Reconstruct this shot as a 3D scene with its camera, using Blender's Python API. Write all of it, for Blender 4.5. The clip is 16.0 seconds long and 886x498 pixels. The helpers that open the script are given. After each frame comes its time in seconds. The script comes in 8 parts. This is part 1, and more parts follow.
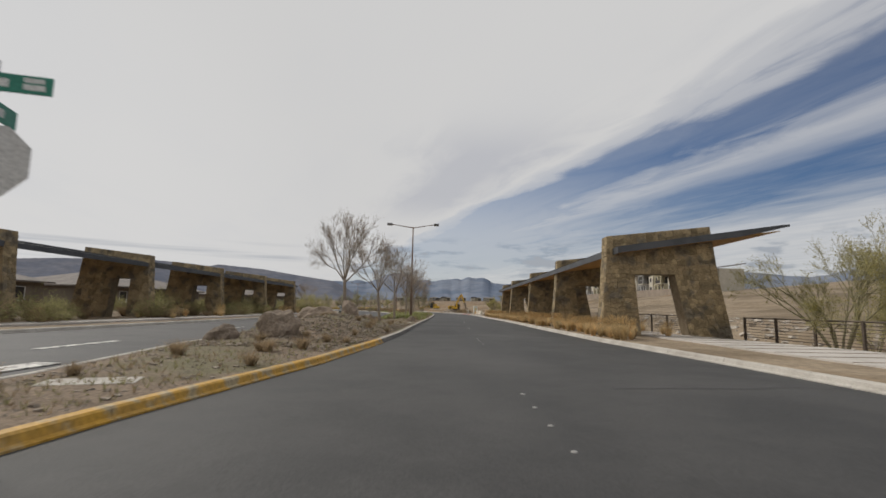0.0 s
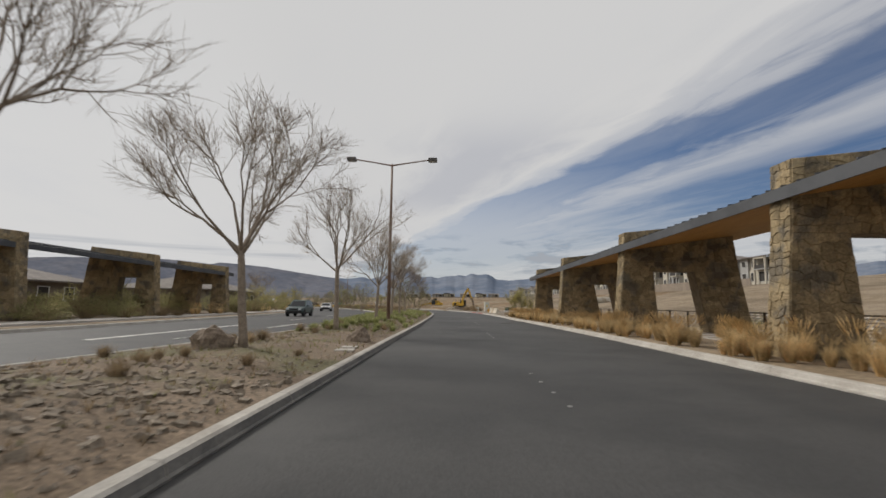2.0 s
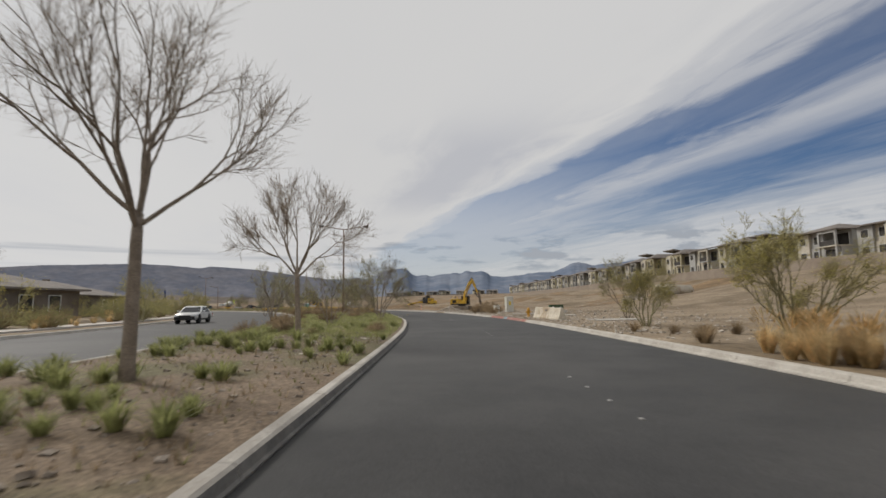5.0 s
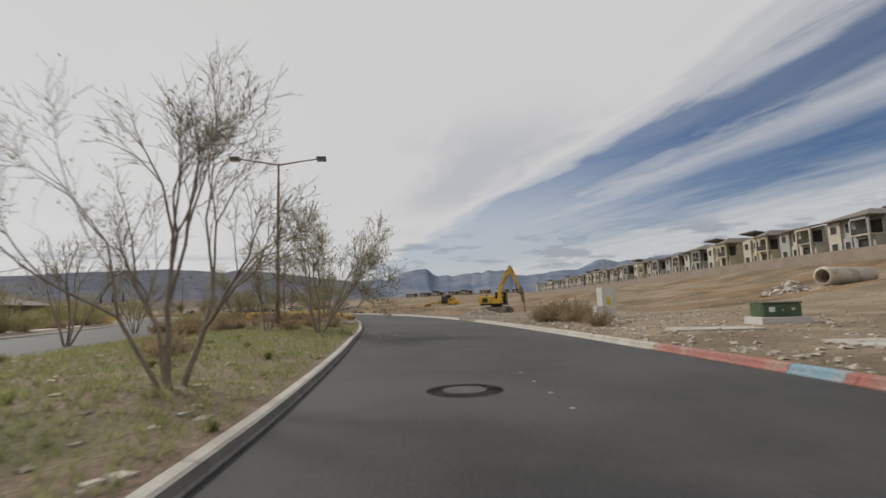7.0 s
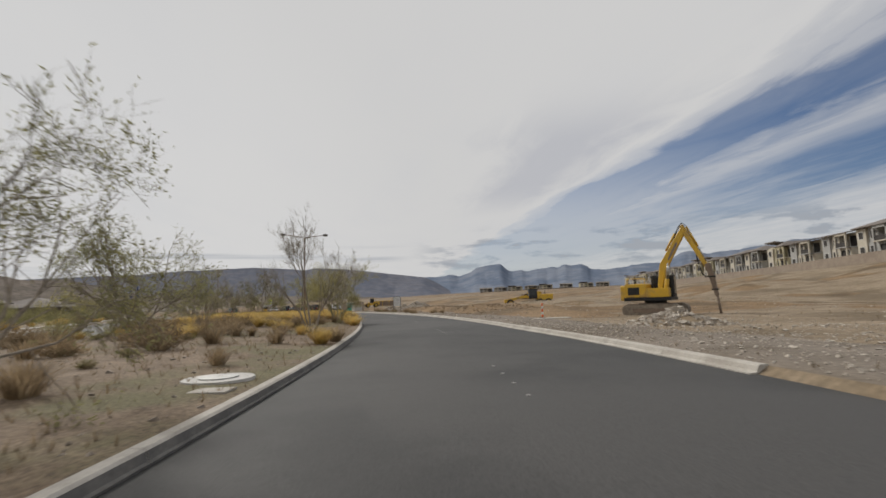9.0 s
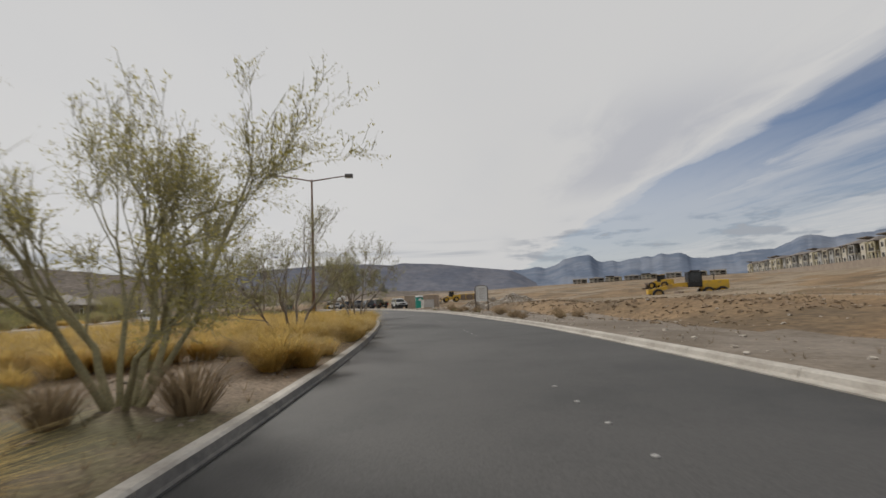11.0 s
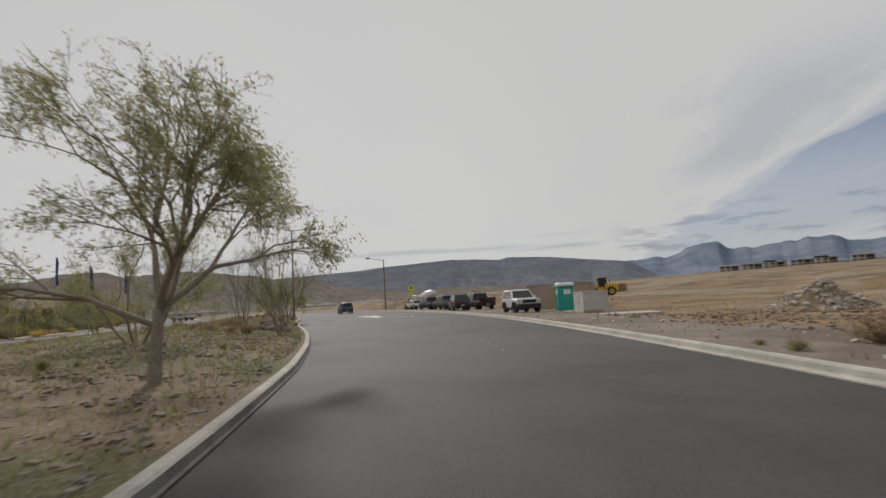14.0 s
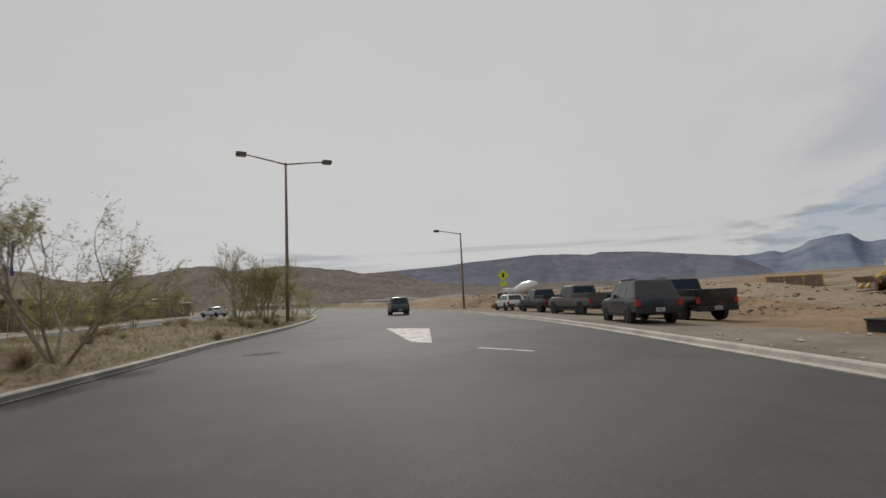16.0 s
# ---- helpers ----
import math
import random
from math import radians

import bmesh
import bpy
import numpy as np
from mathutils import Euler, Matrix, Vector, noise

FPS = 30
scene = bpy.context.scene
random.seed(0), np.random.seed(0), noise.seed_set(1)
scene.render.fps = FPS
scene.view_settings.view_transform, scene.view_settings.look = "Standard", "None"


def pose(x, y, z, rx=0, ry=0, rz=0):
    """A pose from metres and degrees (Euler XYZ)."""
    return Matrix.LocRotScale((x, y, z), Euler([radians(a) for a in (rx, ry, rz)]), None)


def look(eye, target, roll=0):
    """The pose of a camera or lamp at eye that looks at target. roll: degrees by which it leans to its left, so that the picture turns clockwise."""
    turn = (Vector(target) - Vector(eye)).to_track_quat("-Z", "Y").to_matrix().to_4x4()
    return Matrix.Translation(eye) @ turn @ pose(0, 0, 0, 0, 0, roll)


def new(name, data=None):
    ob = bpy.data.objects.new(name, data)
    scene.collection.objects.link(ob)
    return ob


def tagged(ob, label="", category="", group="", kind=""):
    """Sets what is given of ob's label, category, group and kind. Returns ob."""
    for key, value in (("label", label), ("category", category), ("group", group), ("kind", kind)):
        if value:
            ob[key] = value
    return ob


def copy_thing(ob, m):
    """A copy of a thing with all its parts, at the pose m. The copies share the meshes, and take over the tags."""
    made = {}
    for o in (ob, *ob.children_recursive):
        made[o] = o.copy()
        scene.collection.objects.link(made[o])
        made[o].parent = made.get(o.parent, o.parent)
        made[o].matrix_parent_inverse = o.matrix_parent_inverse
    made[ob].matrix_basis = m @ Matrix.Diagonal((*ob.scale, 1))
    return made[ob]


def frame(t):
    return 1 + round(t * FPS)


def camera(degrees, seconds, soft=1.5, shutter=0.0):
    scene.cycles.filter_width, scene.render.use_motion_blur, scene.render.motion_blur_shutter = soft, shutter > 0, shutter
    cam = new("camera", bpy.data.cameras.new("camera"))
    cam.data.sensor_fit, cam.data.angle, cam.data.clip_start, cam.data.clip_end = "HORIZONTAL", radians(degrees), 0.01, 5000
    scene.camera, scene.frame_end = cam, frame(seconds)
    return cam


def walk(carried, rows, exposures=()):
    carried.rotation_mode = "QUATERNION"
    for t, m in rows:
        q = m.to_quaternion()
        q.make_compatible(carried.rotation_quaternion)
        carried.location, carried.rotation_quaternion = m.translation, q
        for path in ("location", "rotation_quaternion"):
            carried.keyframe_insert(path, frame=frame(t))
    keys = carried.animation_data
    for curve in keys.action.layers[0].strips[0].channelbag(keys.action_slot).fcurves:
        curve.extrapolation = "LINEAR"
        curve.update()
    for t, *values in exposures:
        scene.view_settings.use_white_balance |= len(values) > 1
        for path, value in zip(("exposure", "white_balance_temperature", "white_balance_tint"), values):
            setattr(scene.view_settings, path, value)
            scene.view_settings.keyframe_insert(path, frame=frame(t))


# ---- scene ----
EYE = 1.40
ROWS = [  # seconds, x, y, yaw, pitch, roll
    (0.0, 0.0, 0.0, 0.0, 6.91, -1.09), (0.5, 0.024, 6.385, 0.0, 6.56, -1.18), (1.0, 0.063, 13.042, 0.05, 6.46, -1.18),
    (1.5, 0.097, 19.968, 0.24, 6.5, -1.04), (2.0, 0.109, 27.011, 0.43, 6.53, -0.74), (2.5, 0.121, 34.127, 0.56, 6.38, -0.98),
    (3.0, 0.15, 41.354, 0.62, 6.19, -0.96), (3.5, 0.156, 48.755, 0.61, 6.31, -0.31), (4.0, 0.148, 56.318, 0.49, 6.44, 0.29),
    (4.5, 0.129, 64.042, 0.14, 6.41, 0.66), (5.0, 0.129, 71.921, -0.1, 6.33, 0.89), (5.5, 0.147, 79.946, -0.15, 6.29, 1.07),
    (6.0, 0.142, 88.096, 0.08, 6.3, 1.27), (6.5, 0.028, 96.342, 0.75, 6.36, 1.53), (7.0, -0.316, 104.636, 2.49, 6.42, 1.85),
    (7.5, -0.954, 112.907, 4.43, 6.23, 2.05), (8.0, -1.836, 121.085, 6.45, 6.12, 1.84), (8.5, -2.943, 129.107, 8.68, 6.24, 1.85),
    (9.0, -4.372, 136.946, 11.12, 6.2, 2.01), (9.5, -6.106, 144.637, 13.74, 6.04, 2.51), (10.0, -8.137, 152.172, 16.3, 5.98, 2.63),
    (10.5, -10.464, 159.545, 18.76, 5.93, 2.6), (11.0, -13.081, 166.76, 21.14, 5.84, 2.6), (11.5, -15.974, 173.826, 23.43, 5.69, 2.72),
    (12.0, -19.121, 180.761, 25.62, 5.59, 3.03), (12.5, -22.496, 187.591, 27.52, 5.73, 3.53), (13.0, -26.103, 194.339, 29.31, 5.8, 3.28),
    (13.5, -30.029, 201.011, 31.38, 5.77, 3.21), (14.0, -34.307, 207.606, 33.72, 5.9, 3.45), (14.5, -38.932, 214.098, 36.51, 6.08, 3.71),
    (15.0, -43.819, 220.466, 39.17, 6.06, 3.24), (15.5, -48.901, 226.684, 41.55, 6.02, 2.67), (16.0, -54.266, 232.715, 43.88, 5.89, 2.64)]
cam = camera(84.6, 16.0, soft=1.6, shutter=0.12)
walk(cam, [(t, pose(x, y, EYE, 90 + pitch, roll, yaw)) for t, x, y, yaw, pitch, roll in ROWS],
     ((0.0, 0.02), (9.5, 0.0), (12.0, -0.06), (16.0, -0.15)))

# ---- world and sun ----
SUN_AZ, SUN_EL = -52.0, 38.0   # degrees right of +y, and up


def node(tree, kind, **values):
    n = tree.nodes.new(kind)
    for key, value in values.items():
        n.inputs[key].default_value = value
    return n


def math_node(tree, op, a, b=0.0, clamp=False):
    n = tree.nodes.new("ShaderNodeMath")
    n.operation, n.use_clamp = op, clamp
    for i, v in enumerate((a, b)):
        if isinstance(v, (int, float)):
            n.inputs[i].default_value = v
        else:
            tree.links.new(v, n.inputs[i])
    return n.outputs[0]


def mix_node(tree, fac, a, b, blend="MIX"):
    n = tree.nodes.new("ShaderNodeMix")
    n.data_type, n.blend_type = "RGBA", blend
    for sock, v in ((n.inputs[0], fac), (n.inputs[6], a), (n.inputs[7], b)):
        if hasattr(v, "links"):
            tree.links.new(v, sock)
        else:
            sock.default_value = v if isinstance(v, (int, float)) else (*v, 1)
    return n.outputs[2]


def smooth(tree, v, lo, hi):
    n = tree.nodes.new("ShaderNodeMapRange")
    n.interpolation_type = "SMOOTHSTEP"
    n.inputs["From Min"].default_value, n.inputs["From Max"].default_value = lo, hi
    tree.links.new(v, n.inputs["Value"])
    return n.outputs["Result"]


def make_sky():
    world = bpy.data.worlds.new("sky")
    scene.world = world
    world.use_nodes = True
    t = world.node_tree
    t.nodes.clear()
    out, bg = t.nodes.new("ShaderNodeOutputWorld"), t.nodes.new("ShaderNodeBackground")
    sky = t.nodes.new("ShaderNodeTexSky")
    sky.sky_type, sky.sun_disc = "NISHITA", False
    sky.sun_elevation, sky.sun_rotation = radians(SUN_EL), radians(SUN_AZ)
    coord = t.nodes.new("ShaderNodeTexCoord")
    sep = t.nodes.new("ShaderNodeSeparateXYZ")
    t.links.new(coord.outputs["Generated"], sep.inputs[0])
    sx, sy, sz = sep.outputs

    def noise_at(x, y, scale, detail, rough, distort=0.0):
        c = t.nodes.new("ShaderNodeCombineXYZ")
        t.links.new(x, c.inputs[0]), t.links.new(y, c.inputs[1])
        n = node(t, "ShaderNodeTexNoise", Scale=scale, Detail=detail, Roughness=rough, Distortion=distort)
        t.links.new(c.outputs[0], n.inputs["Vector"])
        return n.outputs["Fac"]

    def times(a, b):
        return math_node(t, "MULTIPLY", a, b)

    # a high cloud sheet on a level plane overhead, with long parallel streaks across it
    up = math_node(t, "MAXIMUM", sz, 0.02)
    u, v = math_node(t, "DIVIDE", sx, up), math_node(t, "DIVIDE", sy, up)
    across = math_node(t, "ADD", u, times(v, 0.3))
    along = math_node(t, "SUBTRACT", v, times(u, 0.3))
    broad = noise_at(times(across, 0.9), times(along, 0.30), 1.1, 4.0, 0.5, 0.3)
    fibre = noise_at(times(across, 2.6), times(along, 0.75), 1.3, 9.0, 0.62, 0.6)
    w = math_node(t, "ADD", across, math_node(t, "ADD", times(math_node(t, "SUBTRACT", broad, 0.5), 0.95), times(math_node(t, "SUBTRACT", fibre, 0.5), 0.6)))
    ramp = t.nodes.new("ShaderNodeValToRGB")
    ramp.color_ramp.interpolation = "EASE"
    stops = ((0.0, 1.0), (1.62, 1.0), (1.80, 0.74), (2.0, 0.16), (2.34, 0.10), (2.56, 0.36), (2.80, 0.62), (3.04, 0.40), (3.34, 0.10), (3.95, 0.09), (4.4, 0.36), (5.1, 0.70), (6.0, 0.82))
    els = ramp.color_ramp.elements
    while len(els) < len(stops):
        els.new(0.5)
    for e, (pos, val) in zip(els, stops):
        e.position, e.color = pos / 6.0, (val, val, val, 1)
    t.links.new(math_node(t, "DIVIDE", w, 6.0), ramp.inputs[0])
    loose = smooth(t, across, 1.0, 1.9)
    cloud = math_node(t, "ADD", ramp.outputs[0], times(times(math_node(t, "SUBTRACT", fibre, 0.48), 0.45), loose), True)
    # small flat heaps low over the horizon
    side = math_node(t, "DIVIDE", sx, math_node(t, "MAXIMUM", sy, 0.15))
    heap = noise_at(times(side, 7.0), times(sz, 34.0), 1.0, 7.0, 0.58, 0.2)
    low = times(smooth(t, sz, 0.155, 0.115), smooth(t, sz, 0.045, 0.075))
    gray = times(smooth(t, heap, 0.50, 0.62), low)
    gray = times(gray, smooth(t, across, 0.2, 1.4))
    bar = times(times(smooth(t, noise_at(times(side, 0.9), times(sz, 40.0), 1.0, 5.0, 0.5), 0.50, 0.64), times(smooth(t, sz, 0.125, 0.10), smooth(t, sz, 0.055, 0.075))), smooth(t, across, 0.6, -0.4))
    veil = smooth(t, sz, 0.20, 0.07)
    cloud = math_node(t, "MAXIMUM", cloud, times(veil, 0.70))
    cloud = math_node(t, "MAXIMUM", cloud, times(times(smooth(t, sz, 0.36, 0.13), smooth(t, math_node(t, "ADD", side, times(math_node(t, "SUBTRACT", fibre, 0.5), 0.6)), 0.8, 0.1)), 0.64))
    cloud = math_node(t, "MAXIMUM", cloud, times(gray, 0.95))
    # lavender shade on the thick edge of the sheet, and dimmer heaps
    thick = times(times(smooth(t, w, 0.55, 1.0), smooth(t, w, 1.7, 1.25)), times(smooth(t, v, 2.2, 3.2), smooth(t, v, 6.0, 4.2)))
    white = mix_node(t, smooth(t, broad, 0.4, 0.8), (0.604, 0.600, 0.597), (0.582, 0.582, 0.588))
    white = mix_node(t, times(thick, 0.75), white, (0.44, 0.45, 0.49))
    white = mix_node(t, times(gray, 0.68), white, (0.25, 0.28, 0.33))
    white = mix_node(t, times(bar, 0.6), white, (0.32, 0.345, 0.385))
    blue = mix_node(t, 1.0, sky.outputs[0], (0.030, 0.043, 0.060), "MULTIPLY")
    # the sheet is brighter round the sun, low on the left
    toward = math_node(t, "ADD", times(sx, math.sin(radians(SUN_AZ))), times(sy, math.cos(radians(SUN_AZ))))
    gain = math_node(t, "ADD", times(smooth(t, toward, 0.72, 0.99), 0.07), 1.0)
    t.links.new(mix_node(t, 1.0, mix_node(t, cloud, blue, white), gain, "MULTIPLY"), bg.inputs["Color"])
    t.links.new(bg.outputs[0], out.inputs["Surface"])


make_sky()
sun = new("sun", bpy.data.lights.new("sun", "SUN"))
sun.data.energy, sun.data.angle, sun.data.color = 2.4, radians(9), (1.0, 0.955, 0.885)
sun.matrix_world = look((0, 0, 50), (-50 * math.sin(radians(SUN_AZ)) * math.cos(radians(SUN_EL)), -50 * math.cos(radians(SUN_AZ)) * math.cos(radians(SUN_EL)), 50 - 50 * math.sin(radians(SUN_EL))))


# ---- materials ----
def mat(name, a, b, scale=2.0, rough=0.85, bump=0.15, fine=30.0, metal=0.0, spec=0.3, vary=0.0, grain=0.25, c=None, cscale=0.15, stretch=None, local=False):
    m = bpy.data.materials.new(name)
    m.use_nodes = True
    t = m.node_tree
    p = t.nodes["Principled BSDF"]
    if local:
        src = t.nodes.new("ShaderNodeTexCoord").outputs["Object"]
    else:
        src = t.nodes.new("ShaderNodeNewGeometry").outputs["Position"]
    if stretch:
        mp = t.nodes.new("ShaderNodeMapping")
        mp.inputs["Scale"].default_value = stretch
        t.links.new(src, mp.inputs["Vector"])
        src = mp.outputs[0]
    n1 = node(t, "ShaderNodeTexNoise", Scale=scale, Detail=5.0, Roughness=0.62)
    n2 = node(t, "ShaderNodeTexNoise", Scale=fine, Detail=3.0, Roughness=0.6)
    t.links.new(src, n1.inputs["Vector"]), t.links.new(src, n2.inputs["Vector"])
    col = mix_node(t, smooth(t, n1.outputs["Fac"], 0.36, 0.64), a, b)
    if c:
        n3 = node(t, "ShaderNodeTexNoise", Scale=cscale, Detail=6.0, Roughness=0.6)
        t.links.new(src, n3.inputs["Vector"])
        col = mix_node(t, smooth(t, n3.outputs["Fac"], 0.48, 0.62), col, c)
    g = t.nodes.new("ShaderNodeMapRange")
    g.inputs["From Min"].default_value, g.inputs["From Max"].default_value = 0.3, 0.7
    g.inputs["To Min"].default_value, g.inputs["To Max"].default_value = 1 - grain, 1 + grain
    t.links.new(n2.outputs["Fac"], g.inputs["Value"])
    val = g.outputs["Result"]
    if vary:
        info = t.nodes.new("ShaderNodeObjectInfo")
        val = math_node(t, "MULTIPLY", val, math_node(t, "ADD", math_node(t, "MULTIPLY", info.outputs["Random"], 2 * vary), 1 - vary))
    col = mix_node(t, 1.0, col, val, "MULTIPLY")
    t.links.new(col, p.inputs["Base Color"])
    p.inputs["Roughness"].default_value, p.inputs["Metallic"].default_value = rough, metal
    p.inputs["Specular IOR Level"].default_value = spec
    if bump:
        b = t.nodes.new("ShaderNodeBump")
        b.inputs["Strength"].default_value, b.inputs["Distance"].default_value = bump, 0.02
        t.links.new(n2.outputs["Fac"], b.inputs["Height"])
        t.links.new(b.outputs[0], p.inputs["Normal"])
    return m


M = {}
M["asphalt"] = mat("asphalt", (0.045, 0.044, 0.0435), (0.060, 0.058, 0.0565), 0.5, 0.74, 0.3, 45.0, spec=0.28, grain=0.3, c=(0.070, 0.067, 0.065), cscale=0.11)
M["tar"] = mat("tar_seam", (0.03, 0.03, 0.03), (0.045, 0.045, 0.045), 3.0, 0.9, spec=0.1)
M["concrete"] = mat("kerb_concrete", (0.36, 0.33, 0.29), (0.46, 0.43, 0.385), 1.2, 0.9, 0.2, 25.0, grain=0.15)
M["pavement"] = mat("pavement_concrete", (0.42, 0.39, 0.35), (0.50, 0.46, 0.42), 0.6, 0.9, 0.15, 30.0, grain=0.12)
M["yellow"] = mat("yellow_paint", (0.50, 0.28, 0.04), (0.42, 0.25, 0.06), 1.5, 0.7, 0.2, 14.0, c=(0.36, 0.29, 0.18), cscale=2.2)
# dark grey that paints shade on the median kerb's sunless face
M["kerbshade"] = mat("shaded_kerb_face", (0.13, 0.125, 0.118), (0.19, 0.18, 0.165), 1.6, 0.95, 0.2, 25.0, grain=0.2)
M["lidiron"] = mat("worn_iron_lid", (0.085, 0.08, 0.076), (0.11, 0.104, 0.098), 4.0, 0.8, 0.3, 30.0, spec=0.2)
M["red"] = mat("red_paint", (0.33, 0.13, 0.105), (0.29, 0.15, 0.125), 1.5, 0.75, 0.2, 14.0, c=(0.34, 0.22, 0.18), cscale=1.0)
M["bluepaint"] = mat("blue_paint", (0.17, 0.28, 0.34), (0.21, 0.31, 0.35), 2.0, 0.75, c=(0.33, 0.30, 0.27), cscale=1.0)
M["white"] = mat("road_paint", (0.62, 0.60, 0.56), (0.50, 0.48, 0.45), 3.0, 0.75, c=(0.2, 0.19, 0.18), cscale=3.0)
M["dot"] = mat("worn_ceramic", (0.36, 0.35, 0.33), (0.28, 0.27, 0.255), 6.0, 0.6, 0.0)
M["median"] = mat("desert_gravel", (0.145, 0.105, 0.07), (0.205, 0.152, 0.105), 0.9, 0.95, 0.9, 16.0, grain=0.5, c=(0.13, 0.115, 0.06), cscale=0.25)
M["dirt"] = mat("graded_dirt", (0.205, 0.155, 0.10), (0.275, 0.215, 0.148), 0.35, 0.95, 0.8, 5.0, grain=0.3, c=(0.15, 0.112, 0.07), cscale=0.07)
M["cutsoil"] = mat("ochre_cut_soil", (0.175, 0.112, 0.057), (0.245, 0.165, 0.09), 0.16, 0.95, 0.9, 4.0, grain=0.36, c=(0.118, 0.082, 0.046), cscale=0.10)
M["track"] = mat("packed_grey_dirt", (0.165, 0.137, 0.108), (0.215, 0.18, 0.145), 0.5, 0.95, 0.6, 7.0, grain=0.22, c=(0.135, 0.108, 0.08), cscale=0.2)
M["stone"] = mat("stone", (0.25, 0.19, 0.11), (0.37, 0.285, 0.165), 2.2, 0.92, 0.6, 18.0, vary=0.3, grain=0.34, c=(0.16, 0.135, 0.10), cscale=1.1)
M["mortar"] = mat("mortar", (0.19, 0.148, 0.095), (0.25, 0.20, 0.135), 3.0, 0.95, 0.4)
M["zinc"] = mat("grey_metal", (0.075, 0.077, 0.082), (0.10, 0.102, 0.108), 0.8, 0.55, 0.03, 40.0, metal=0.35, grain=0.06)
M["wood"] = mat("cedar_soffit", (0.42, 0.22, 0.065), (0.52, 0.29, 0.09), 1.3, 0.6, 0.1, 20.0, grain=0.15, stretch=(6, 0.5, 6))
M["pole"] = mat("bronze_pole", (0.20, 0.135, 0.10), (0.25, 0.17, 0.13), 1.5, 0.55, 0.05, 20.0, grain=0.1)
M["lamp"] = mat("dark_lamp", (0.10, 0.095, 0.09), (0.13, 0.12, 0.115), 4.0, 0.5)
# the blue-grey tint puts distance haze into the rock's colour
M["mountain"] = mat("hazed_far_rock", (0.135, 0.165, 0.222), (0.205, 0.228, 0.275), 0.004, 1.0, 0.0, 0.02, spec=0.0, grain=0.10, stretch=(1, 1, 0.6))
# mesa colour lightened towards lavender grey to carry its haze
M["mesa"] = mat("hazed_dark_mesa", (0.135, 0.145, 0.178), (0.178, 0.180, 0.205), 0.006, 1.0, 0.0, 0.025, spec=0.0, grain=0.14)
# hill brown with some haze mixed in, paler and greyer than the soil
M["hill"] = mat("desert_hill", (0.150, 0.132, 0.115), (0.195, 0.168, 0.145), 0.01, 1.0, 0.0, 0.08, spec=0.0, grain=0.3)
M["plain"] = mat("far_desert", (0.19, 0.155, 0.12), (0.24, 0.195, 0.15), 0.02, 1.0, 0.1, 0.3, spec=0.0, grain=0.2, c=(0.16, 0.14, 0.085), cscale=0.012)


# ---- building helpers ----
def part(name, bm, material, parent=None, label="", smooth_faces=False):
    me = bpy.data.meshes.new(name)
    if smooth_faces:
        for f in bm.faces:
            f.smooth = True
    bm.to_mesh(me)
    bm.free()
    me.materials.append(material)
    ob = new(name, me)
    if parent:
        ob.parent = parent
    if label:
        ob["label"] = label
    return ob


def from_data(name, verts, faces, material, parent=None, label="", smooth_faces=False):
    me = bpy.data.meshes.new(name)
    me.from_pydata([tuple(v) for v in verts], [], [tuple(f) for f in faces])
    me.materials.append(material)
    if smooth_faces:
        me.polygons.foreach_set("use_smooth", [True] * len(me.polygons))
    me.update()
    ob = new(name, me)
    if parent:
        ob.parent = parent
    if label:
        ob["label"] = label
    return ob


def thing(name, label, category, group="", at=None):
    ob = new(name)
    ob.empty_display_size = 0.2
    if at is not None:
        ob.matrix_basis = at
    return tagged(ob, label, category, group)


def box(bm, x0, x1, y0, y1, z0, z1, bevel=0.0):
    r = bmesh.ops.create_cube(bm, size=1.0)
    vs = r["verts"]
    for v in vs:
        v.co = ((x0 + x1) / 2 + v.co.x * (x1 - x0), (y0 + y1) / 2 + v.co.y * (y1 - y0), (z0 + z1) / 2 + v.co.z * (z1 - z0))
    if bevel:
        es = list({e for v in vs for e in v.link_edges})
        bmesh.ops.bevel(bm, geom=es, offset=bevel, segments=2, affect="EDGES", profile=0.6)
    return vs


def boxes(*dims, bevel=0.0):
    bm = bmesh.new()
    for d in dims:
        box(bm, *d, bevel=bevel)
    return bm


def tube(verts, faces, pts, radii, sides=6, cap=True):
    """Adds a tapered tube along the points to verts and faces."""
    base = len(verts)
    n = len(pts)
    for i in range(n):
        a, b = Vector(pts[max(i - 1, 0)]), Vector(pts[min(i + 1, n - 1)])
        d = (b - a)
        d = d.normalized() if d.length > 1e-9 else Vector((0, 0, 1))
        ref = Vector((1, 0, 0)) if abs(d.x) < 0.8 else Vector((0, 1, 0))
        u = d.cross(ref).normalized()
        w = d.cross(u)
        for k in range(sides):
            an = 2 * math.pi * k / sides
            verts.append(Vector(pts[i]) + (u * math.cos(an) + w * math.sin(an)) * radii[i])
    for i in range(n - 1):
        for k in range(sides):
            k2 = (k + 1) % sides
            faces.append((base + i * sides + k, base + i * sides + k2, base + (i + 1) * sides + k2, base + (i + 1) * sides + k))
    if cap:
        faces.append(tuple(base + k for k in range(sides))[::-1])
        faces.append(tuple(base + (n - 1) * sides + k for k in range(sides)))


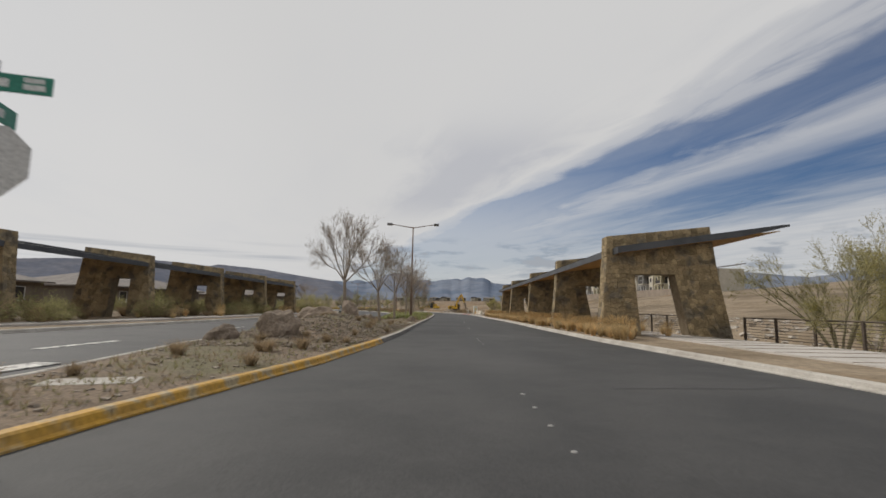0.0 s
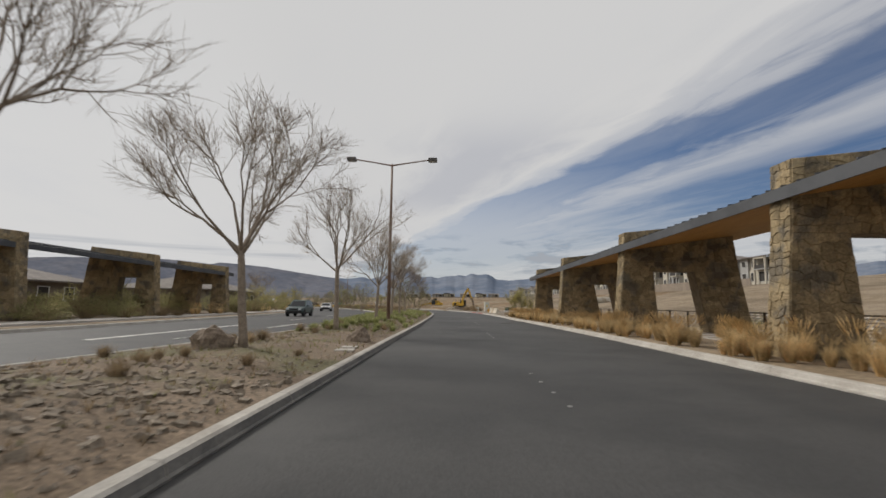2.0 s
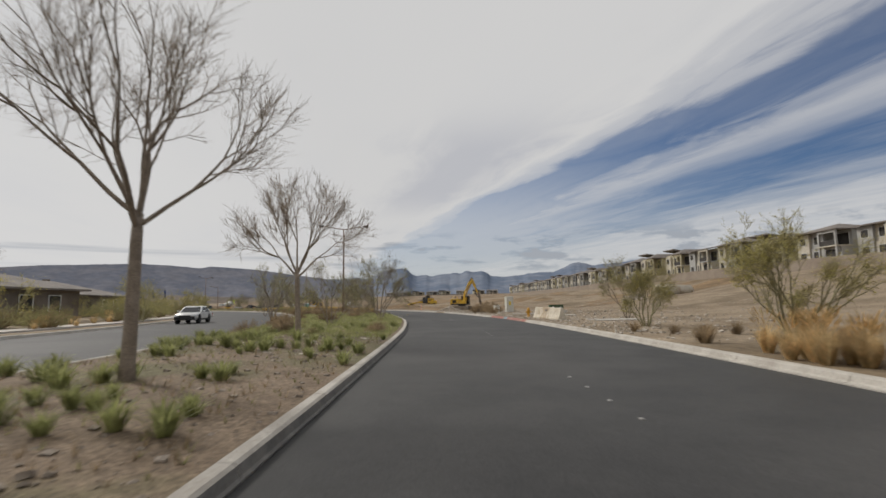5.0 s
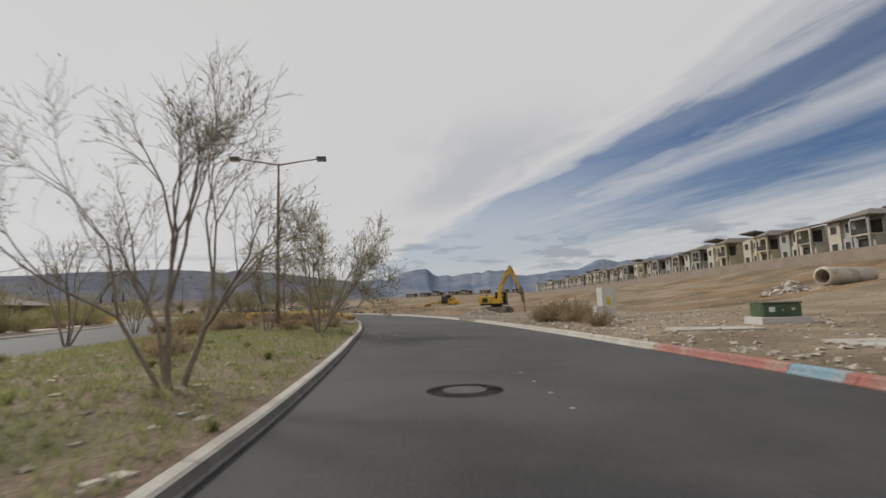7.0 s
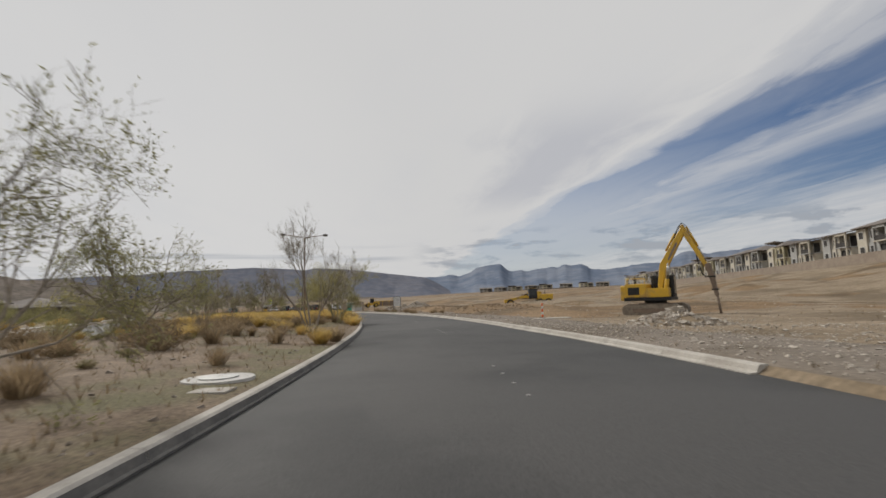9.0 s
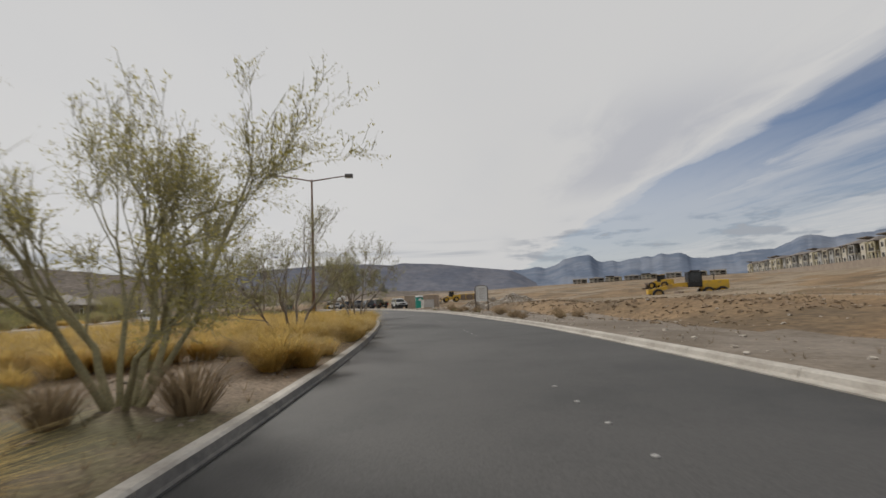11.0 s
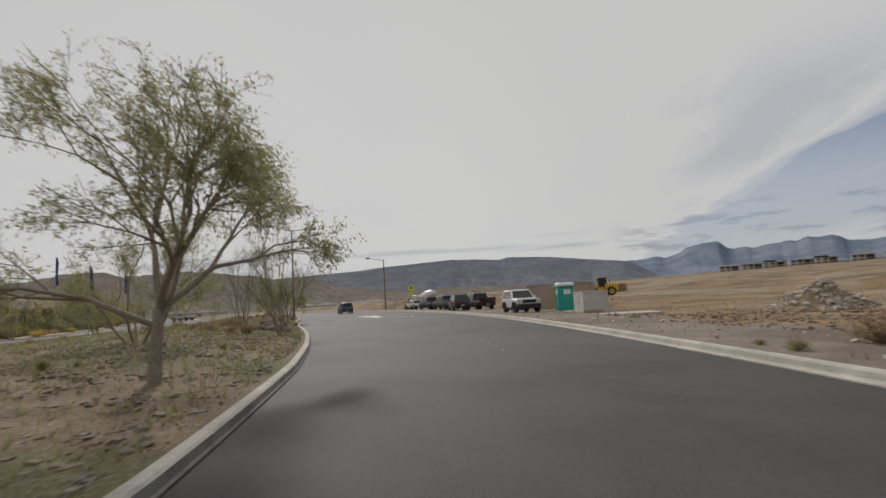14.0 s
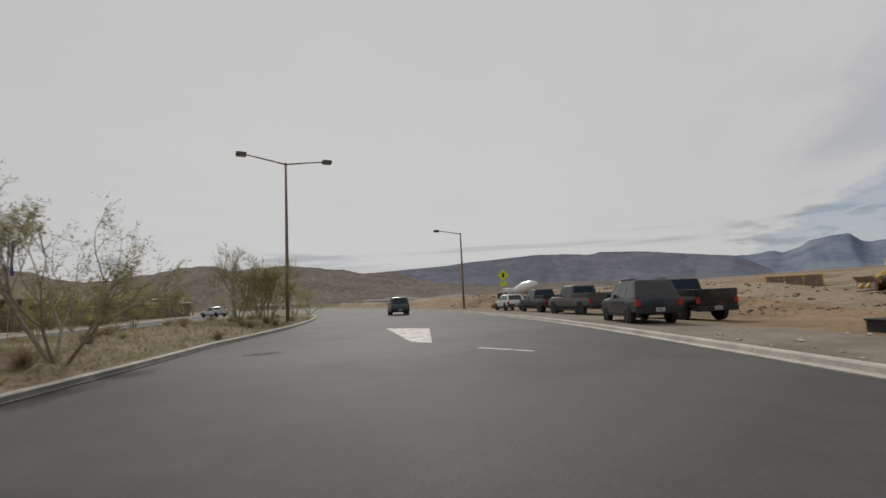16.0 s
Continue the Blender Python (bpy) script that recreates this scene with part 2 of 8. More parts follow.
def ribbon(verts, faces, pts, r):
    """A flat tapering strip along a line, for the finest twigs."""
    n0 = len(verts)
    w = (pts[-1] - pts[0]).cross(Vector((0.31, 0.52, 0.79))).normalized() * r
    for p in pts[:-1]:
        verts.extend([p - w, p + w])
    verts.append(pts[-1])
    for k in range(len(pts) - 2):
        a = n0 + 2 * k
        faces.append((a, a + 1, a + 3, a + 2))
    a = n0 + 2 * (len(pts) - 2)
    faces.append((a, a + 1, a + 2))


def prism(bm, outline, y0, y1, axis="y"):
    """A closed outline of (a, z) extruded from y0 to y1 along y (or along x)."""
    def put(a, z, d):
        return bm.verts.new((a, d, z) if axis == "y" else (d, a, z))
    f = [put(a, z, y0) for a, z in outline]
    g = [put(a, z, y1) for a, z in outline]
    n = len(outline)
    bm.faces.new(f), bm.faces.new(g[::-1])
    for i in range(n):
        bm.faces.new((f[i], g[i], g[(i + 1) % n], f[(i + 1) % n]))
    bmesh.ops.recalc_face_normals(bm, faces=bm.faces[:])


# ---- the road's line: distance s along it, and lat to its right ----
def road_line():
    xs, ys = [r[1] for r in ROWS], [r[2] for r in ROWS]
    pts = [(xs[0], ys[0] - d) for d in range(150, 0, -10)] + list(zip(xs, ys))
    h, x, y = radians(41.9), xs[-1], ys[-1]
    for i in range(70):
        h += 5.0 / 190 if i < 14 else 0.0
        x, y = x - 5 * math.sin(h), y + 5 * math.cos(h)
        pts.append((x, y))
    pts = np.array(pts)
    s = np.concatenate([[0], np.cumsum(np.hypot(*np.diff(pts, axis=0).T))])
    s -= s[15]
    ss = np.arange(-140, s[-1] - 5, 1.0)
    line = np.stack([np.interp(ss, s, pts[:, 0]), np.interp(ss, s, pts[:, 1])], 1)
    k = np.hanning(15)
    k /= k.sum()
    pad = np.vstack([line[0] + (line[0] - line[1]) * np.arange(7, 0, -1)[:, None], line, line[-1] + (line[-1] - line[-2]) * np.arange(1, 8)[:, None]])
    line = np.stack([np.convolve(pad[:, j], k, "valid") for j in (0, 1)], 1)
    d = np.gradient(line, axis=0)
    d /= np.linalg.norm(d, axis=1)[:, None]
    return ss, line, d


LS, LP, LD = road_line()


def at(s, lat):
    """The plan point at s along the road and lat metres to its right."""
    x, y = np.interp(s, LS, LP[:, 0]), np.interp(s, LS, LP[:, 1])
    dx, dy = np.interp(s, LS, LD[:, 0]), np.interp(s, LS, LD[:, 1])
    return x + dy * lat, y - dx * lat


def s_lat(x, y):
    """The nearest s and lat of plan points."""
    x, y = np.atleast_1d(x).astype(float), np.atleast_1d(y).astype(float)
    s, lat = np.empty(len(x)), np.empty(len(x))
    for i in range(0, len(x), 2000):
        dx, dy = x[i:i + 2000, None] - LP[None, :, 0], y[i:i + 2000, None] - LP[None, :, 1]
        k = np.argmin(dx * dx + dy * dy, axis=1)
        r = np.arange(len(k))
        s[i:i + 2000] = LS[k]
        lat[i:i + 2000] = dx[r, k] * LD[k, 1] - dy[r, k] * LD[k, 0]
        far = np.hypot(dx[r, k], dy[r, k])
        lat[i:i + 2000] = np.sign(lat[i:i + 2000]) * far
    return s, lat


def left_kerb(s):
    return np.interp(s, [-140, -20, 0, 6, 12, 18, 25, 45, 60, 75, 95, 111, 125, 140, 155, 165, 190, 200, 210, 218, 226, 232, 243, 251, 266, 290, 321, 500],
                     [-6.2, -6.0, -4.5, -3.95, -3.05, -2.55, -2.25, -2.05, -1.75, -1.65, -1.7, -1.95, -2.5, -2.65, -2.5, -2.3, -1.85, -1.65, -1.8, -2.15, -2.95, -3.8, -5.6, -7.0, -8.2, -7.4, -6.6, -6.4])


def right_kerb(s):
    return np.interp(s, [-140, 0, 13, 23, 35, 50, 68, 75, 104, 112, 130, 150, 160, 190, 200, 217, 230, 245, 258, 271, 287, 500],
                     [9.0, 8.6, 7.9, 7.2, 7.05, 7.15, 6.9, 6.6, 6.4, 6.4, 5.85, 5.5, 5.2, 5.4, 5.2, 5.6, 5.85, 6.2, 6.3, 6.6, 6.7, 6.9])


def far_median(s):
    return np.interp(s, [-140, 8, 16, 30, 38, 50, 68, 100, 130, 160, 200, 244, 265, 300, 340, 500], [-7.3, -7.2, -8.6, -9.2, -8.4, -7.2, -7.7, -10.2, -14, -17, -20, -20.4, -18.6, -19.5, -19, -18])


def far_kerb(s):
    return np.interp(s, [-140, 8, 50, 68, 100, 120, 130, 160, 200, 244, 265, 300, 340, 500], [-18.5, -18.3, -18.15, -18.9, -21.0, -23.3, -24.5, -27.5, -30.5, -30.9, -29.1, -30, -29.5, -28.5])


def bumps(x, y, size, seed=0.0):
    return noise.noise(Vector((x / size, y / size, seed)))


def terrain(s, lat):
    """Height of the open ground right and left of the road."""
    r, l = lat - right_kerb(s), far_kerb(s) - lat
    slope = np.interp(s, [20, 75, 120, 170, 215, 260], [0.02, 0.05, 0.108, 0.082, 0.055, 0.028])
    z = 0.13 + np.where(r > 8, slope * np.maximum(r - 8, 0) * np.clip((r - 8) / 45.0, 0.25, 1.0), 0)
    z = np.where(z > 11, 11 + (z - 11) * 0.25, z)
    r = np.asarray(r, float)
    flat_to = np.interp(s, [150, 195], [24, 48])
    pad = np.interp(s, [138, 162], [0, 1]) * (1 - np.clip((r - flat_to) / 55.0, 0, 1) ** 1.2)
    z = np.where(r > 2, z * (1 - pad) + pad * (0.13 - 0.3 * np.clip((r - 2) / 8, 0, 1) + 0.004 * np.maximum(r - 12, 0)), z)
    wash = np.interp(s, [18, 32, 75, 90], [0.2, 1, 1, 0]) * np.exp(-((r - 16) / 6.0) ** 2) * 2.6
    z = z - np.where(r > 5, wash, 0)
    z = z + np.where(l > 12, 0.012 * np.maximum(l - 12, 0), 0)
    return z


def ground_z(x, y):
    s, lat = s_lat(x, y)
    return float(terrain(s, lat)[0])


def ground_top(x, y):
    """Height of the open ground with its bumps and berms, at a plan point."""
    s, lat = s_lat(x, y)
    return ground_at(float(s[0]), float(lat[0])) - 0.04


# ---- ground, roads, kerbs ----
def strip(name, material, s_values, cols, label="", kind="structure", category="", closed=False):
    """A sheet along the road. cols: functions of s that give (lat, z)."""
    verts, faces = [], []
    for s in s_values:
        for c in cols:
            lat, z = c(s)
            x, y = at(s, lat)
            verts.append((float(x), float(y), float(z)))
    n = len(cols)
    for i in range(len(s_values) - 1):
        for j in range(n if closed else n - 1):
            j2 = (j + 1) % n
            faces.append((i * n + j, i * n + j2, (i + 1) * n + j2, (i + 1) * n + j))
    if closed:
        faces.append(tuple(range(n))), faces.append(tuple((len(s_values) - 1) * n + j for j in range(n))[::-1])
    ob = from_data(name, verts, faces, material)
    me = ob.data
    bm = bmesh.new()
    bm.from_mesh(me)
    bmesh.ops.recalc_face_normals(bm, faces=bm.faces[:])
    bm.to_mesh(me)
    bm.free()
    return tagged(ob, label, category, kind=kind)


S_ALL = np.arange(-60, 521, 4.0)
strip("road", M["asphalt"], S_ALL, [lambda s: (left_kerb(s) - 0.1, -0.01), lambda s: (left_kerb(s) * 0.5, 0.015), lambda s: (right_kerb(s) * 0.5, 0.015), lambda s: (right_kerb(s) + 0.1, -0.01)],
      "worn grey asphalt carriageway with faint seams", category="road")
strip("road", M["asphalt"], S_ALL, [lambda s: (far_median(s) + 0.1, -0.01), lambda s: ((far_median(s) + far_kerb(s)) / 2, 0.03), lambda s: (far_kerb(s) - 0.1, -0.01)],
      "worn grey asphalt of the oncoming carriageway", category="road")


def kerb(name, line, side, s0, s1, material, label, length=3.0, lip=0.06, darkened=False):
    """A concrete kerb with its gutter lip, in cast lengths. side: +1 where the high ground lies to the right."""
    verts, faces = [], []
    s = s0
    while s < s1 - 0.05:
        e = min(s + length, s1)
        a, b = s + 0.008, e - 0.008
        cut = [a, (a + b) / 2, b]
        base = len(verts)
        prof = [(-lip, -0.06), (-lip, 0.016), (-0.03, 0.02), (0.0, 0.04), (0.025, 0.125), (0.06, 0.15), (0.19, 0.155), (0.21, 0.14), (0.21, -0.06)]
        for q in cut:
            for o, z in prof:
                x, y = at(q, line(q) + side * o)
                verts.append((float(x), float(y), z))
        n = len(prof)
        for i in range(2):
            for j in range(n):
                j2 = (j + 1) % n
                f = (base + i * n + j, base + i * n + j2, base + (i + 1) * n + j2, base + (i + 1) * n + j)
                faces.append(f if side < 0 else f[::-1])
        f0, f1 = tuple(base + j for j in range(n)), tuple(base + 2 * n + j for j in range(n))
        faces.append(f0[::-1] if side < 0 else f0), faces.append(f1 if side < 0 else f1[::-1])
        s = e
    ob = from_data(name, verts, faces, material)
    if darkened:   # shade of the unlit face below the pale top, as a darker colour
        ob.data.materials.append(M["kerbshade"])
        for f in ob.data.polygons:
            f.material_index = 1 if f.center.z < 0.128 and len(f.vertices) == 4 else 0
    return tagged(ob, label, "kerb", kind="structure")


kerb("kerb", left_kerb, -1, -30, 19.6, M["yellow"], "yellow painted concrete kerb, paint chipped, along the median")
kerb("kerb", left_kerb, -1, 19, 420, M["concrete"], "pale concrete kerb along the median, its face coloured dark for shade", lip=0.02, darkened=True)
kerb("kerb", right_kerb, 1, -40, 105.8, M["concrete"], "pale concrete kerb along the verge", lip=0.14)
kerb("kerb", right_kerb, 1, 105.8, 112.0, M["red"], "faded red painted concrete kerb")
kerb("kerb", right_kerb, 1, 112.0, 113.1, M["bluepaint"], "short blue painted piece of kerb")
kerb("kerb", right_kerb, 1, 113.1, 117.6, M["red"], "faded red painted concrete kerb")
kerb("kerb", right_kerb, 1, 117.6, 140.4, M["concrete"], "pale concrete kerb beside the graded dirt", lip=0.14)
kerb("kerb", right_kerb, 1, 145.4, 420, M["concrete"], "pale concrete kerb beside the graded dirt", lip=0.14)
kerb("kerb", far_median, 1, -20, 420, M["concrete"], "pale concrete kerb on the median's far side")
kerb("kerb", far_kerb, -1, -20, 420, M["concrete"], "pale concrete kerb of the oncoming carriageway")


def median_mound(s):
    return float(np.interp(s, [16, 21, 27, 35, 218, 234, 275, 300], [0, 0.85, 0.85, 0, 0, 0.35, 0.35, 0.2]))


def median_ground():
    ss = np.arange(-30, 421, 1.5)
    fr = np.linspace(0, 1, 15)
    verts, faces = [], []
    for s in ss:
        a, b = far_median(s) + 0.2, left_kerb(s) - 0.2
        for f in fr:
            lat = a + (b - a) * f
            x, y = at(s, lat)
            e = min(f, 1 - f) * abs(b - a)
            crown = min(e / 2.5, 1.0)
            z = 0.135 + crown * (0.10 + 0.10 * bumps(x, y, 2.2) + 0.05 * bumps(x, y, 0.8, 3)) + median_mound(s) * min(e / 4.0, 1.0) ** 0.8
            verts.append((float(x), float(y), z))
    n = len(fr)
    for i in range(len(ss) - 1):
        for j in range(n - 1):
            faces.append((i * n + j, i * n + j + 1, (i + 1) * n + j + 1, (i + 1) * n + j))
    return tagged(from_data("median_ground", verts, faces, M["median"], smooth_faces=True), "brown desert gravel and dry weeds on the median", "ground", kind="structure")


median_ground()


def ground_at(s, lat):
    """Height of the open ground with its bumps, cut bank and berms."""
    x, y = at(s, lat)
    r = lat - right_kerb(s)
    z = float(terrain(s, lat))
    e = max(r, far_kerb(s) - lat)
    if e > 0.6:
        z += min((e - 0.6) / 8, 1) * (0.16 * bumps(x, y, 5) + 0.07 * bumps(x, y, 1.7, 4))
    if r > 14 and s > 85:
        z += 0.5 * bumps(x, y, 22, 7) * min((r - 14) / 20, 1)
    if s > 165 and r > 2:   # the cut bank and spoil berms of the graded pad
        k = float(np.interp(s, [176, 188, 214, 236], [0, 1, 1, 0]))
        foot = 4.2 + 1.6 * bumps(x, y, 9, 9) + 0.7 * bumps(x, y, 2.2, 5)
        up = max(0.0, min((r - foot) / 4.0, 1))
        z += k * (0.85 + 0.3 * bumps(x, y, 6, 2)) * (up * up * (3 - 2 * up)) * float(np.interp(r, [0, 16, 40, 60], [1, 1, 0.35, 0.2]))
        if r > 4:
            z += min((r - 4) / 10, 1) * (0.22 * bumps(x, y, 5.0, 6) + 0.09 * bumps(x, y, 1.6, 8)) * min(1.0, k + 0.5)
        if s > 266 and r > 8:   # the bank of spoil behind the parked cars
            d = (r - 17 - 3 * bumps(x, y, 12, 11)) / 4.5
            z += min((s - 266) / 10, 1) * (1.7 + 0.6 * bumps(x, y, 7, 12)) * math.exp(-d * d)
        for r0, h, w in ((30, 0.9, 4.0), (48, 1.4, 6.0), (75, 1.5, 8.0)):   # long spoil berms
            d = (r - r0 - 7 * bumps(x, y, 30, r0)) / w
            z += h * math.exp(-d * d) * max(0.0, 0.35 + 1.3 * bumps(x, y, 26, r0 + 3)) * min(1.0, max(0.0, s - 176) / 25)
    return z


def open_ground():
    ss = np.concatenate([np.arange(-120, 0, 10.0), np.arange(0, 330, 1.8), np.arange(330, 521, 12.0)])
    fr = np.concatenate([np.arange(0, 18, 0.8), np.arange(18, 60, 2.0), np.arange(60, 150, 6.0), np.arange(150, 420, 20.0)])
    fl = np.concatenate([np.arange(0, 20, 2.0), np.arange(20, 75, 6.0)])
    verts, faces = [], []
    n = len(fl) + len(fr) + 2
    for s in ss:
        lats = [far_kerb(s) - 0.2 - f for f in fl[::-1]] + [far_kerb(s) + 0.3, right_kerb(s) - 0.3] + [right_kerb(s) + 0.2 + f for f in fr]
        for j, lat in enumerate(lats):
            x, y = at(s, lat)
            r = lat - right_kerb(s)
            if r < 0 and lat > far_kerb(s):
                z = -0.25
            else:
                z = ground_at(s, lat)
            verts.append((float(x), float(y), z))
    for i in range(len(ss) - 1):
        for j in range(n - 1):
            faces.append((i * n + j, i * n + j + 1, (i + 1) * n + j + 1, (i + 1) * n + j))
    ob = from_data("ground", verts, faces, M["dirt"], smooth_faces=True)
    ob.data.materials.append(M["cutsoil"]), ob.data.materials.append(M["track"])
    index = []
    for i in range(len(ss) - 1):
        for j in range(n - 1):
            s = ss[i]
            r = fr[j - len(fl) - 2] if j >= len(fl) + 2 else -1.0
            x, y = at(s, right_kerb(s) + r)
            edge = 4.0 + 1.6 * bumps(x, y, 9, 9) + 0.9 * bumps(x, y, 2.4, 21)
            k = 0
            if r >= 0 and s > 140:
                if r < edge:
                    k = 2
                elif s > 170 and (r < 13 or bumps(x, y, 24, 31) + 0.5 * bumps(x, y, 6, 32) > -0.02):
                    k = 1
                elif s < 170 and r > 16 and bumps(x, y, 20, 33) > 0.05:
                    k = 1
            index.append(k)
    ob.data.polygons.foreach_set("material_index", index)
    return tagged(ob, "pale tan graded dirt and desert ground", "ground", kind="structure")


open_ground()


def far_plain():
    ax = np.sign(np.linspace(-1, 1, 81)) * np.abs(np.linspace(-1, 1, 81)) ** 2.6 * 4800
    gx, gy = np.meshgrid(ax, ax + 200, indexing="ij")
    s, lat = s_lat(gx.ravel(), gy.ravel())
    z = terrain(s, lat) - 2.2
    d = np.hypot(gx.ravel(), gy.ravel() - 200)
    z = np.where(d > 420, np.minimum(z, 8.0) * np.clip(1 - (d - 420) / 600, 0, 1) - 2.2 * np.clip((d - 420) / 600, 0, 1), z)
    z = np.where((lat > -32) & (lat < 12), -3.0, z)
    n = len(ax)
    verts = np.stack([gx.ravel(), gy.ravel(), z], 1)
    faces = [(i * n + j, (i + 1) * n + j, (i + 1) * n + j + 1, i * n + j + 1) for i in range(n - 1) for j in range(n - 1)]
    return tagged(from_data("backdrop_plain", verts.tolist(), faces, M["plain"], smooth_faces=True), "tan desert plain that runs to the horizon", "ground", kind="structure")


far_plain()


def range_of(name, material, az, el, dist, label, rough=0.25, depth=500.0, steps=520, seed=0.0):
    """A ridge that stands at dist round the middle of the drive: skyline height by bearing, with gullies and spurs."""
    verts, faces = [], []
    rows = 22
    a = np.linspace(az[0], az[-1], steps)
    h = np.convolve(np.pad(np.interp(a, az, el), 3, mode="edge"), [0.06, 0.13, 0.2, 0.22, 0.2, 0.13, 0.06], "valid")
    for i in range(steps):
        top = dist * math.tan(radians(h[i]))
        env = min(1.0, top / (dist * 0.02) + 0.05)
        top += dist * math.tan(radians(rough)) * env * noise.fractal(Vector((a[i] * 0.9, seed, 0)), 0.9, 2.0, 4)
        for j in range(rows):
            f = j / (rows - 1)
            gully = noise.ridged_multi_fractal(Vector((a[i] * 0.30 + 0.4 * f, f * 0.9, seed)), 0.9, 2.1, 3, 0.9, 2.0) - 1.0
            r = dist - depth * (1 - f) + depth * 0.08 * gully * (1 - f * 0.8)
            z = -8 + (top + 8) * (f ** 1.35)
            x, y = r * math.sin(radians(a[i])), 120 + r * math.cos(radians(a[i]))
            verts.append((x, y, z))
    for i in range(steps - 1):
        for j in range(rows - 1):
            faces.append((i * rows + j, (i + 1) * rows + j, (i + 1) * rows + j + 1, i * rows + j + 1))
    return tagged(from_data(name, verts, faces, material, smooth_faces=True), label, "mountain", kind="structure")


SKYLINE = ((-22, 2.2), (-14.2, 2.9), (-11.3, 2.95), (-10.2, 3.2), (-9, 2.95), (-7.8, 3.3), (-7.3, 3.75), (-6.0, 4.08), (-5.0, 4.1), (-4.2, 4.22), (-3.8, 3.65), (-3.2, 3.28), (-2, 3.38), (-1.3, 3.15),
           (-0.2, 3.38), (0.9, 3.5), (1.7, 3.55), (2.2, 3.38), (2.8, 3.85), (3.3, 3.68), (3.9, 3.62), (4.6, 3.72), (5.4, 3.5), (5.8, 3.15), (7.3, 2.95), (8.5, 3.05), (10, 3.25), (11.6, 3.4), (13.2, 3.4),
           (14.4, 3.85), (15.0, 4.35), (15.8, 4.42), (16.6, 4.3), (17.6, 3.95), (18.5, 4.2), (19.4, 4.1), (21.9, 4.4), (24.9, 4.75), (30, 4.6), (38, 3.6), (42, 4.4), (50, 4.2), (60, 3.0), (80, 2.0))
MESA = ((-62, 2.2), (-56, 3.0), (-53, 3.2), (-48, 3.5), (-43, 3.75), (-40, 4.03), (-37, 4.2), (-32.5, 4.45), (-29.5, 4.33), (-26.6, 4.1), (-25.8, 4.33), (-21.3, 4.05), (-18.5, 3.65), (-14.5, 3.12), (-13.2, 2.95),
        (-11.8, 2.3), (-10.6, 1.5), (-8.9, 0.6), (-6, 0.2))
HILLS = ((-120, 3.2), (-100, 3.6), (-90, 4.0), (-86, 4.4), (-82.8, 4.35), (-81, 4.0), (-79, 3.36), (-77, 3.02), (-74.5, 3.3), (-72.2, 3.67), (-70.3, 4.07), (-68.3, 4.44), (-66.3, 4.4), (-64.7, 3.9), (-62.5, 4.15),
         (-59.7, 4.32), (-56.9, 4.1), (-54.5, 3.74), (-53.3, 3.76), (-51.5, 3.2), (-48.4, 3.35), (-46, 2.6), (-44, 2.0), (-38, 1.3), (-30, 1.3), (-20, 0.9), (-12, 0.3))
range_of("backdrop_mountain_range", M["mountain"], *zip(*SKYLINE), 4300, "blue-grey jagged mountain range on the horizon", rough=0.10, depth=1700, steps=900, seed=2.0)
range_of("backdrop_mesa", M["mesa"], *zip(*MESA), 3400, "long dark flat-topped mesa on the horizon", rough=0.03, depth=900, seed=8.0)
range_of("backdrop_hills", M["hill"], *zip(*HILLS), 1900, "brown eroded desert hills", rough=0.12, depth=700, seed=4.0)


# ---- stone and timber shade structures on both sides ----
def z_roof(x):
    """Height of the roof's top by distance from the road-side face."""
    return 4.62 + 0.15 * x


def pier_core(outline):
    """One block of a pier's core: x runs away from the road, y is its thickness."""
    bm = bmesh.new()
    prism(bm, outline, -0.42, 0.42)
    return bm


def stones_on(face, cells, rng):
    """Irregular six-sided flat stones, no straight courses, that fill a face: vert loops."""
    loops = []
    (a0, a1, z0, z1) = face
    na, nz = 2 * max(1, round((a1 - a0) / cells)), max(1, round((z1 - z0) / (cells * 0.74)))
    grid = {}
    for i in range(na + 1):
        for j in range(nz + 1):
            da = 0 if i in (0, na) else rng.uniform(-0.42, 0.42) * (a1 - a0) / na
            dz = 0 if j in (0, nz) else rng.uniform(-0.36, 0.36) * (z1 - z0) / nz
            grid[i, j] = (a0 + (a1 - a0) * i / na + da, z0 + (z1 - z0) * j / nz + dz)
    for j in range(nz):
        i = -(j % 2)
        while i < na:
            step = 3 if rng.random() < 0.2 else (1 if rng.random() < 0.12 else 2)
            ks = [k for k in range(i, i + step + 1) if 0 <= k <= na]
            if len(ks) > 1:
                loops.append([grid[k, j] for k in ks] + [grid[k, j + 1] for k in reversed(ks)])
            i += step
    return loops


def stone_piece(loop, depth, rng):
    """A split stone: an outline shrunk for its joint, with a rough bulged front. Returned as verts and faces, front towards -y."""
    n = len(loop)
    ca, cz = sum(p[0] for p in loop) / n, sum(p[1] for p in loop) / n

    def sh(p, d):
        l = math.hypot(p[0] - ca, p[1] - cz)
        q = max(0.0, 1 - d / max(l, 0.01))
        return ca + (p[0] - ca) * q, cz + (p[1] - cz) * q
    out = depth * rng.uniform(0.5, 1.6)
    verts = [(a, 0.0, z) for a, z in (sh(p, 0.004) for p in loop)] + [(a, -out * rng.uniform(0.75, 1.2), z) for a, z in (sh(p, 0.022) for p in loop)] + [(ca, -out * 1.1, cz)]
    faces = [(k, (k + 1) % n, n + (k + 1) % n, n + k) for k in range(n)] + [(n + k, n + (k + 1) % n, 2 * n) for k in range(n)]
    return verts, faces


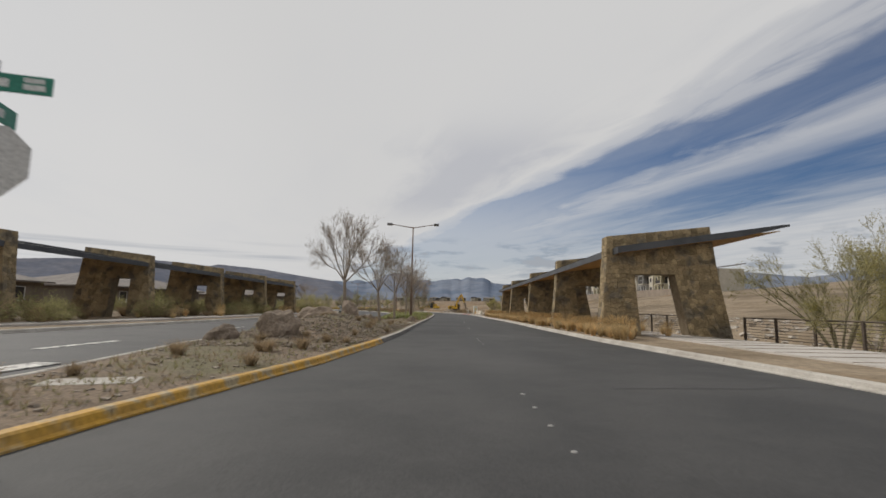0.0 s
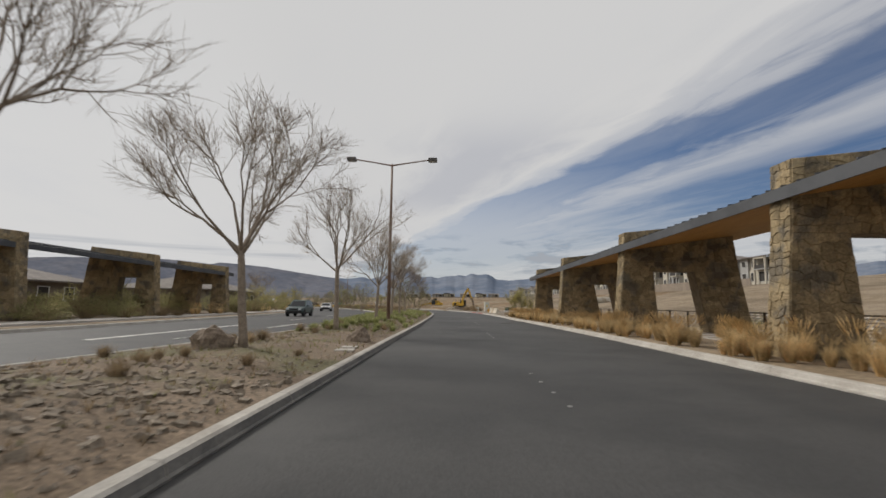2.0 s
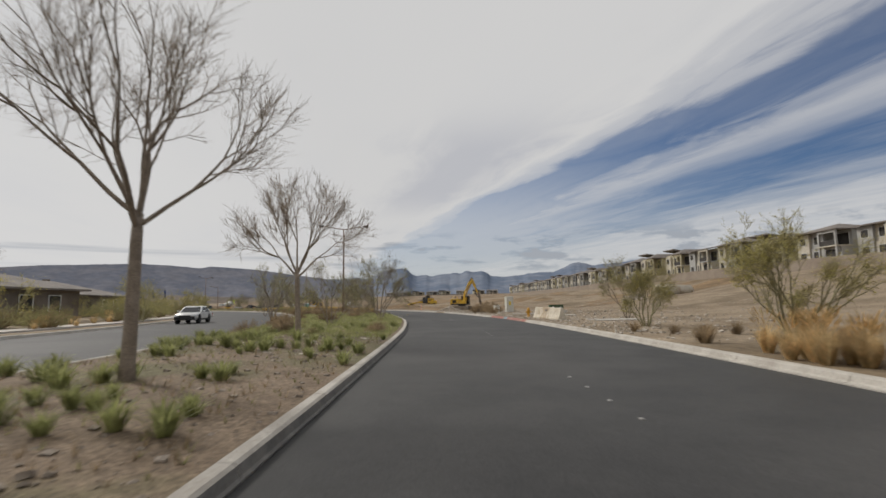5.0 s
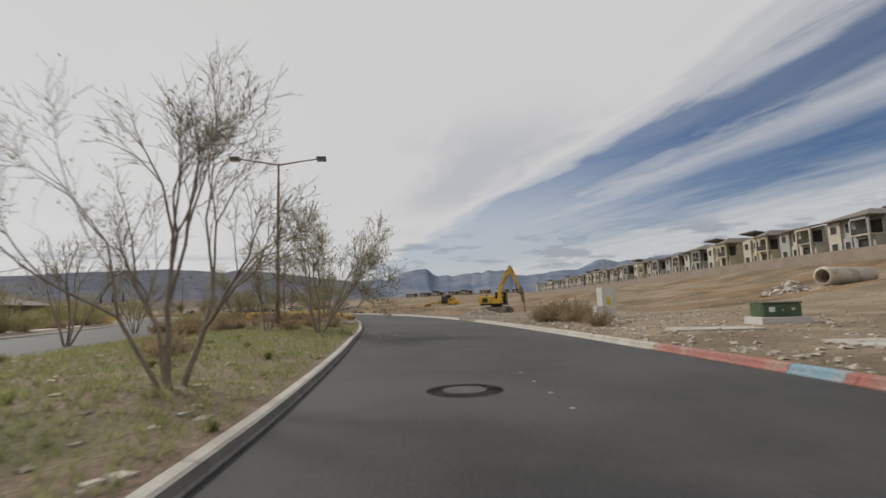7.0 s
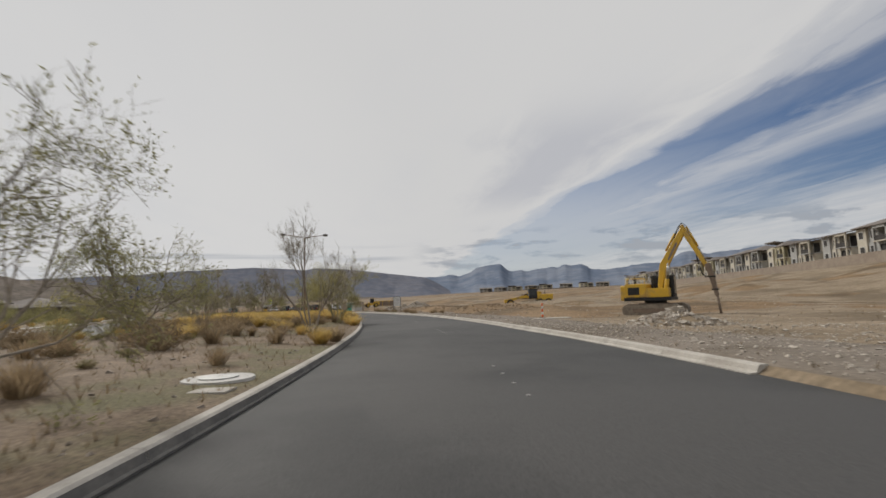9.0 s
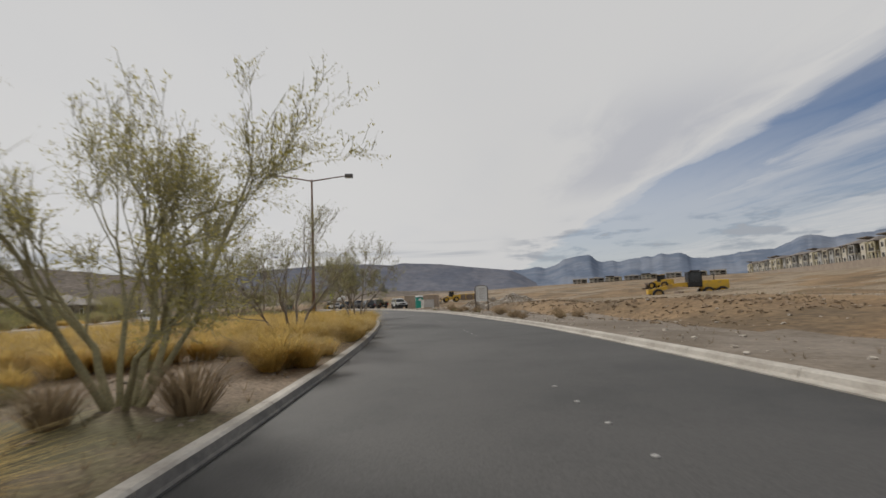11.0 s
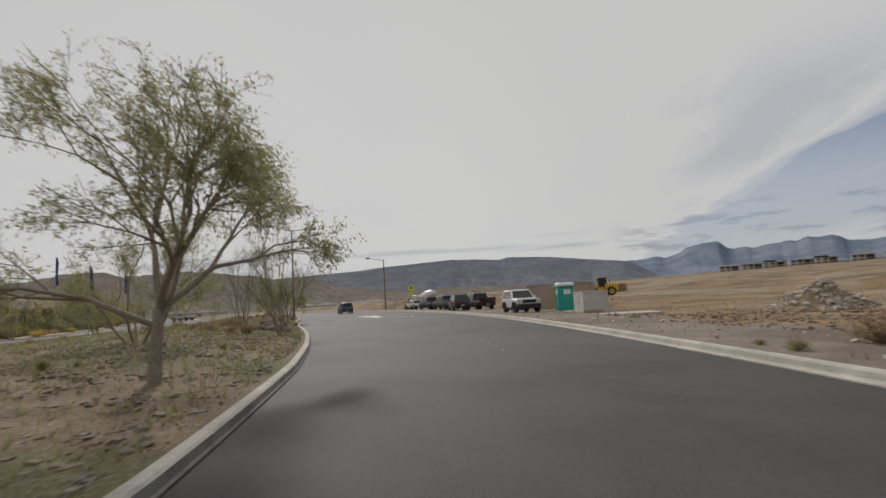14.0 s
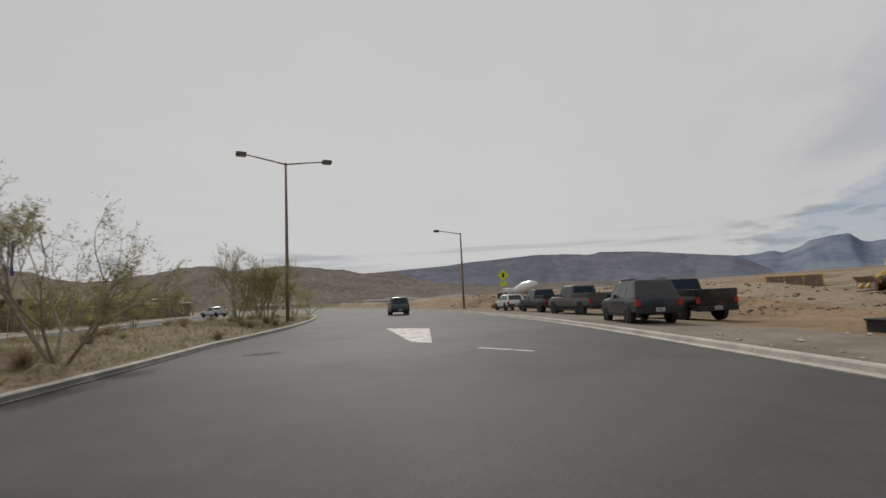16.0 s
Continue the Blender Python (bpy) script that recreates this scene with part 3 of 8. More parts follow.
def warp(a, z, outline):
    """Maps the unit square onto a four-sided outline (bottom-left, bottom-right, top-right, top-left)."""
    (ax, az), (bx, bz), (cx, cz), (dx, dz) = outline
    return ((ax * (1 - a) + bx * a) * (1 - z) + (dx * (1 - a) + cx * a) * z, (az * (1 - a) + bz * a) * (1 - z) + (dz * (1 - a) + cz * a) * z)


# legs and lintel, by distance from the road and height: a wide opening on one side of the road, a narrow one on the other
PIER_WIDE = [[(0.0, -0.05), (2.12, -0.05), (1.85, 3.32), (0.30, 3.32)], [(4.75, -0.05), (7.0, -0.05), (6.35, 3.32), (4.0, 3.32)], [(0.30, 3.32), (6.35, 3.32), (6.0, 5.98), (0.42, 5.35)]]
PIER_NARROW = [[(0.0, -0.05), (2.0, -0.05), (1.85, 3.32), (0.30, 3.32)], [(3.75, -0.05), (7.0, -0.05), (6.35, 3.32), (3.35, 3.32)], [(0.30, 3.32), (6.35, 3.32), (6.0, 5.98), (0.42, 5.35)]]


def clad(parent, frame_fn, outline, rng, size, m):
    """Lays stones over a four-sided face; frame_fn carries (a, out, z) to the parent's space."""
    (ax, az), (bx, bz), (cx, cz), (dx, dz) = outline
    wide = (math.hypot(bx - ax, bz - az) + math.hypot(cx - dx, cz - dz)) / 2
    high = (math.hypot(dx - ax, dz - az) + math.hypot(cx - bx, cz - bz)) / 2
    for loop in stones_on((0, wide, 0, high), size, rng):
        q = [warp(a / wide, z / high, outline) for a, z in loop]
        v, f = stone_piece(q, 0.024, rng)
        from_data("stone", [frame_fn(p) for p in v], f, m, parent)


def pier(at_m, rng, front, side_out, size=0.36):
    """A stone pier with a doorway. front: the y side that gets single stones; side_out: mirrored or not."""
    ob = thing("stone_pier", "battered fieldstone pier with a wide opening, brown and ochre stones", "pier", "piers of the shade structures", at_m)
    faces = PIER_WIDE if side_out > 0 else PIER_NARROW
    for name, (a, b, c, d) in zip(("near_leg", "far_leg", "lintel"), faces):
        low = -0.4 if name != "lintel" else 3.32
        part(name, pier_core([(a[0], low), (b[0], low), c, d]), M["mortar"], ob)
    t = 0.42
    for o in faces:
        clad(ob, lambda p: (p[0], p[1] * 1.0 - t, p[2]), o, rng, size, M["stone"])
    # the narrow end towards the road, and the reveals of the opening
    def end(p):
        z = p[2]
        x = 0.30 * max(0, min(z, 3.32)) / 3.32 + 0.12 * max(0, z - 3.32) / 2.03
        return (x + p[1], p[0], z)
    clad(ob, end, [(-t, -0.05), (t, -0.05), (t, 5.35), (-t, 5.35)], rng, 0.30, M["stone"])
    return ob


def pier_on(side, y, x, seed):
    rng = random.Random(seed)
    if side > 0:
        m = pose(x, y, 0.1 - float(np.interp(y, [45, 62], [0, 0.28])))
    else:
        m = pose(x, y, 0.1) @ Matrix.Diagonal((-1, 1, 1, 1))
    return pier(m, rng, -1, side, 0.36 if side > 0 else 0.62)


RIGHT_PIERS = [(8.45, 26.65), (8.95, 40.3), (9.05, 53.0), (8.8, 65.4), (9.15, 78.2)]
LEFT_PIERS = [28.3, 42.2, 55.8, 69.5, 83.2]


def roof(side, x0, y0, y1, label):
    """A tilted roof: grey metal fascia and seams above a cedar soffit."""
    ob = thing("shade_roof", label, "roof", "roofs of the shade structures", pose(x0, 0, 0.1) @ Matrix.Diagonal((side, 1, 1, 1)))
    a, b = 0.38, 9.5
    bm = bmesh.new()
    prism(bm, [(a, z_roof(a)), (a, z_roof(a) - 0.34), (a + 0.06, z_roof(a) - 0.34), (a + 0.06, z_roof(a) - 0.05), (b - 0.5, z_roof(b - 0.5) - 0.05), (b, z_roof(b) - 0.10), (b, z_roof(b))], y0, y1)
    part("roof_sheet", bm, M["zinc"], ob, "grey metal roof sheet and fascia")
    bm = bmesh.new()
    for e, f in ((y0 - 0.05, y0 + 0.0), (y1, y1 + 0.05)):
        prism(bm, [(a, z_roof(a) - 0.34), (b - 2.6, z_roof(b) - 0.72), (b, z_roof(b) - 0.12), (b, z_roof(b)), (a, z_roof(a))], e, f)
    part("gable_fascia", bm, M["zinc"], ob, "tapered grey metal end fascia")
    bm = bmesh.new()
    a2, b2 = a + 0.08, b - 0.5
    n = 16
    for k in range(n):
        p, q = a2 + (b2 - a2) * k / n + 0.006, a2 + (b2 - a2) * (k + 1) / n - 0.006
        prism(bm, [(p, z_roof(p) - 0.31), (q, z_roof(q) - 0.31 - 0.0), (q, z_roof(q) - 0.27), (p, z_roof(p) - 0.27)], y0 + 0.02, y1 - 0.02)
    part("soffit", bm, M["wood"], ob, "orange-brown cedar boards under the roof")
    y = y0 + 0.3
    bm = bmesh.new()
    prism(bm, [(a - 0.02, z_roof(a)), (b, z_roof(b)), (b, z_roof(b) + 0.045), (a - 0.02, z_roof(a) + 0.045)], -0.015, 0.015)
    first = part("standing_seam", bm, M["zinc"], ob)
    first.location = (0, y, 0)
    y += 0.62
    while y < y1 - 0.2:
        o = first.copy()
        scene.collection.objects.link(o)
        o.location = (0, y, 0)
        y += 0.62
    return ob


for i, (x, y) in enumerate(RIGHT_PIERS):
    pier_on(1, y, x, 10 + i)
for i, y in enumerate(LEFT_PIERS):
    pier_on(-1, y, -25.0, 30 + i)
roof(1, 8.75, 25.4, 80.2, "long tilted metal roof with a cedar soffit carried by stone piers")
right_roof = bpy.data.objects["shade_roof"]
right_roof.matrix_basis = right_roof.matrix_basis @ Matrix.Translation((0, 25.4, 0)) @ Matrix.Rotation(-0.0062, 4, "X") @ Matrix.Translation((0, -25.4, 0))
roof(-1, -25.0, 18.0, 85.0, "long tilted metal roof with a cedar soffit carried by stone piers")


# ---- street lamps ----
def street_lamp(double=True):
    ob = thing("street_lamp", "tall bronze street lamp with two arms and shoebox heads" if double else "tall bronze street lamp with a single arm", "street lamp", "street lamps along the road")
    h = 11.5 if double else 9.35
    v, f = [], []
    tube(v, f, [(0, 0, 0), (0, 0, 4), (0, 0, 8), (0, 0, h)], [0.135, 0.115, 0.095, 0.075], 14)
    from_data("pole", v, f, M["pole"], ob, "tapered bronze-brown pole", True)
    bm = bmesh.new()
    bmesh.ops.create_cone(bm, cap_ends=True, segments=24, radius1=0.40, radius2=0.38, depth=0.34, matrix=Matrix.Translation((0, 0, -0.05)))
    part("footing", bm, M["concrete"], ob, "round concrete footing")
    part("base_plate", boxes((-0.2, 0.2, -0.2, 0.2, 0.12, 0.16), bevel=0.01), M["pole"], ob)
    for sgn in ((-1, 1) if double else (-1,)):
        v, f = [], []
        tube(v, f, [(0, 0, h - 0.12), (sgn * 1.4, 0, h + 0.12), (sgn * 2.75, 0, h + 0.33)], [0.06, 0.05, 0.045], 8)
        arm = from_data("arm", v, f, M["pole"], ob)
        head = part("lamp_head", boxes((sgn * 3.0 - 0.33, sgn * 3.0 + 0.33, -0.26, 0.26, h + 0.2, h + 0.46), bevel=0.04), M["lamp"], ob, "dark shoebox lamp head")
        part("lens", boxes((sgn * 3.0 - 0.26, sgn * 3.0 + 0.26, -0.2, 0.2, h + 0.18, h + 0.2)), M["glasspale"], head, "pale flat lens")
    return ob


M["glasspale"] = mat("lamp_lens", (0.5, 0.5, 0.48), (0.55, 0.55, 0.53), 5.0, 0.2, 0.0)
first_lamp = street_lamp()
first_lamp.matrix_basis = pose(-4.05, 62.1, 0.2, 0, 0, 0)
LAMPS = [(-13.17, 137.9, 8, 1.0), (-34.4, 196.2, 32, 0.9), (-85.9, 249.9, 73, 1.0)]
for x, y, turn, size in LAMPS:
    copy_thing(first_lamp, pose(x, y, 0.2, 0, 0, turn) @ Matrix.Scale(size, 4))
side_lamp = street_lamp(False)
side_lamp.matrix_basis = pose(-94.2, 277.9, 0.15, 0, 0, 52)
# ---- plants and stones ----
M["bark"] = mat("grey_brown_bark", (0.24, 0.195, 0.15), (0.32, 0.265, 0.21), 6.0, 0.95, 0.5, 40.0, vary=0.1, local=True)
M["twig"] = mat("pale_twigs", (0.32, 0.26, 0.20), (0.40, 0.33, 0.26), 3.0, 0.9, 0.0, local=True)
M["greenbark"] = mat("green_brown_bark", (0.25, 0.225, 0.13), (0.32, 0.29, 0.17), 6.0, 0.9, 0.2, 30.0, vary=0.1, local=True)
M["soil"] = mat("red_brown_soil", (0.20, 0.145, 0.09), (0.27, 0.20, 0.135), 2.0, 0.95, 0.4, 14.0, grain=0.3)
M["desertbark"] = mat("dark_bark", (0.22, 0.185, 0.145), (0.30, 0.255, 0.20), 6.0, 0.95, 0.5, 40.0, vary=0.1, local=True)


def leaf_mat(name, a, b, vary=0.2):
    m = mat(name, a, b, 1.6, 0.7, 0.0, 9.0, vary=vary, local=True, grain=0.35)
    t = m.node_tree
    p = t.nodes["Principled BSDF"]
    tr, add = t.nodes.new("ShaderNodeBsdfTranslucent"), t.nodes.new("ShaderNodeMixShader")
    add.inputs[0].default_value = 0.5
    t.links.new(p.inputs["Base Color"].links[0].from_socket, tr.inputs["Color"])
    out = t.nodes["Material Output"]
    t.links.new(p.outputs[0], add.inputs[1]), t.links.new(tr.outputs[0], add.inputs[2])
    t.links.new(add.outputs[0], out.inputs["Surface"])
    return m


M["olive"] = leaf_mat("olive_leaves", (0.25, 0.24, 0.105), (0.34, 0.32, 0.15))
M["darkolive"] = leaf_mat("grey_green_leaves", (0.225, 0.22, 0.09), (0.305, 0.292, 0.135))
M["yellowgreen"] = leaf_mat("yellow_green_leaves", (0.37, 0.33, 0.105), (0.45, 0.40, 0.15))
M["tan"] = leaf_mat("dry_straw", (0.58, 0.43, 0.22), (0.68, 0.53, 0.31), 0.2)
M["gold"] = leaf_mat("golden_grass", (0.50, 0.35, 0.105), (0.58, 0.43, 0.16), 0.2)
M["green"] = leaf_mat("green_blades", (0.235, 0.25, 0.095), (0.33, 0.335, 0.15), 0.2)
M["drygreen"] = leaf_mat("dull_green_leaves", (0.215, 0.205, 0.092), (0.30, 0.275, 0.135), 0.2)
M["brown"] = leaf_mat("dry_brown_twigs", (0.230, 0.169, 0.101), (0.324, 0.243, 0.149), 0.2)
M["boulder"] = mat("red_brown_boulder", (0.175, 0.135, 0.10), (0.27, 0.215, 0.165), 1.4, 0.95, 0.7, 12.0, vary=0.2, local=True, grain=0.3)
M["cobble"] = mat("grey_brown_cobbles", (0.175, 0.145, 0.11), (0.26, 0.215, 0.165), 3.0, 0.95, 0.4, 20.0, grain=0.35)
M["pebble"] = mat("grey_tan_rubble", (0.20, 0.165, 0.13), (0.30, 0.255, 0.21), 3.0, 0.95, 0.4, 20.0, grain=0.35)
M["rubble"] = mat("pale_broken_rock", (0.36, 0.315, 0.26), (0.48, 0.43, 0.37), 1.5, 0.95, 0.4, 12.0, grain=0.3)


def limb(rng, start, way, length, bend, lift, n=4):
    pts, p, d = [Vector(start)], Vector(start), Vector(way).normalized()
    for _ in range(n):
        d = (d + Vector((rng.uniform(-bend, bend), rng.uniform(-bend, bend), rng.uniform(-bend, bend) * 0.6 + lift))).normalized()
        p = p + d * (length / n)
        pts.append(p.copy())
    return pts


def split_way(rng, d, angle):
    d = Vector(d).normalized()
    ref = Vector((0, 0, 1)) if abs(d.z) < 0.9 else Vector((1, 0, 0))
    u = d.cross(ref).normalized()
    w = d.cross(u)
    an = rng.uniform(0, 2 * math.pi)
    return (d * math.cos(angle) + (u * math.cos(an) + w * math.sin(an)) * math.sin(angle)).normalized()


def along_line(pts, f):
    k = min(int(f * (len(pts) - 1)), len(pts) - 2)
    g = f * (len(pts) - 1) - k
    return pts[k].lerp(pts[k + 1], g), (pts[k + 1] - pts[k]).normalized()


def forked(rng, starts, levels, height, reach, angle, lift, side, fall=(0.62, 0.88), bend=0.12, spread=0.3):
    """Limbs that fork again and again, brought to the given height and reach: lines as (points, first radius, last radius, level)."""
    lines = []

    def branch(p, d, length, r, lev):
        pts = limb(rng, p, d, length, bend, lift if lev else 0.02, 4 if lev < 3 else 3)
        lines.append([pts, r, r * 0.68, lev])
        if lev == levels:
            return
        end, way = pts[-1], pts[-1] - pts[-2]
        out = Vector((end.x, end.y, 0.3)).normalized()
        for _ in range(2 if rng.random() < 0.8 else 3):
            d2 = (split_way(rng, way, rng.uniform(*angle)) + out * spread * (1.0 if lev < 3 else 0.4)).normalized()
            branch(end, d2, length * rng.uniform(*fall), r * rng.uniform(0.54, 0.68), lev + 1)
        if lev and rng.random() < side:
            p2, way2 = along_line(pts, rng.uniform(0.3, 0.85))
            branch(p2, split_way(rng, way2, rng.uniform(0.5, 0.95)), length * rng.uniform(0.55, 0.85), r * 0.5, min(lev + 1 + (rng.random() < 0.4), levels))

    for p, d, length, r in starts:
        branch(Vector(p), Vector(d), length, r, 0)
    tips = np.array([q[0][-1] for q in lines if q[3] >= levels - 1])
    kz = height / float(np.max(tips[:, 2]))
    kr = reach / float(np.percentile(np.hypot(tips[:, 0], tips[:, 1]), 93))
    for q in lines:
        q[0] = [Vector((p.x * kr, p.y * kr, p.z * kz if p.z > 0 else p.z)) for p in q[0]]
    return lines


def wooded(lines, thick):
    """Tubes for the limbs and strips for the finest growth."""
    wood, wf, tv, tf = [], [], [], []
    for pts, r0, r1, lev in lines:
        n = len(pts) - 1
        if r0 > thick:
            tube(wood, wf, pts, [max(r0 + (r1 - r0) * k / n, 0.004) for k in range(n + 1)], 8 if r0 > 0.04 else 5 if r0 > 0.015 else 3, False)
        else:
            ribbon(tv, tf, pts, max(r0 * 0.8, 0.0036))
    return wood, wf, tv, tf


def bare_tree(seed):
    rng = random.Random(seed)
    ob = thing("bare_tree", "leafless deciduous street tree with a single trunk and fine upward twigs", "tree", "bare trees on the median")
    trunk = limb(rng, (0, 0, -0.15), (rng.uniform(-.04, .04), rng.uniform(-.04, .04), 1), 2.7, 0.035, 0.05, 6)
    starts = []
    n = rng.choice((7, 8))
    for k in range(n):
        an, tilt = 2 * math.pi * (k + rng.uniform(-.3, .3)) / n, rng.uniform(0.15, 1.0)
        starts.append((along_line(trunk, rng.uniform(0.88, 1.0))[0], (math.cos(an) * math.sin(tilt), math.sin(an) * math.sin(tilt), math.cos(tilt)), rng.uniform(1.0, 1.35), 0.046))
    lines = forked(rng, starts, 4, 7.2, 2.9, (0.22, 0.58), 0.05, 1.0, (0.66, 0.92), 0.09, 0.12)
    foot = max(q[0][0].z for q in lines if q[3] == 0) / max(p[0].z for p in starts)
    fine = []
    for pts, r0, r1, lev in lines:
        if lev >= 2:
            for _ in range(4 if lev < 4 else 5):
                p, d = along_line(pts, rng.uniform(0.1, 0.95))
                fine.append([limb(rng, p, split_way(rng, d, rng.uniform(0.4, 0.85)), rng.uniform(0.22, 0.6), 0.12, 0.05, 3), 0.0045, 0.002, 9])
    wood, wf, tv, tf = wooded(lines + fine, 0.006)
    bole = [Vector((p.x, p.y, p.z * foot if p.z > 0 else p.z)) for p in trunk]
    tube(wood, wf, bole, [0.15, 0.12, 0.11, 0.105, 0.10, 0.095, 0.085], 12)
    from_data("trunk", wood, wf, M["bark"], ob, "forked grey-brown trunk and limbs", True)
    tagged(from_data("twig_growth", tv, tf, M["twig"], ob, "fine pale twigs"), kind="stuff")
    return ob


def desert_tree(seed, leaf, label, bark, height, reach, stems, leaves, trunk=0.0, lean=0.6, droop=0.0, bulk=1.0, levels=5, twigs=3, r0=0.06):
    """Slender stems from one root that fork into an open crown of fine twigs and small leaves."""
    rng = random.Random(seed)
    ob = thing("desert_tree", label, "tree", "desert trees")
    starts, bole = [], None
    if trunk:
        bole = limb(rng, (0, 0, -0.2), (rng.uniform(-.15, .15), rng.uniform(-.15, .15), 1), trunk + 0.2, 0.10, 0.02, 5)
    for k in range(stems):
        an, tilt = 2 * math.pi * (k + rng.uniform(-.35, .35)) / stems, lean * rng.uniform(0.35, 1.25)
        st = bole[-1 - (k % 2)] if trunk else Vector((0.10 * math.cos(an), 0.10 * math.sin(an), -0.12))
        starts.append((st, (math.cos(an) * math.sin(tilt), math.sin(an) * math.sin(tilt), math.cos(tilt)), rng.uniform(0.9, 1.4), r0 * rng.uniform(0.75, 1.1)))
    lines = forked(rng, starts, levels, height, reach, (0.28, 0.72), 0.03 - 0.05 * droop, 0.7)
    rise = min(1.5, max(0.6, lines[0][0][0].z / starts[0][0].z)) if trunk else 1.0
    twig, lv, lf = [], [], []
    for pts, ra, rb, lev in lines:
        if lev < levels - 1:
            continue
        for _ in range(twigs):
            p, d = along_line(pts, rng.uniform(0.1, 1.0))
            w = limb(rng, p, split_way(rng, d, rng.uniform(0.35, 0.9)) - Vector((0, 0, 0.6 * droop)), rng.uniform(0.2, 0.5), 0.16, -0.06 * droop, 3)
            twig.append([w, 0.005, 0.002, 9])
            for j in range(int(leaves * rng.uniform(0.3, 1.5))):
                c, d3 = along_line(w, rng.uniform(0.1, 1.0))
                c = c + Vector((rng.gauss(0, 0.025), rng.gauss(0, 0.025), rng.gauss(0, 0.025)))
                a = (split_way(rng, d3, rng.uniform(0.5, 1.4)) - Vector((0, 0, 0.5 * droop))) * rng.uniform(0.045, 0.095) * bulk
                b = split_way(rng, a, 1.5) * rng.uniform(0.010, 0.019) * bulk
                n0 = len(lv)
                lv.extend([c - b, c + a, c + b])
                lf.append((n0, n0 + 1, n0 + 2))
    wood, wf, tv, tf = wooded(lines + twig, 0.0075)
    if trunk:
        tube(wood, wf, [Vector((p.x, p.y, p.z * rise if p.z > 0 else p.z)) for p in bole], [0.15, 0.115, 0.105, 0.10, 0.095, 0.085], 10)
    from_data("trunk", wood, wf, bark, ob, "", True)
    tagged(from_data("twig_growth", tv, tf, bark, ob), kind="stuff")
    tagged(from_data("crown", lv, lf, leaf, ob, "small fine leaves"), kind="stuff")
    return ob


def round_shrub(seed, leaf, label, height, reach, count, leaves):
    """A dome of fine twigs from one root, leafy to the ground."""
    rng = random.Random(seed)
    tv, tf, lv, lf = [], [], [], []
    off = Vector((rng.uniform(0, 50), rng.uniform(0, 50), 0))
    for k in range(count):
        an, tilt = rng.uniform(0, 2 * math.pi), math.acos(rng.uniform(0.12, 1.0))
        d = Vector((math.cos(an) * math.sin(tilt), math.sin(an) * math.sin(tilt), math.cos(tilt)))
        r = rng.uniform(0.75, 1.0) * (1 + 0.45 * noise.noise(d * 2.0 + off))
        tip = Vector((d.x * reach * r, d.y * reach * r, 0.1 + d.z * height * r))
        root = Vector((d.x * 0.12, d.y * 0.12, -0.05))
        midp = root.lerp(tip, 0.5) + Vector((0, 0, 0.10 * height)) + Vector((rng.gauss(0, 0.05), rng.gauss(0, 0.05), 0))
        w = [root, root.lerp(midp, 0.5), midp, midp.lerp(tip, 0.6), tip]
        ribbon(tv, tf, w, 0.010)
        for j in range(leaves):
            c, d3 = along_line(w, rng.uniform(0.35, 1.0))
            c = c + Vector((rng.gauss(0, 0.09), rng.gauss(0, 0.09), rng.gauss(0, 0.07)))
            u = split_way(rng, d3, rng.uniform(0.2, 1.2)) * rng.uniform(0.06, 0.15)
            v = split_way(rng, u, 1.5) * rng.uniform(0.011, 0.024)
            n0 = len(lv)
            lv.extend([c - v, c + u, c + v])
            lf.append((n0, n0 + 1, n0 + 2))
    n0, n1 = len(lv), len(lf)
    ob = from_data("desert_shrub", lv + tv, lf + [tuple(i + n0 for i in q) for q in tf], leaf)
    ob.data.materials.append(M["brown"])
    for q in range(n1, len(ob.data.polygons)):
        ob.data.polygons[q].material_index = 1
    return tagged(ob, label, "shrub", "desert shrubs")


def tuft(name, label, category, group, leaf, seed, blades, height, spread, width, droop, plume=0):
    rng = random.Random(seed)
    ob = thing(name, label, category, group) if plume else None
    v, f = [], []
    for k in range(blades):
        an, r = rng.uniform(0, 2 * math.pi), rng.random() ** 0.7
        h = height * rng.uniform(0.55, 1.1)
        lean = spread * r
        c = Vector((math.cos(an), math.sin(an), 0))
        s = Vector((-math.sin(an), math.cos(an), 0)) * width * rng.uniform(0.6, 1.2)
        b = c * 0.10 * r * spread * 2 + Vector((0, 0, -0.03))
        p1 = b + c * lean * 0.35 + Vector((0, 0, h * 0.55))
        p2 = b + c * lean * (0.8 + droop * 0.4) + Vector((0, 0, h * (0.95 - droop * 0.35 * r)))
        n0 = len(v)
        v.extend([b - s, b + s, p1 + s * 0.8, p1 - s * 0.8, p2])
        f.append((n0, n0 + 1, n0 + 2, n0 + 3)), f.append((n0 + 3, n0 + 2, n0 + 4))
    if not plume:
        return tagged(from_data(name, v, f, leaf), label, category, group)
    tagged(from_data("foliage", v, f, leaf, ob), kind="stuff")
    if plume:
        v, f = [], []
        for k in range(plume):
            an, r = rng.uniform(0, 2 * math.pi), rng.uniform(0.2, 1)
            c = Vector((math.cos(an), math.sin(an), 0))
            p0 = c * spread * 0.45 * r + Vector((0, 0, height * rng.uniform(0.7, 0.95)))
            p1 = p0 + c * spread * 0.35 * r + Vector((0, 0, height * rng.uniform(0.15, 0.3)))
            tube(v, f, [p0, p0.lerp(p1, 0.3), p0.lerp(p1, 0.8), p1], [0.002, 0.010, 0.008, 0.002], 3, False)
        tagged(from_data("plume_growth", v, f, M["tan"], ob, "feathery seed plumes"), kind="stuff")
    return ob


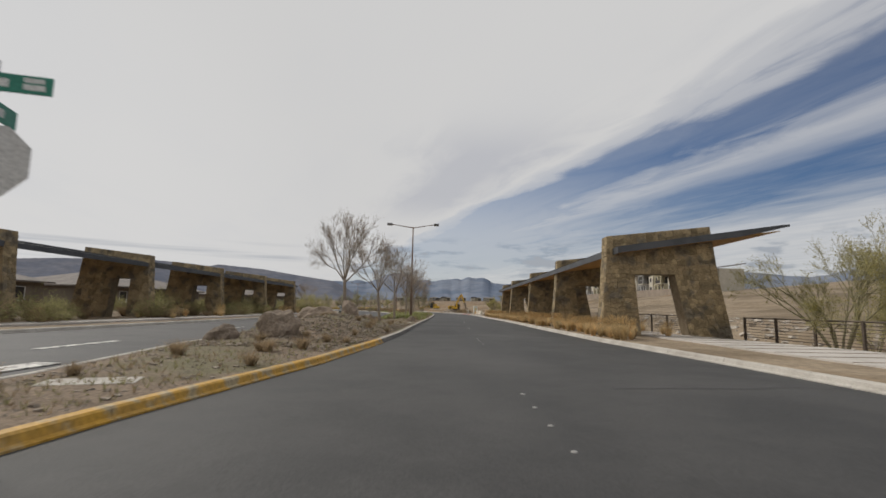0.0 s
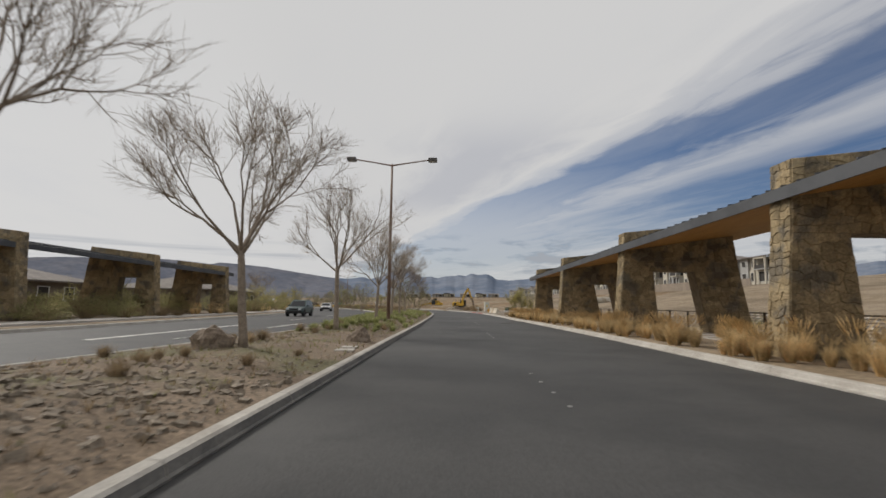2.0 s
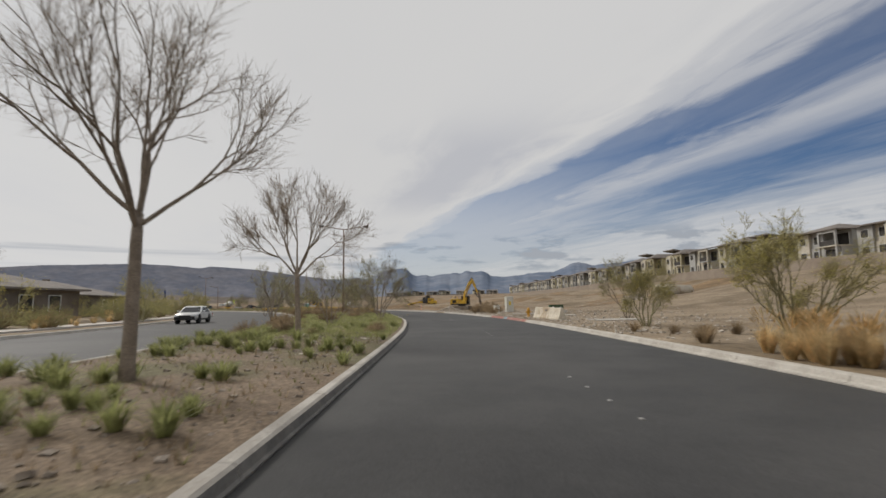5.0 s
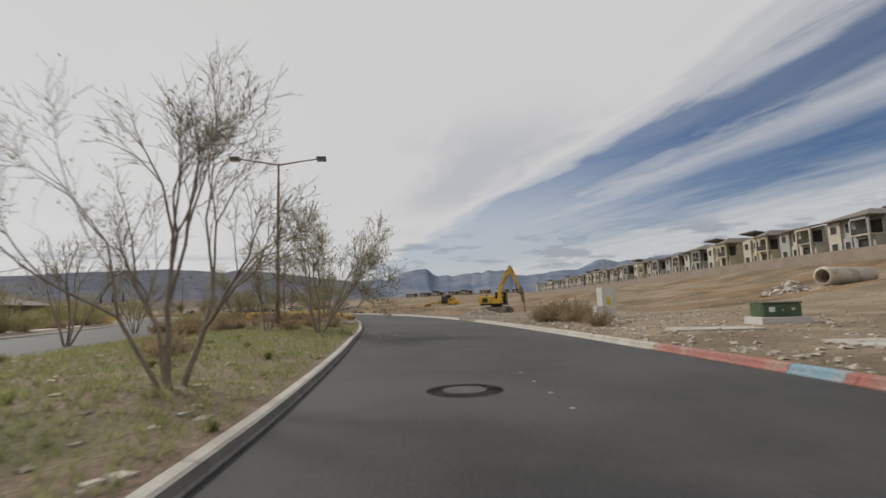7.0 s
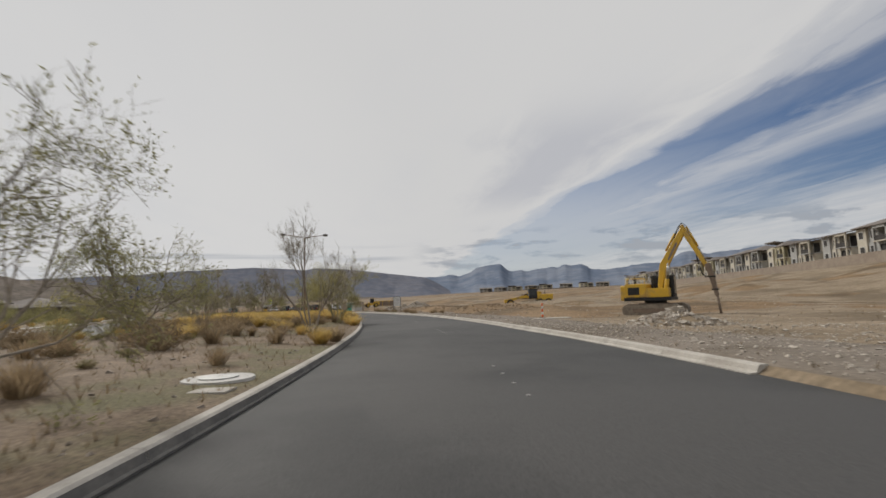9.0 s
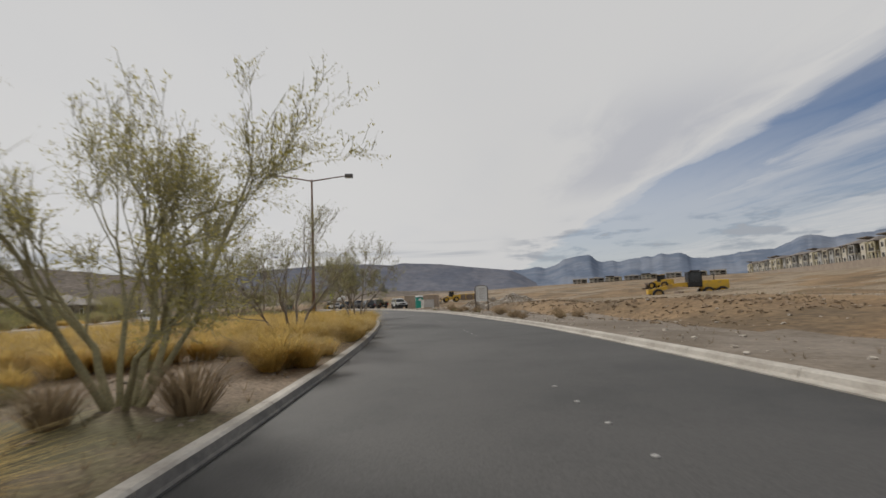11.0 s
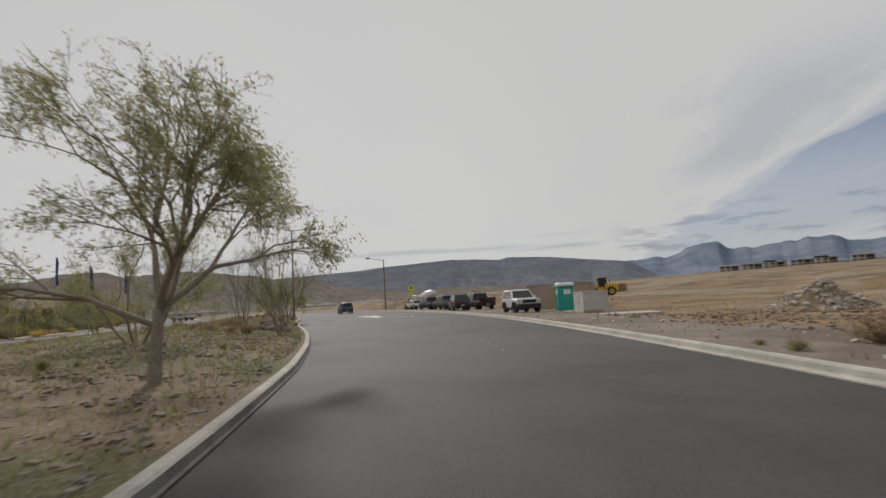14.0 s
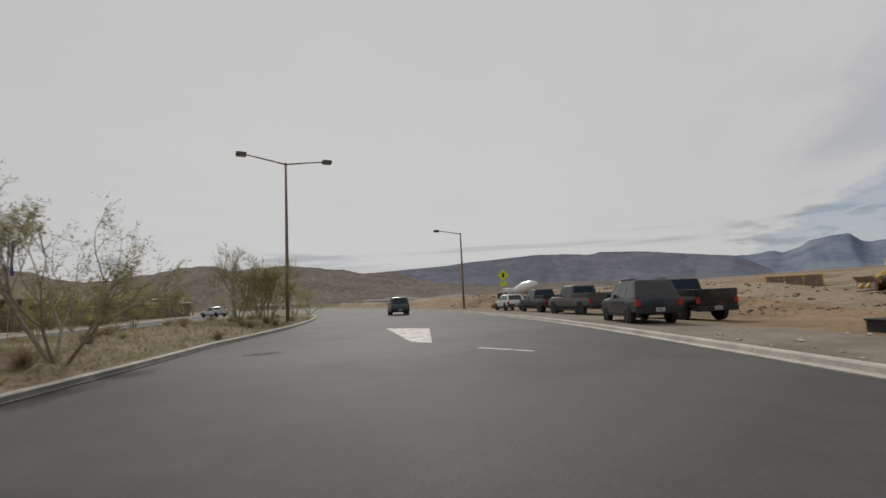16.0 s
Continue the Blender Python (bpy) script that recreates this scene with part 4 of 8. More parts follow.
def rock_mesh(rng, sx, sy, sz, sub=3, rough=0.25):
    bm = bmesh.new()
    bmesh.ops.create_icosphere(bm, subdivisions=sub, radius=1.0)
    o = Vector((rng.uniform(0, 90), rng.uniform(0, 90), rng.uniform(0, 90)))
    for v in bm.verts:
        n = noise.fractal(v.co * 1.1 + o, 0.8, 2.0, 4)
        flat = noise.cell(v.co * 1.4 + o) * 0.12
        v.co *= 1 + rough * n + flat - 0.06
        v.co = Vector((v.co.x * sx, v.co.y * sy, max(v.co.z, -0.45) * sz))
    return bm


def boulder(x, y, sx, sy, sz, turn, seed, label, sunk=0.12):
    ob = part("boulder", rock_mesh(random.Random(seed), sx, sy, sz), M["boulder"], None, "", False)
    q, lat = s_lat(x, y)
    ob.matrix_basis = pose(x, y, median_z(x, y, float(q[0]), float(lat[0])) + 0.42 * sz - sunk, 0, 0, turn)
    return tagged(ob, label, "boulder", "boulders on the median")


def scatter(name, label, material, place, count, seed, lo, hi, flat=0.6):
    """Loose stones in one mesh."""
    rng = random.Random(seed)
    cube = [(a, b, c) for a in (-0.75, 0.75) for b in (-0.75, 0.75) for c in (-0.7, 0.7)]
    cf = [(0, 1, 3, 2), (4, 6, 7, 5), (0, 4, 5, 1), (2, 3, 7, 6), (0, 2, 6, 4), (1, 5, 7, 3)]
    octa = [(1, 0, 0), (0, 1, 0), (-1, 0, 0), (0, -1, 0), (0, 0, 1), (0, 0, -1)]
    fa = [(0, 1, 4), (1, 2, 4), (2, 3, 4), (3, 0, 4), (1, 0, 5), (2, 1, 5), (3, 2, 5), (0, 3, 5)]
    v, f = [], []
    for _ in range(count):
        x, y, z = place(rng)
        r = lo + (hi - lo) * rng.random() ** 3
        an = rng.uniform(0, 6.3)
        n0 = len(v)
        big = r > 0.05
        tilt = Matrix.Rotation(rng.uniform(-0.6, 0.6), 3, "X") @ Matrix.Rotation(rng.uniform(-0.5, 0.5), 3, "Y")
        for p in cube if big else octa:
            a, b, c = tilt @ Vector(p) if big else p
            k = r * rng.uniform(0.7, 1.3)
            v.append((x + k * (a * math.cos(an) - b * math.sin(an)), y + k * (a * math.sin(an) + b * math.cos(an)), z + k * flat * c))
        f.extend(tuple(n0 + i for i in t) for t in (cf if big else fa))
    return tagged(from_data(name, v, f, material), label, "stones", kind="stuff")


def median_z(x, y, s, lat):
    e = min(lat - far_median(s) - 0.2, left_kerb(s) - 0.2 - lat)
    c = max(0.0, min(e / 2.5, 1.0))
    return 0.135 + c * (0.10 + 0.10 * bumps(x, y, 2.2) + 0.05 * bumps(x, y, 0.8, 3)) + median_mound(s) * min(max(e, 0.0) / 4.0, 1.0) ** 0.8


def on_median(s0, s1, depth=None, power=1.0):
    def place(rng):
        s = rng.uniform(s0, s1)
        a, b = far_median(s) + 0.35, left_kerb(s) - 0.35
        if depth:
            a = max(a, b - depth)
        lat = b - (b - a) * rng.random() ** power
        x, y = at(s, lat)
        return float(x), float(y), median_z(x, y, s, lat)
    return place


def on_right(s0, s1, lo, hi, power=1.5):
    def place(rng):
        s = rng.uniform(s0, s1)
        lat = right_kerb(s) + lo + (hi - lo) * rng.random() ** power
        x, y = at(s, lat)
        return float(x), float(y), ground_at(s, lat) + 0.01
    return place


# bare trees along the first stretch
bare = [bare_tree(k) for k in (3, 8, 21)]
BARE = [(-6.6, 33.3, 1.1), (-5.1, 39.7, 0.97), (-4.85, 49.1, 0.97), (-4.5, 59.0, 0.93), (-4.7, 69.3, 1.0), (-5.0, 80.0, 0.97), (-5.3, 90.5, 0.9), (-27.5, 99, 0.85)]
for i, (x, y, k) in enumerate(BARE):
    q, lat = s_lat(x, y)
    m = pose(x, y, (median_z(x, y, float(q[0]), float(lat[0])) if lat[0] > far_median(q[0]) else 0.2) - 0.05, 0, 0, 67 * i) @ Matrix.Scale(k, 4)
    if i < 3:
        bare[i].matrix_basis = m
    else:
        copy_thing(bare[i % 3], m @ Matrix.Scale(1 / bare[i % 3].scale[0], 4))

# desert trees
L1, L2, L3 = "multi-stemmed desert tree with sparse olive leaves", "mesquite with dark stems and fine grey-green leaves", "palo verde with yellow-green twiggy crown"
kinds = [desert_tree(1, M["olive"], L1, M["desertbark"], 5.7, 3.2, 5, 4, lean=0.7),
         desert_tree(2, M["darkolive"], L2, M["desertbark"], 6.0, 3.5, 5, 7, lean=0.8, droop=0.15, r0=0.075),
         desert_tree(5, M["yellowgreen"], L3, M["greenbark"], 5.0, 2.6, 7, 5, lean=0.65, bulk=0.8),
         desert_tree(9, M["olive"], "half-bare desert tree with thin dark stems", M["desertbark"], 6.4, 3.0, 5, 1, lean=0.66, r0=0.055),
         desert_tree(12, M["olive"], "leafy mesquite with a forked dark trunk and drooping fine leaves", M["desertbark"], 6.0, 3.3, 5, 10, trunk=1.2, lean=0.9, droop=0.4, bulk=0.9, r0=0.075),
         desert_tree(15, M["yellowgreen"], L3, M["greenbark"], 5.0, 2.5, 6, 4, lean=0.6, bulk=1.5, levels=4, twigs=2),
         desert_tree(16, M["olive"], L1, M["desertbark"], 5.8, 2.9, 5, 3, lean=0.7, bulk=1.4, levels=4, twigs=2),
         desert_tree(21, M["olive"], "wide old mesquite with long leaning dark limbs and fine leaves", M["desertbark"], 5.5, 3.3, 4, 5, lean=0.9, bulk=0.9, r0=0.08)]
DESERT = [(-4.95, 112.3, 3, 0.92), (-7.3, 127.9, 0, 1.2), (-10.9, 130.6, 3, 0.95), (-10.3, 140.2, 0, 0.86), (-14.9, 158.4, 3, 0.95), (-19.2, 171.2, 2, 1.0), (-23.6, 180.1, 0, 0.85),
          (-28.5, 192.2, 7, 1.0), (-37.6, 191.9, 1, 0.95), (-35.3, 202.3, 4, 0.92), (-43.2, 211.9, 4, 1.03), (-51.5, 215.4, 1, 0.8), (-52.0, 221.4, 3, 0.82), (-60.3, 225.2, 3, 0.82), (-69.0, 234.8, 1, 0.80), (-87.0, 246.8, 0, 0.95), (-86.0, 248.6, 2, 0.95), (-92.5, 251.0, 2, 0.75), (-104, 260.5, 2, 0.8), (-110, 266, 2, 0.75),
          (9.3, 84.6, 2, 0.75), (9.9, 95.5, 2, 0.7), (13.4, 107.0, 0, 0.8), (17.4, 21.6, 2, 1.2), (20.0, 19.0, 2, 1.25), (23, 24, 2, 1.0),
          (-26.5, 160.0, 1, 1.12), (-30.0, 171.0, 0, 0.85), (-15.5, 117.0, 3, 0.95), (-19, 127, 3, 0.9), (-24, 139, 0, 0.8), (-39, 187, 3, 0.85), (-37, 178, 0, 0.85), (-46, 198, 3, 0.8), (-55, 206, 0, 0.8), (-57, 212, 3, 0.75),
          (-25, 92, 2, 0.8), (-29, 104, 2, 0.85), (-27, 116, 2, 0.9), (-33, 127, 2, 0.85), (-36, 141, 2, 0.85), (-45, 160, 2, 0.9), (-52, 178, 2, 0.85), (-62, 195, 2, 0.85), (-95, 226, 2, 0.8), (-104, 233, 0, 0.8), (-113, 242, 2, 0.8), (-100, 238, 2, 0.7), (-124, 262, 2, 0.8),
          (-6.4, 100.5, 0, 0.7), (28, 32, 2, 0.8), (26, 70, 2, 0.6), (-88, 222, 0, 0.75), (-74, 212, 2, 0.9), (-83, 219, 2, 0.95), (-90, 229, 2, 0.9), (-108, 246, 2, 0.9), (-117, 252, 2, 0.85)]
r = random.Random(31)
for k in range(36):   # a loose row of desert trees across the road
    q = 262 + 4.0 * k + r.uniform(-1.2, 1.2)
    x, y = at(q, far_kerb(q) - r.uniform(3, 10))
    DESERT.append((float(x), float(y), (2, 2, 0)[k % 3], r.uniform(0.75, 1.15)))
for k in range(16):
    q = 128 + 6.0 * k + r.uniform(-2, 2)
    x, y = at(q, far_kerb(q) - r.uniform(5, 14))
    DESERT.append((float(x), float(y), 2, r.uniform(0.5, 0.75)))
FAR = {0: 6, 2: 5, 3: 6}   # plainer growth for the trees across the road
used = set()
for i, (x, y, k, size) in enumerate(DESERT):
    s, lat = s_lat(x, y)
    inside = far_median(s[0]) < lat[0] < left_kerb(s[0])
    if lat[0] < far_median(s[0]) or s[0] > 300:
        k = FAR[k] if k in FAR else k
    z = median_z(x, y, s[0], lat[0]) if inside else ground_z(x, y)
    m = pose(x, y, z - 0.08, 0, 0, 53 * i + (90 if k == 7 else 0)) @ Matrix.Scale(size, 4)
    if k in used:
        copy_thing(kinds[k], m @ Matrix.Scale(1 / kinds[k].scale[0], 4))
    else:
        kinds[k].matrix_basis = m
        used.add(k)

# grasses and shrubs: one of each built, then copied
G = {"fountain": [tuft("fountain_grass", "dry tan fountain grass with feathery plumes beside the kerb", "grass", "fountain grass along the verge", M["tan"], k, 340, 0.92, 0.52, 0.0065, 0.55, 34) for k in (1, 2)],
     "gold": [tuft("golden_grass", "tall golden bunch grass clump on the median", "grass", "golden grass clumps", M["gold"], k, 560, 0.92, 1.1, 0.0075, 0.9) for k in (3, 4)],
     "green": [tuft("green_tuft", "green spiky strap-leaved plant on the median", "plant", "green plants on the median", M["green"], k, 90, 0.55, 0.48, 0.018, 0.5) for k in (5, 6)],
     "bush": [round_shrub(21, M["darkolive"], "rounded olive-green desert shrub", 1.5, 1.25, 130, 11), round_shrub(22, M["olive"], "rounded olive-green desert shrub", 1.35, 1.4, 130, 11)],
     "scrub": [round_shrub(23, M["brown"], "low brown twiggy shrub on gravel", 0.7, 0.9, 130, 7), round_shrub(24, M["drygreen"], "low dull green shrub on gravel", 0.65, 0.85, 130, 8)],
     "brown": [tuft("dry_shrub", "low dry brown shrub on gravel", "shrub", "dry shrubs", M["brown"], k, 240, 0.55, 0.60, 0.007, 0.35) for k in (7, 8)]}
seen_kind = {}


def plant(kind, x, y, z, size, turn):
    if math.hypot(x + 10.0, y - 144.8) < 1.3:   # the manhole collar stays clear
        return
    ob = G[kind][int(turn) % 2]
    m = pose(x, y, z, 0, 0, turn) @ Matrix.Scale(size, 4)
    if ob.name in seen_kind:
        copy_thing(ob, m)
    else:
        ob.matrix_basis = m
        seen_kind[ob.name] = 1


rng = random.Random(77)


def sow(kind, count, place, lo, hi):
    for _ in range(count):
        x, y, z = place(rng)
        plant(kind, x, y, z, rng.uniform(lo, hi), rng.uniform(0, 360))


sow("fountain", 175, on_right(22, 84, 0.5, 1.8, 1.0), 0.75, 1.25)
sow("fountain", 45, on_right(24, 84, 2.6, 5.5, 1.0), 0.6, 1.1)
sow("brown", 26, on_right(76, 92, 0.8, 6, 1.0), 0.6, 1.1)
for x, y, k in ((4.4, 134.2, 2.0), (5.2, 135.2, 2.3), (6.2, 135.6, 2.2), (7.0, 134.6, 1.9), (5.9, 132.6, 1.7), (5.9, 127.9, 1.4)):
    plant("scrub", x, y, ground_z(x, y), k * 0.6, 2 * int(20 * x))
sow("scrub", 26, on_right(190, 226, 0.7, 4, 1.2), 0.3, 0.65)
sow("brown", 60, on_median(2, 60), 0.35, 0.8)
sow("green", 120, on_median(48, 100), 0.5, 1.0)
sow("green", 130, on_median(50, 98, 20, 0.45), 0.7, 1.25)
sow("green", 26, on_median(96, 130), 0.4, 0.8)
sow("brown", 60, on_median(136, 184), 0.6, 1.5)
sow("gold", 26, on_median(150, 186, 14), 0.6, 1.0)
sow("gold", 560, on_median(178, 207, 14, 0.9), 0.75, 1.25)
sow("green", 26, on_median(205, 245), 0.4, 0.8)
sow("brown", 40, on_median(232, 300), 0.5, 1.0)


def left_verge(s0, s1, lo, hi):
    def place(r):
        s = r.uniform(s0, s1)
        lat = far_kerb(s) - r.uniform(lo, hi)
        x, y = at(s, lat)
        return float(x), float(y), float(terrain(s, lat))
    return place


sow("bush", 34, left_verge(14, 110, 3.0, 9), 0.8, 1.5)
sow("bush", 30, left_verge(110, 200, 2.5, 9), 0.8, 1.6)
sow("bush", 30, left_verge(200, 330, 2.5, 7), 0.9, 1.5)
sow("scrub", 24, on_median(90, 136, 22, 0.6), 0.5, 1.0)
sow("scrub", 84, on_median(134, 186, 16, 0.6), 0.5, 1.0)
sow("bush", 16, on_median(136, 190, 24, 0.12), 0.6, 0.9)
sow("scrub", 22, on_median(203, 300), 0.35, 0.7)
sow("fountain", 40, left_verge(15, 120, 2.5, 7), 0.8, 1.4)
sow("brown", 60, left_verge(15, 180, 2.5, 14), 0.9, 2.0)
sow("gold", 40, left_verge(180, 290, 2.0, 10), 0.8, 1.5)


def thicket(name, label, sources, place, count, seed, lo, hi):
    """Many far shrubs as one mesh, each a turned and scaled growth of a shrub built above."""
    r = random.Random(seed)
    allv, allf, n0 = [], [], 0
    for _ in range(count):
        me = r.choice(sources).data
        v = np.empty(len(me.vertices) * 3)
        me.vertices.foreach_get("co", v)
        v = v.reshape(-1, 3)
        an, k = r.uniform(0, 6.28), r.uniform(lo, hi)
        x, y, z = place(r)
        c, q = math.cos(an) * k, math.sin(an) * k
        allv.append(np.stack([x + v[:, 0] * c - v[:, 1] * q, y + v[:, 0] * q + v[:, 1] * c, z + v[:, 2] * k * r.uniform(0.8, 1.2)], 1))
        allf.extend(tuple(i + n0 for i in f.vertices) for f in me.polygons if len(f.vertices) == 3)
        n0 += len(v)
    return tagged(from_data(name, np.concatenate(allv).tolist(), allf, M["drygreen"]), label, "shrubs", kind="stuff")


thicket("far_thicket", "thicket of dull olive desert shrubs across the road", G["bush"], left_verge(14, 130, 8, 22), 60, 51, 0.9, 1.9)
thicket("far_thicket", "thicket of dull olive desert shrubs across the road", G["bush"], left_verge(130, 230, 7, 22), 60, 52, 0.9, 1.9)
thicket("far_thicket", "thicket of dull olive desert shrubs across the road", G["bush"], left_verge(230, 380, 5, 22), 110, 53, 1.0, 2.2)


def weeds(name, label, leaf, place, count, seed, lo, hi):
    r = random.Random(seed)
    v, f = [], []
    for _ in range(count):
        x, y, z = place(r)
        h = r.uniform(lo, hi)
        for k in range(5):
            an = r.uniform(0, 6.3)
            c = Vector((math.cos(an), math.sin(an), 0)) * h * r.uniform(0.3, 0.9)
            s = Vector((-math.sin(an), math.cos(an), 0)) * 0.008
            b = Vector((x, y, z - 0.01))
            n0 = len(v)
            v.extend([b - s, b + s, b + c + Vector((0, 0, h * r.uniform(0.5, 1)))])
            f.append((n0, n0 + 1, n0 + 2))
    return tagged(from_data(name, v, f, leaf), label, "weeds", kind="stuff")


weeds("weeds", "scattered dry weeds over the median gravel", M["brown"], on_median(2, 95), 2600, 5, 0.06, 0.22)
weeds("weeds", "yellow-green low weeds over the median", M["green"], on_median(90, 136), 15000, 6, 0.08, 0.28)
scatter("pale_stones", "pale flat stones among the weeds of the median", M["rubble"], on_median(84, 136), 900, 24, 0.03, 0.13, 0.35)
weeds("weeds", "scattered dry weeds over the median gravel", M["brown"], on_median(130, 300), 9000, 7, 0.06, 0.28)
weeds("weeds", "yellow-green weeds among the median cobbles", M["green"], on_median(203, 262), 7000, 25, 0.08, 0.28)
weeds("weeds", "dull green weeds among the median cobbles", M["drygreen"], on_median(203, 300), 9000, 17, 0.06, 0.24)
weeds("weeds", "dull green weeds over the median gravel", M["drygreen"], on_median(2, 92), 2600, 18, 0.05, 0.2)
weeds("weeds", "patchy olive-brown brush on the graded pad", M["drygreen"], on_right(184, 330, 9, 70, 1.0), 3500, 19, 0.08, 0.32)
weeds("weeds", "patchy dry brush on the graded pad", M["brown"], on_right(150, 330, 9, 80, 1.0), 3500, 20, 0.08, 0.3)
scatter("soil_clods", "crumbling soil and stones on the spoil bank", M["soil"], on_right(268, 330, 9, 26, 1.0), 2500, 16, 0.03, 0.16)
weeds("weeds", "sparse dry weeds on the graded dirt", M["brown"], on_right(85, 250, 0.6, 30), 1800, 8, 0.05, 0.2)
scatter("gravel", "loose brown gravel and cobbles on the median", M["pebble"], on_median(1, 95), 13000, 1, 0.012, 0.06)
scatter("gravel", "loose brown gravel and cobbles on the median", M["pebble"], on_median(95, 205), 9000, 2, 0.012, 0.06)
scatter("cobbles", "low bank of angular grey-brown cobbles on the median", M["cobble"], on_median(14, 36), 9000, 23, 0.02, 0.085, 0.7)
scatter("cobbles", "bed of angular grey-brown cobbles on the median", M["cobble"], on_median(204, 256, 9), 15000, 3, 0.025, 0.08, 0.45)
scatter("soil_clods", "crumbling red-brown soil and stones on the cut bank", M["soil"], on_right(184, 240, 3.6, 12, 1.0), 5200, 14, 0.02, 0.11)
scatter("rubble_stones", "pale broken stones beside the red kerb", M["rubble"], on_right(90, 138, 0.4, 14), 2600, 15, 0.02, 0.12)
scatter("rubble_stones", "loose stones on the graded dirt", M["rubble"], on_right(86, 260, 0.5, 45), 5200, 4, 0.015, 0.085)
scatter("gravel_bed", "pale grey crushed gravel beside the kerb", M["rubble"], on_right(130, 163, 0.4, 13, 1.0), 9000, 9, 0.015, 0.06)
scatter("rocks", "pale broken rocks in the wash behind the fence", M["rubble"], on_right(-10, 88, 9, 32, 1.0), 1600, 10, 0.06, 0.45)

boulder(-5.7, 17.2, 0.75, 0.6, 0.75, 20, 1, "large red-brown boulder on the median")
boulder(-7.5, 16.9, 0.6, 0.4, 0.4, 60, 2, "flat tan boulder on the median")
boulder(-7.5, 29.6, 1.4, 0.8, 0.8, 10, 3, "long flat-topped tan boulder on the median")
boulder(-5.5, 28.9, 0.62, 0.5, 0.72, 80, 4, "pointed dark brown boulder on the median")
boulder(-5.9, 39.6, 0.5, 0.4, 0.5, 40, 5, "small dark boulder on the median")
boulder(-2.75, 43.3, 0.42, 0.36, 0.4, 15, 6, "dark rounded boulder beside the kerb")
boulder(-55.0, 223.2, 1.0, 0.7, 0.5, 30, 7, "long brown boulder on the median")
boulder(-66.6, 231.6, 0.55, 0.45, 0.42, 120, 8, "brown boulder on the median")


def rubble_pile(x, y, wx, wy, h, seed, label, count=700, big=0.18):
    r = random.Random(seed)
    ob = thing("rubble_pile", label, "rubble pile", "", pose(x, y, ground_top(x, y) - 0.1, 0, 0, r.uniform(0, 90)))
    v, f, n = [], [], 24
    for i in range(n + 1):
        for j in range(n + 1):
            a, b = 2 * i / n - 1, 2 * j / n - 1
            d = min(1.0, math.hypot(a, b))
            v.append((a * wx, b * wy, h * (1 - d) ** 1.1 * (1 + 0.25 * bumps(a * 3 + seed, b * 3, 1.0)) - 0.1))
    for i in range(n):
        for j in range(n):
            f.append((i * (n + 1) + j, (i + 1) * (n + 1) + j, (i + 1) * (n + 1) + j + 1, i * (n + 1) + j + 1))
    from_data("mound", v, f, M["dirt"], ob)

    def place(q):
        d, an = q.random() ** 0.6, q.uniform(0, 6.3)
        a, b = d * math.cos(an), d * math.sin(an)
        return a * wx, b * wy, h * (1 - d) ** 1.1 * (1 + 0.25 * bumps(a * 3 + seed, b * 3, 1.0)) - 0.08
    st = scatter("rubble_cover", "", M["rubble"], place, count, seed, 0.05, big, 0.8)
    st.parent = ob
    del st["category"]
    return ob


rubble_pile(1.6, 160.9, 2.6, 3.2, 0.95, 41, "pile of pale broken rock beside the excavator")
rubble_pile(-25.6, 221.5, 4.2, 3.8, 1.45, 42, "pile of tan broken rock on the dirt pad", 1900, 0.17)
rubble_pile(-28.9, 216.8, 2.6, 2.2, 1.2, 45, "low pile of tan broken rock on the dirt pad")
rubble_pile(-32.4, 236.5, 2.8, 2.4, 1.6, 43, "heap of tan broken rock on the dirt pad")
rubble_pile(34.5, 158.0, 3.2, 2.4, 1.3, 44, "heap of pale rocks by the concrete pipe", 300, 0.5)
# ---- street furniture and the verge ----
M["darkmetal"] = mat("dark_brown_metal", (0.075, 0.058, 0.045), (0.105, 0.08, 0.06), 3.0, 0.6, 0.1)
M["steel"] = mat("galvanised_steel", (0.34, 0.34, 0.33), (0.42, 0.42, 0.41), 4.0, 0.45, 0.05, metal=0.6)
M["signgreen"] = mat("sign_green", (0.03, 0.20, 0.14), (0.045, 0.24, 0.17), 2.0, 0.45, 0.0)
M["signwhite"] = mat("sign_white", (0.62, 0.62, 0.60), (0.68, 0.68, 0.66), 3.0, 0.5, 0.0)
M["aluminium"] = mat("sign_back", (0.55, 0.54, 0.52), (0.62, 0.61, 0.59), 2.0, 0.5, 0.0)
M["inkbrown"] = mat("faded_print", (0.20, 0.17, 0.15), (0.26, 0.22, 0.19), 6.0, 0.7, 0.0)
M["orange"] = mat("safety_orange", (0.75, 0.13, 0.03), (0.65, 0.12, 0.04), 2.0, 0.5, 0.0)
M["lime"] = mat("fluorescent_yellow_green", (0.62, 0.72, 0.02), (0.55, 0.66, 0.03), 2.0, 0.5, 0.0)
M["black"] = mat("black_rubber", (0.018, 0.018, 0.018), (0.03, 0.03, 0.03), 6.0, 0.8, 0.1)
M["barrier"] = mat("stained_barrier_concrete", (0.50, 0.45, 0.36), (0.58, 0.53, 0.44), 0.9, 0.9, 0.3, 18.0, c=(0.38, 0.30, 0.21), cscale=0.7)
M["paleconcrete"] = mat("pale_concrete", (0.46, 0.445, 0.42), (0.54, 0.52, 0.49), 0.8, 0.85, 0.08, 14.0, grain=0.08)
M["hydrant"] = mat("hydrant_paint", (0.62, 0.33, 0.04), (0.55, 0.28, 0.05), 3.0, 0.5, 0.1)
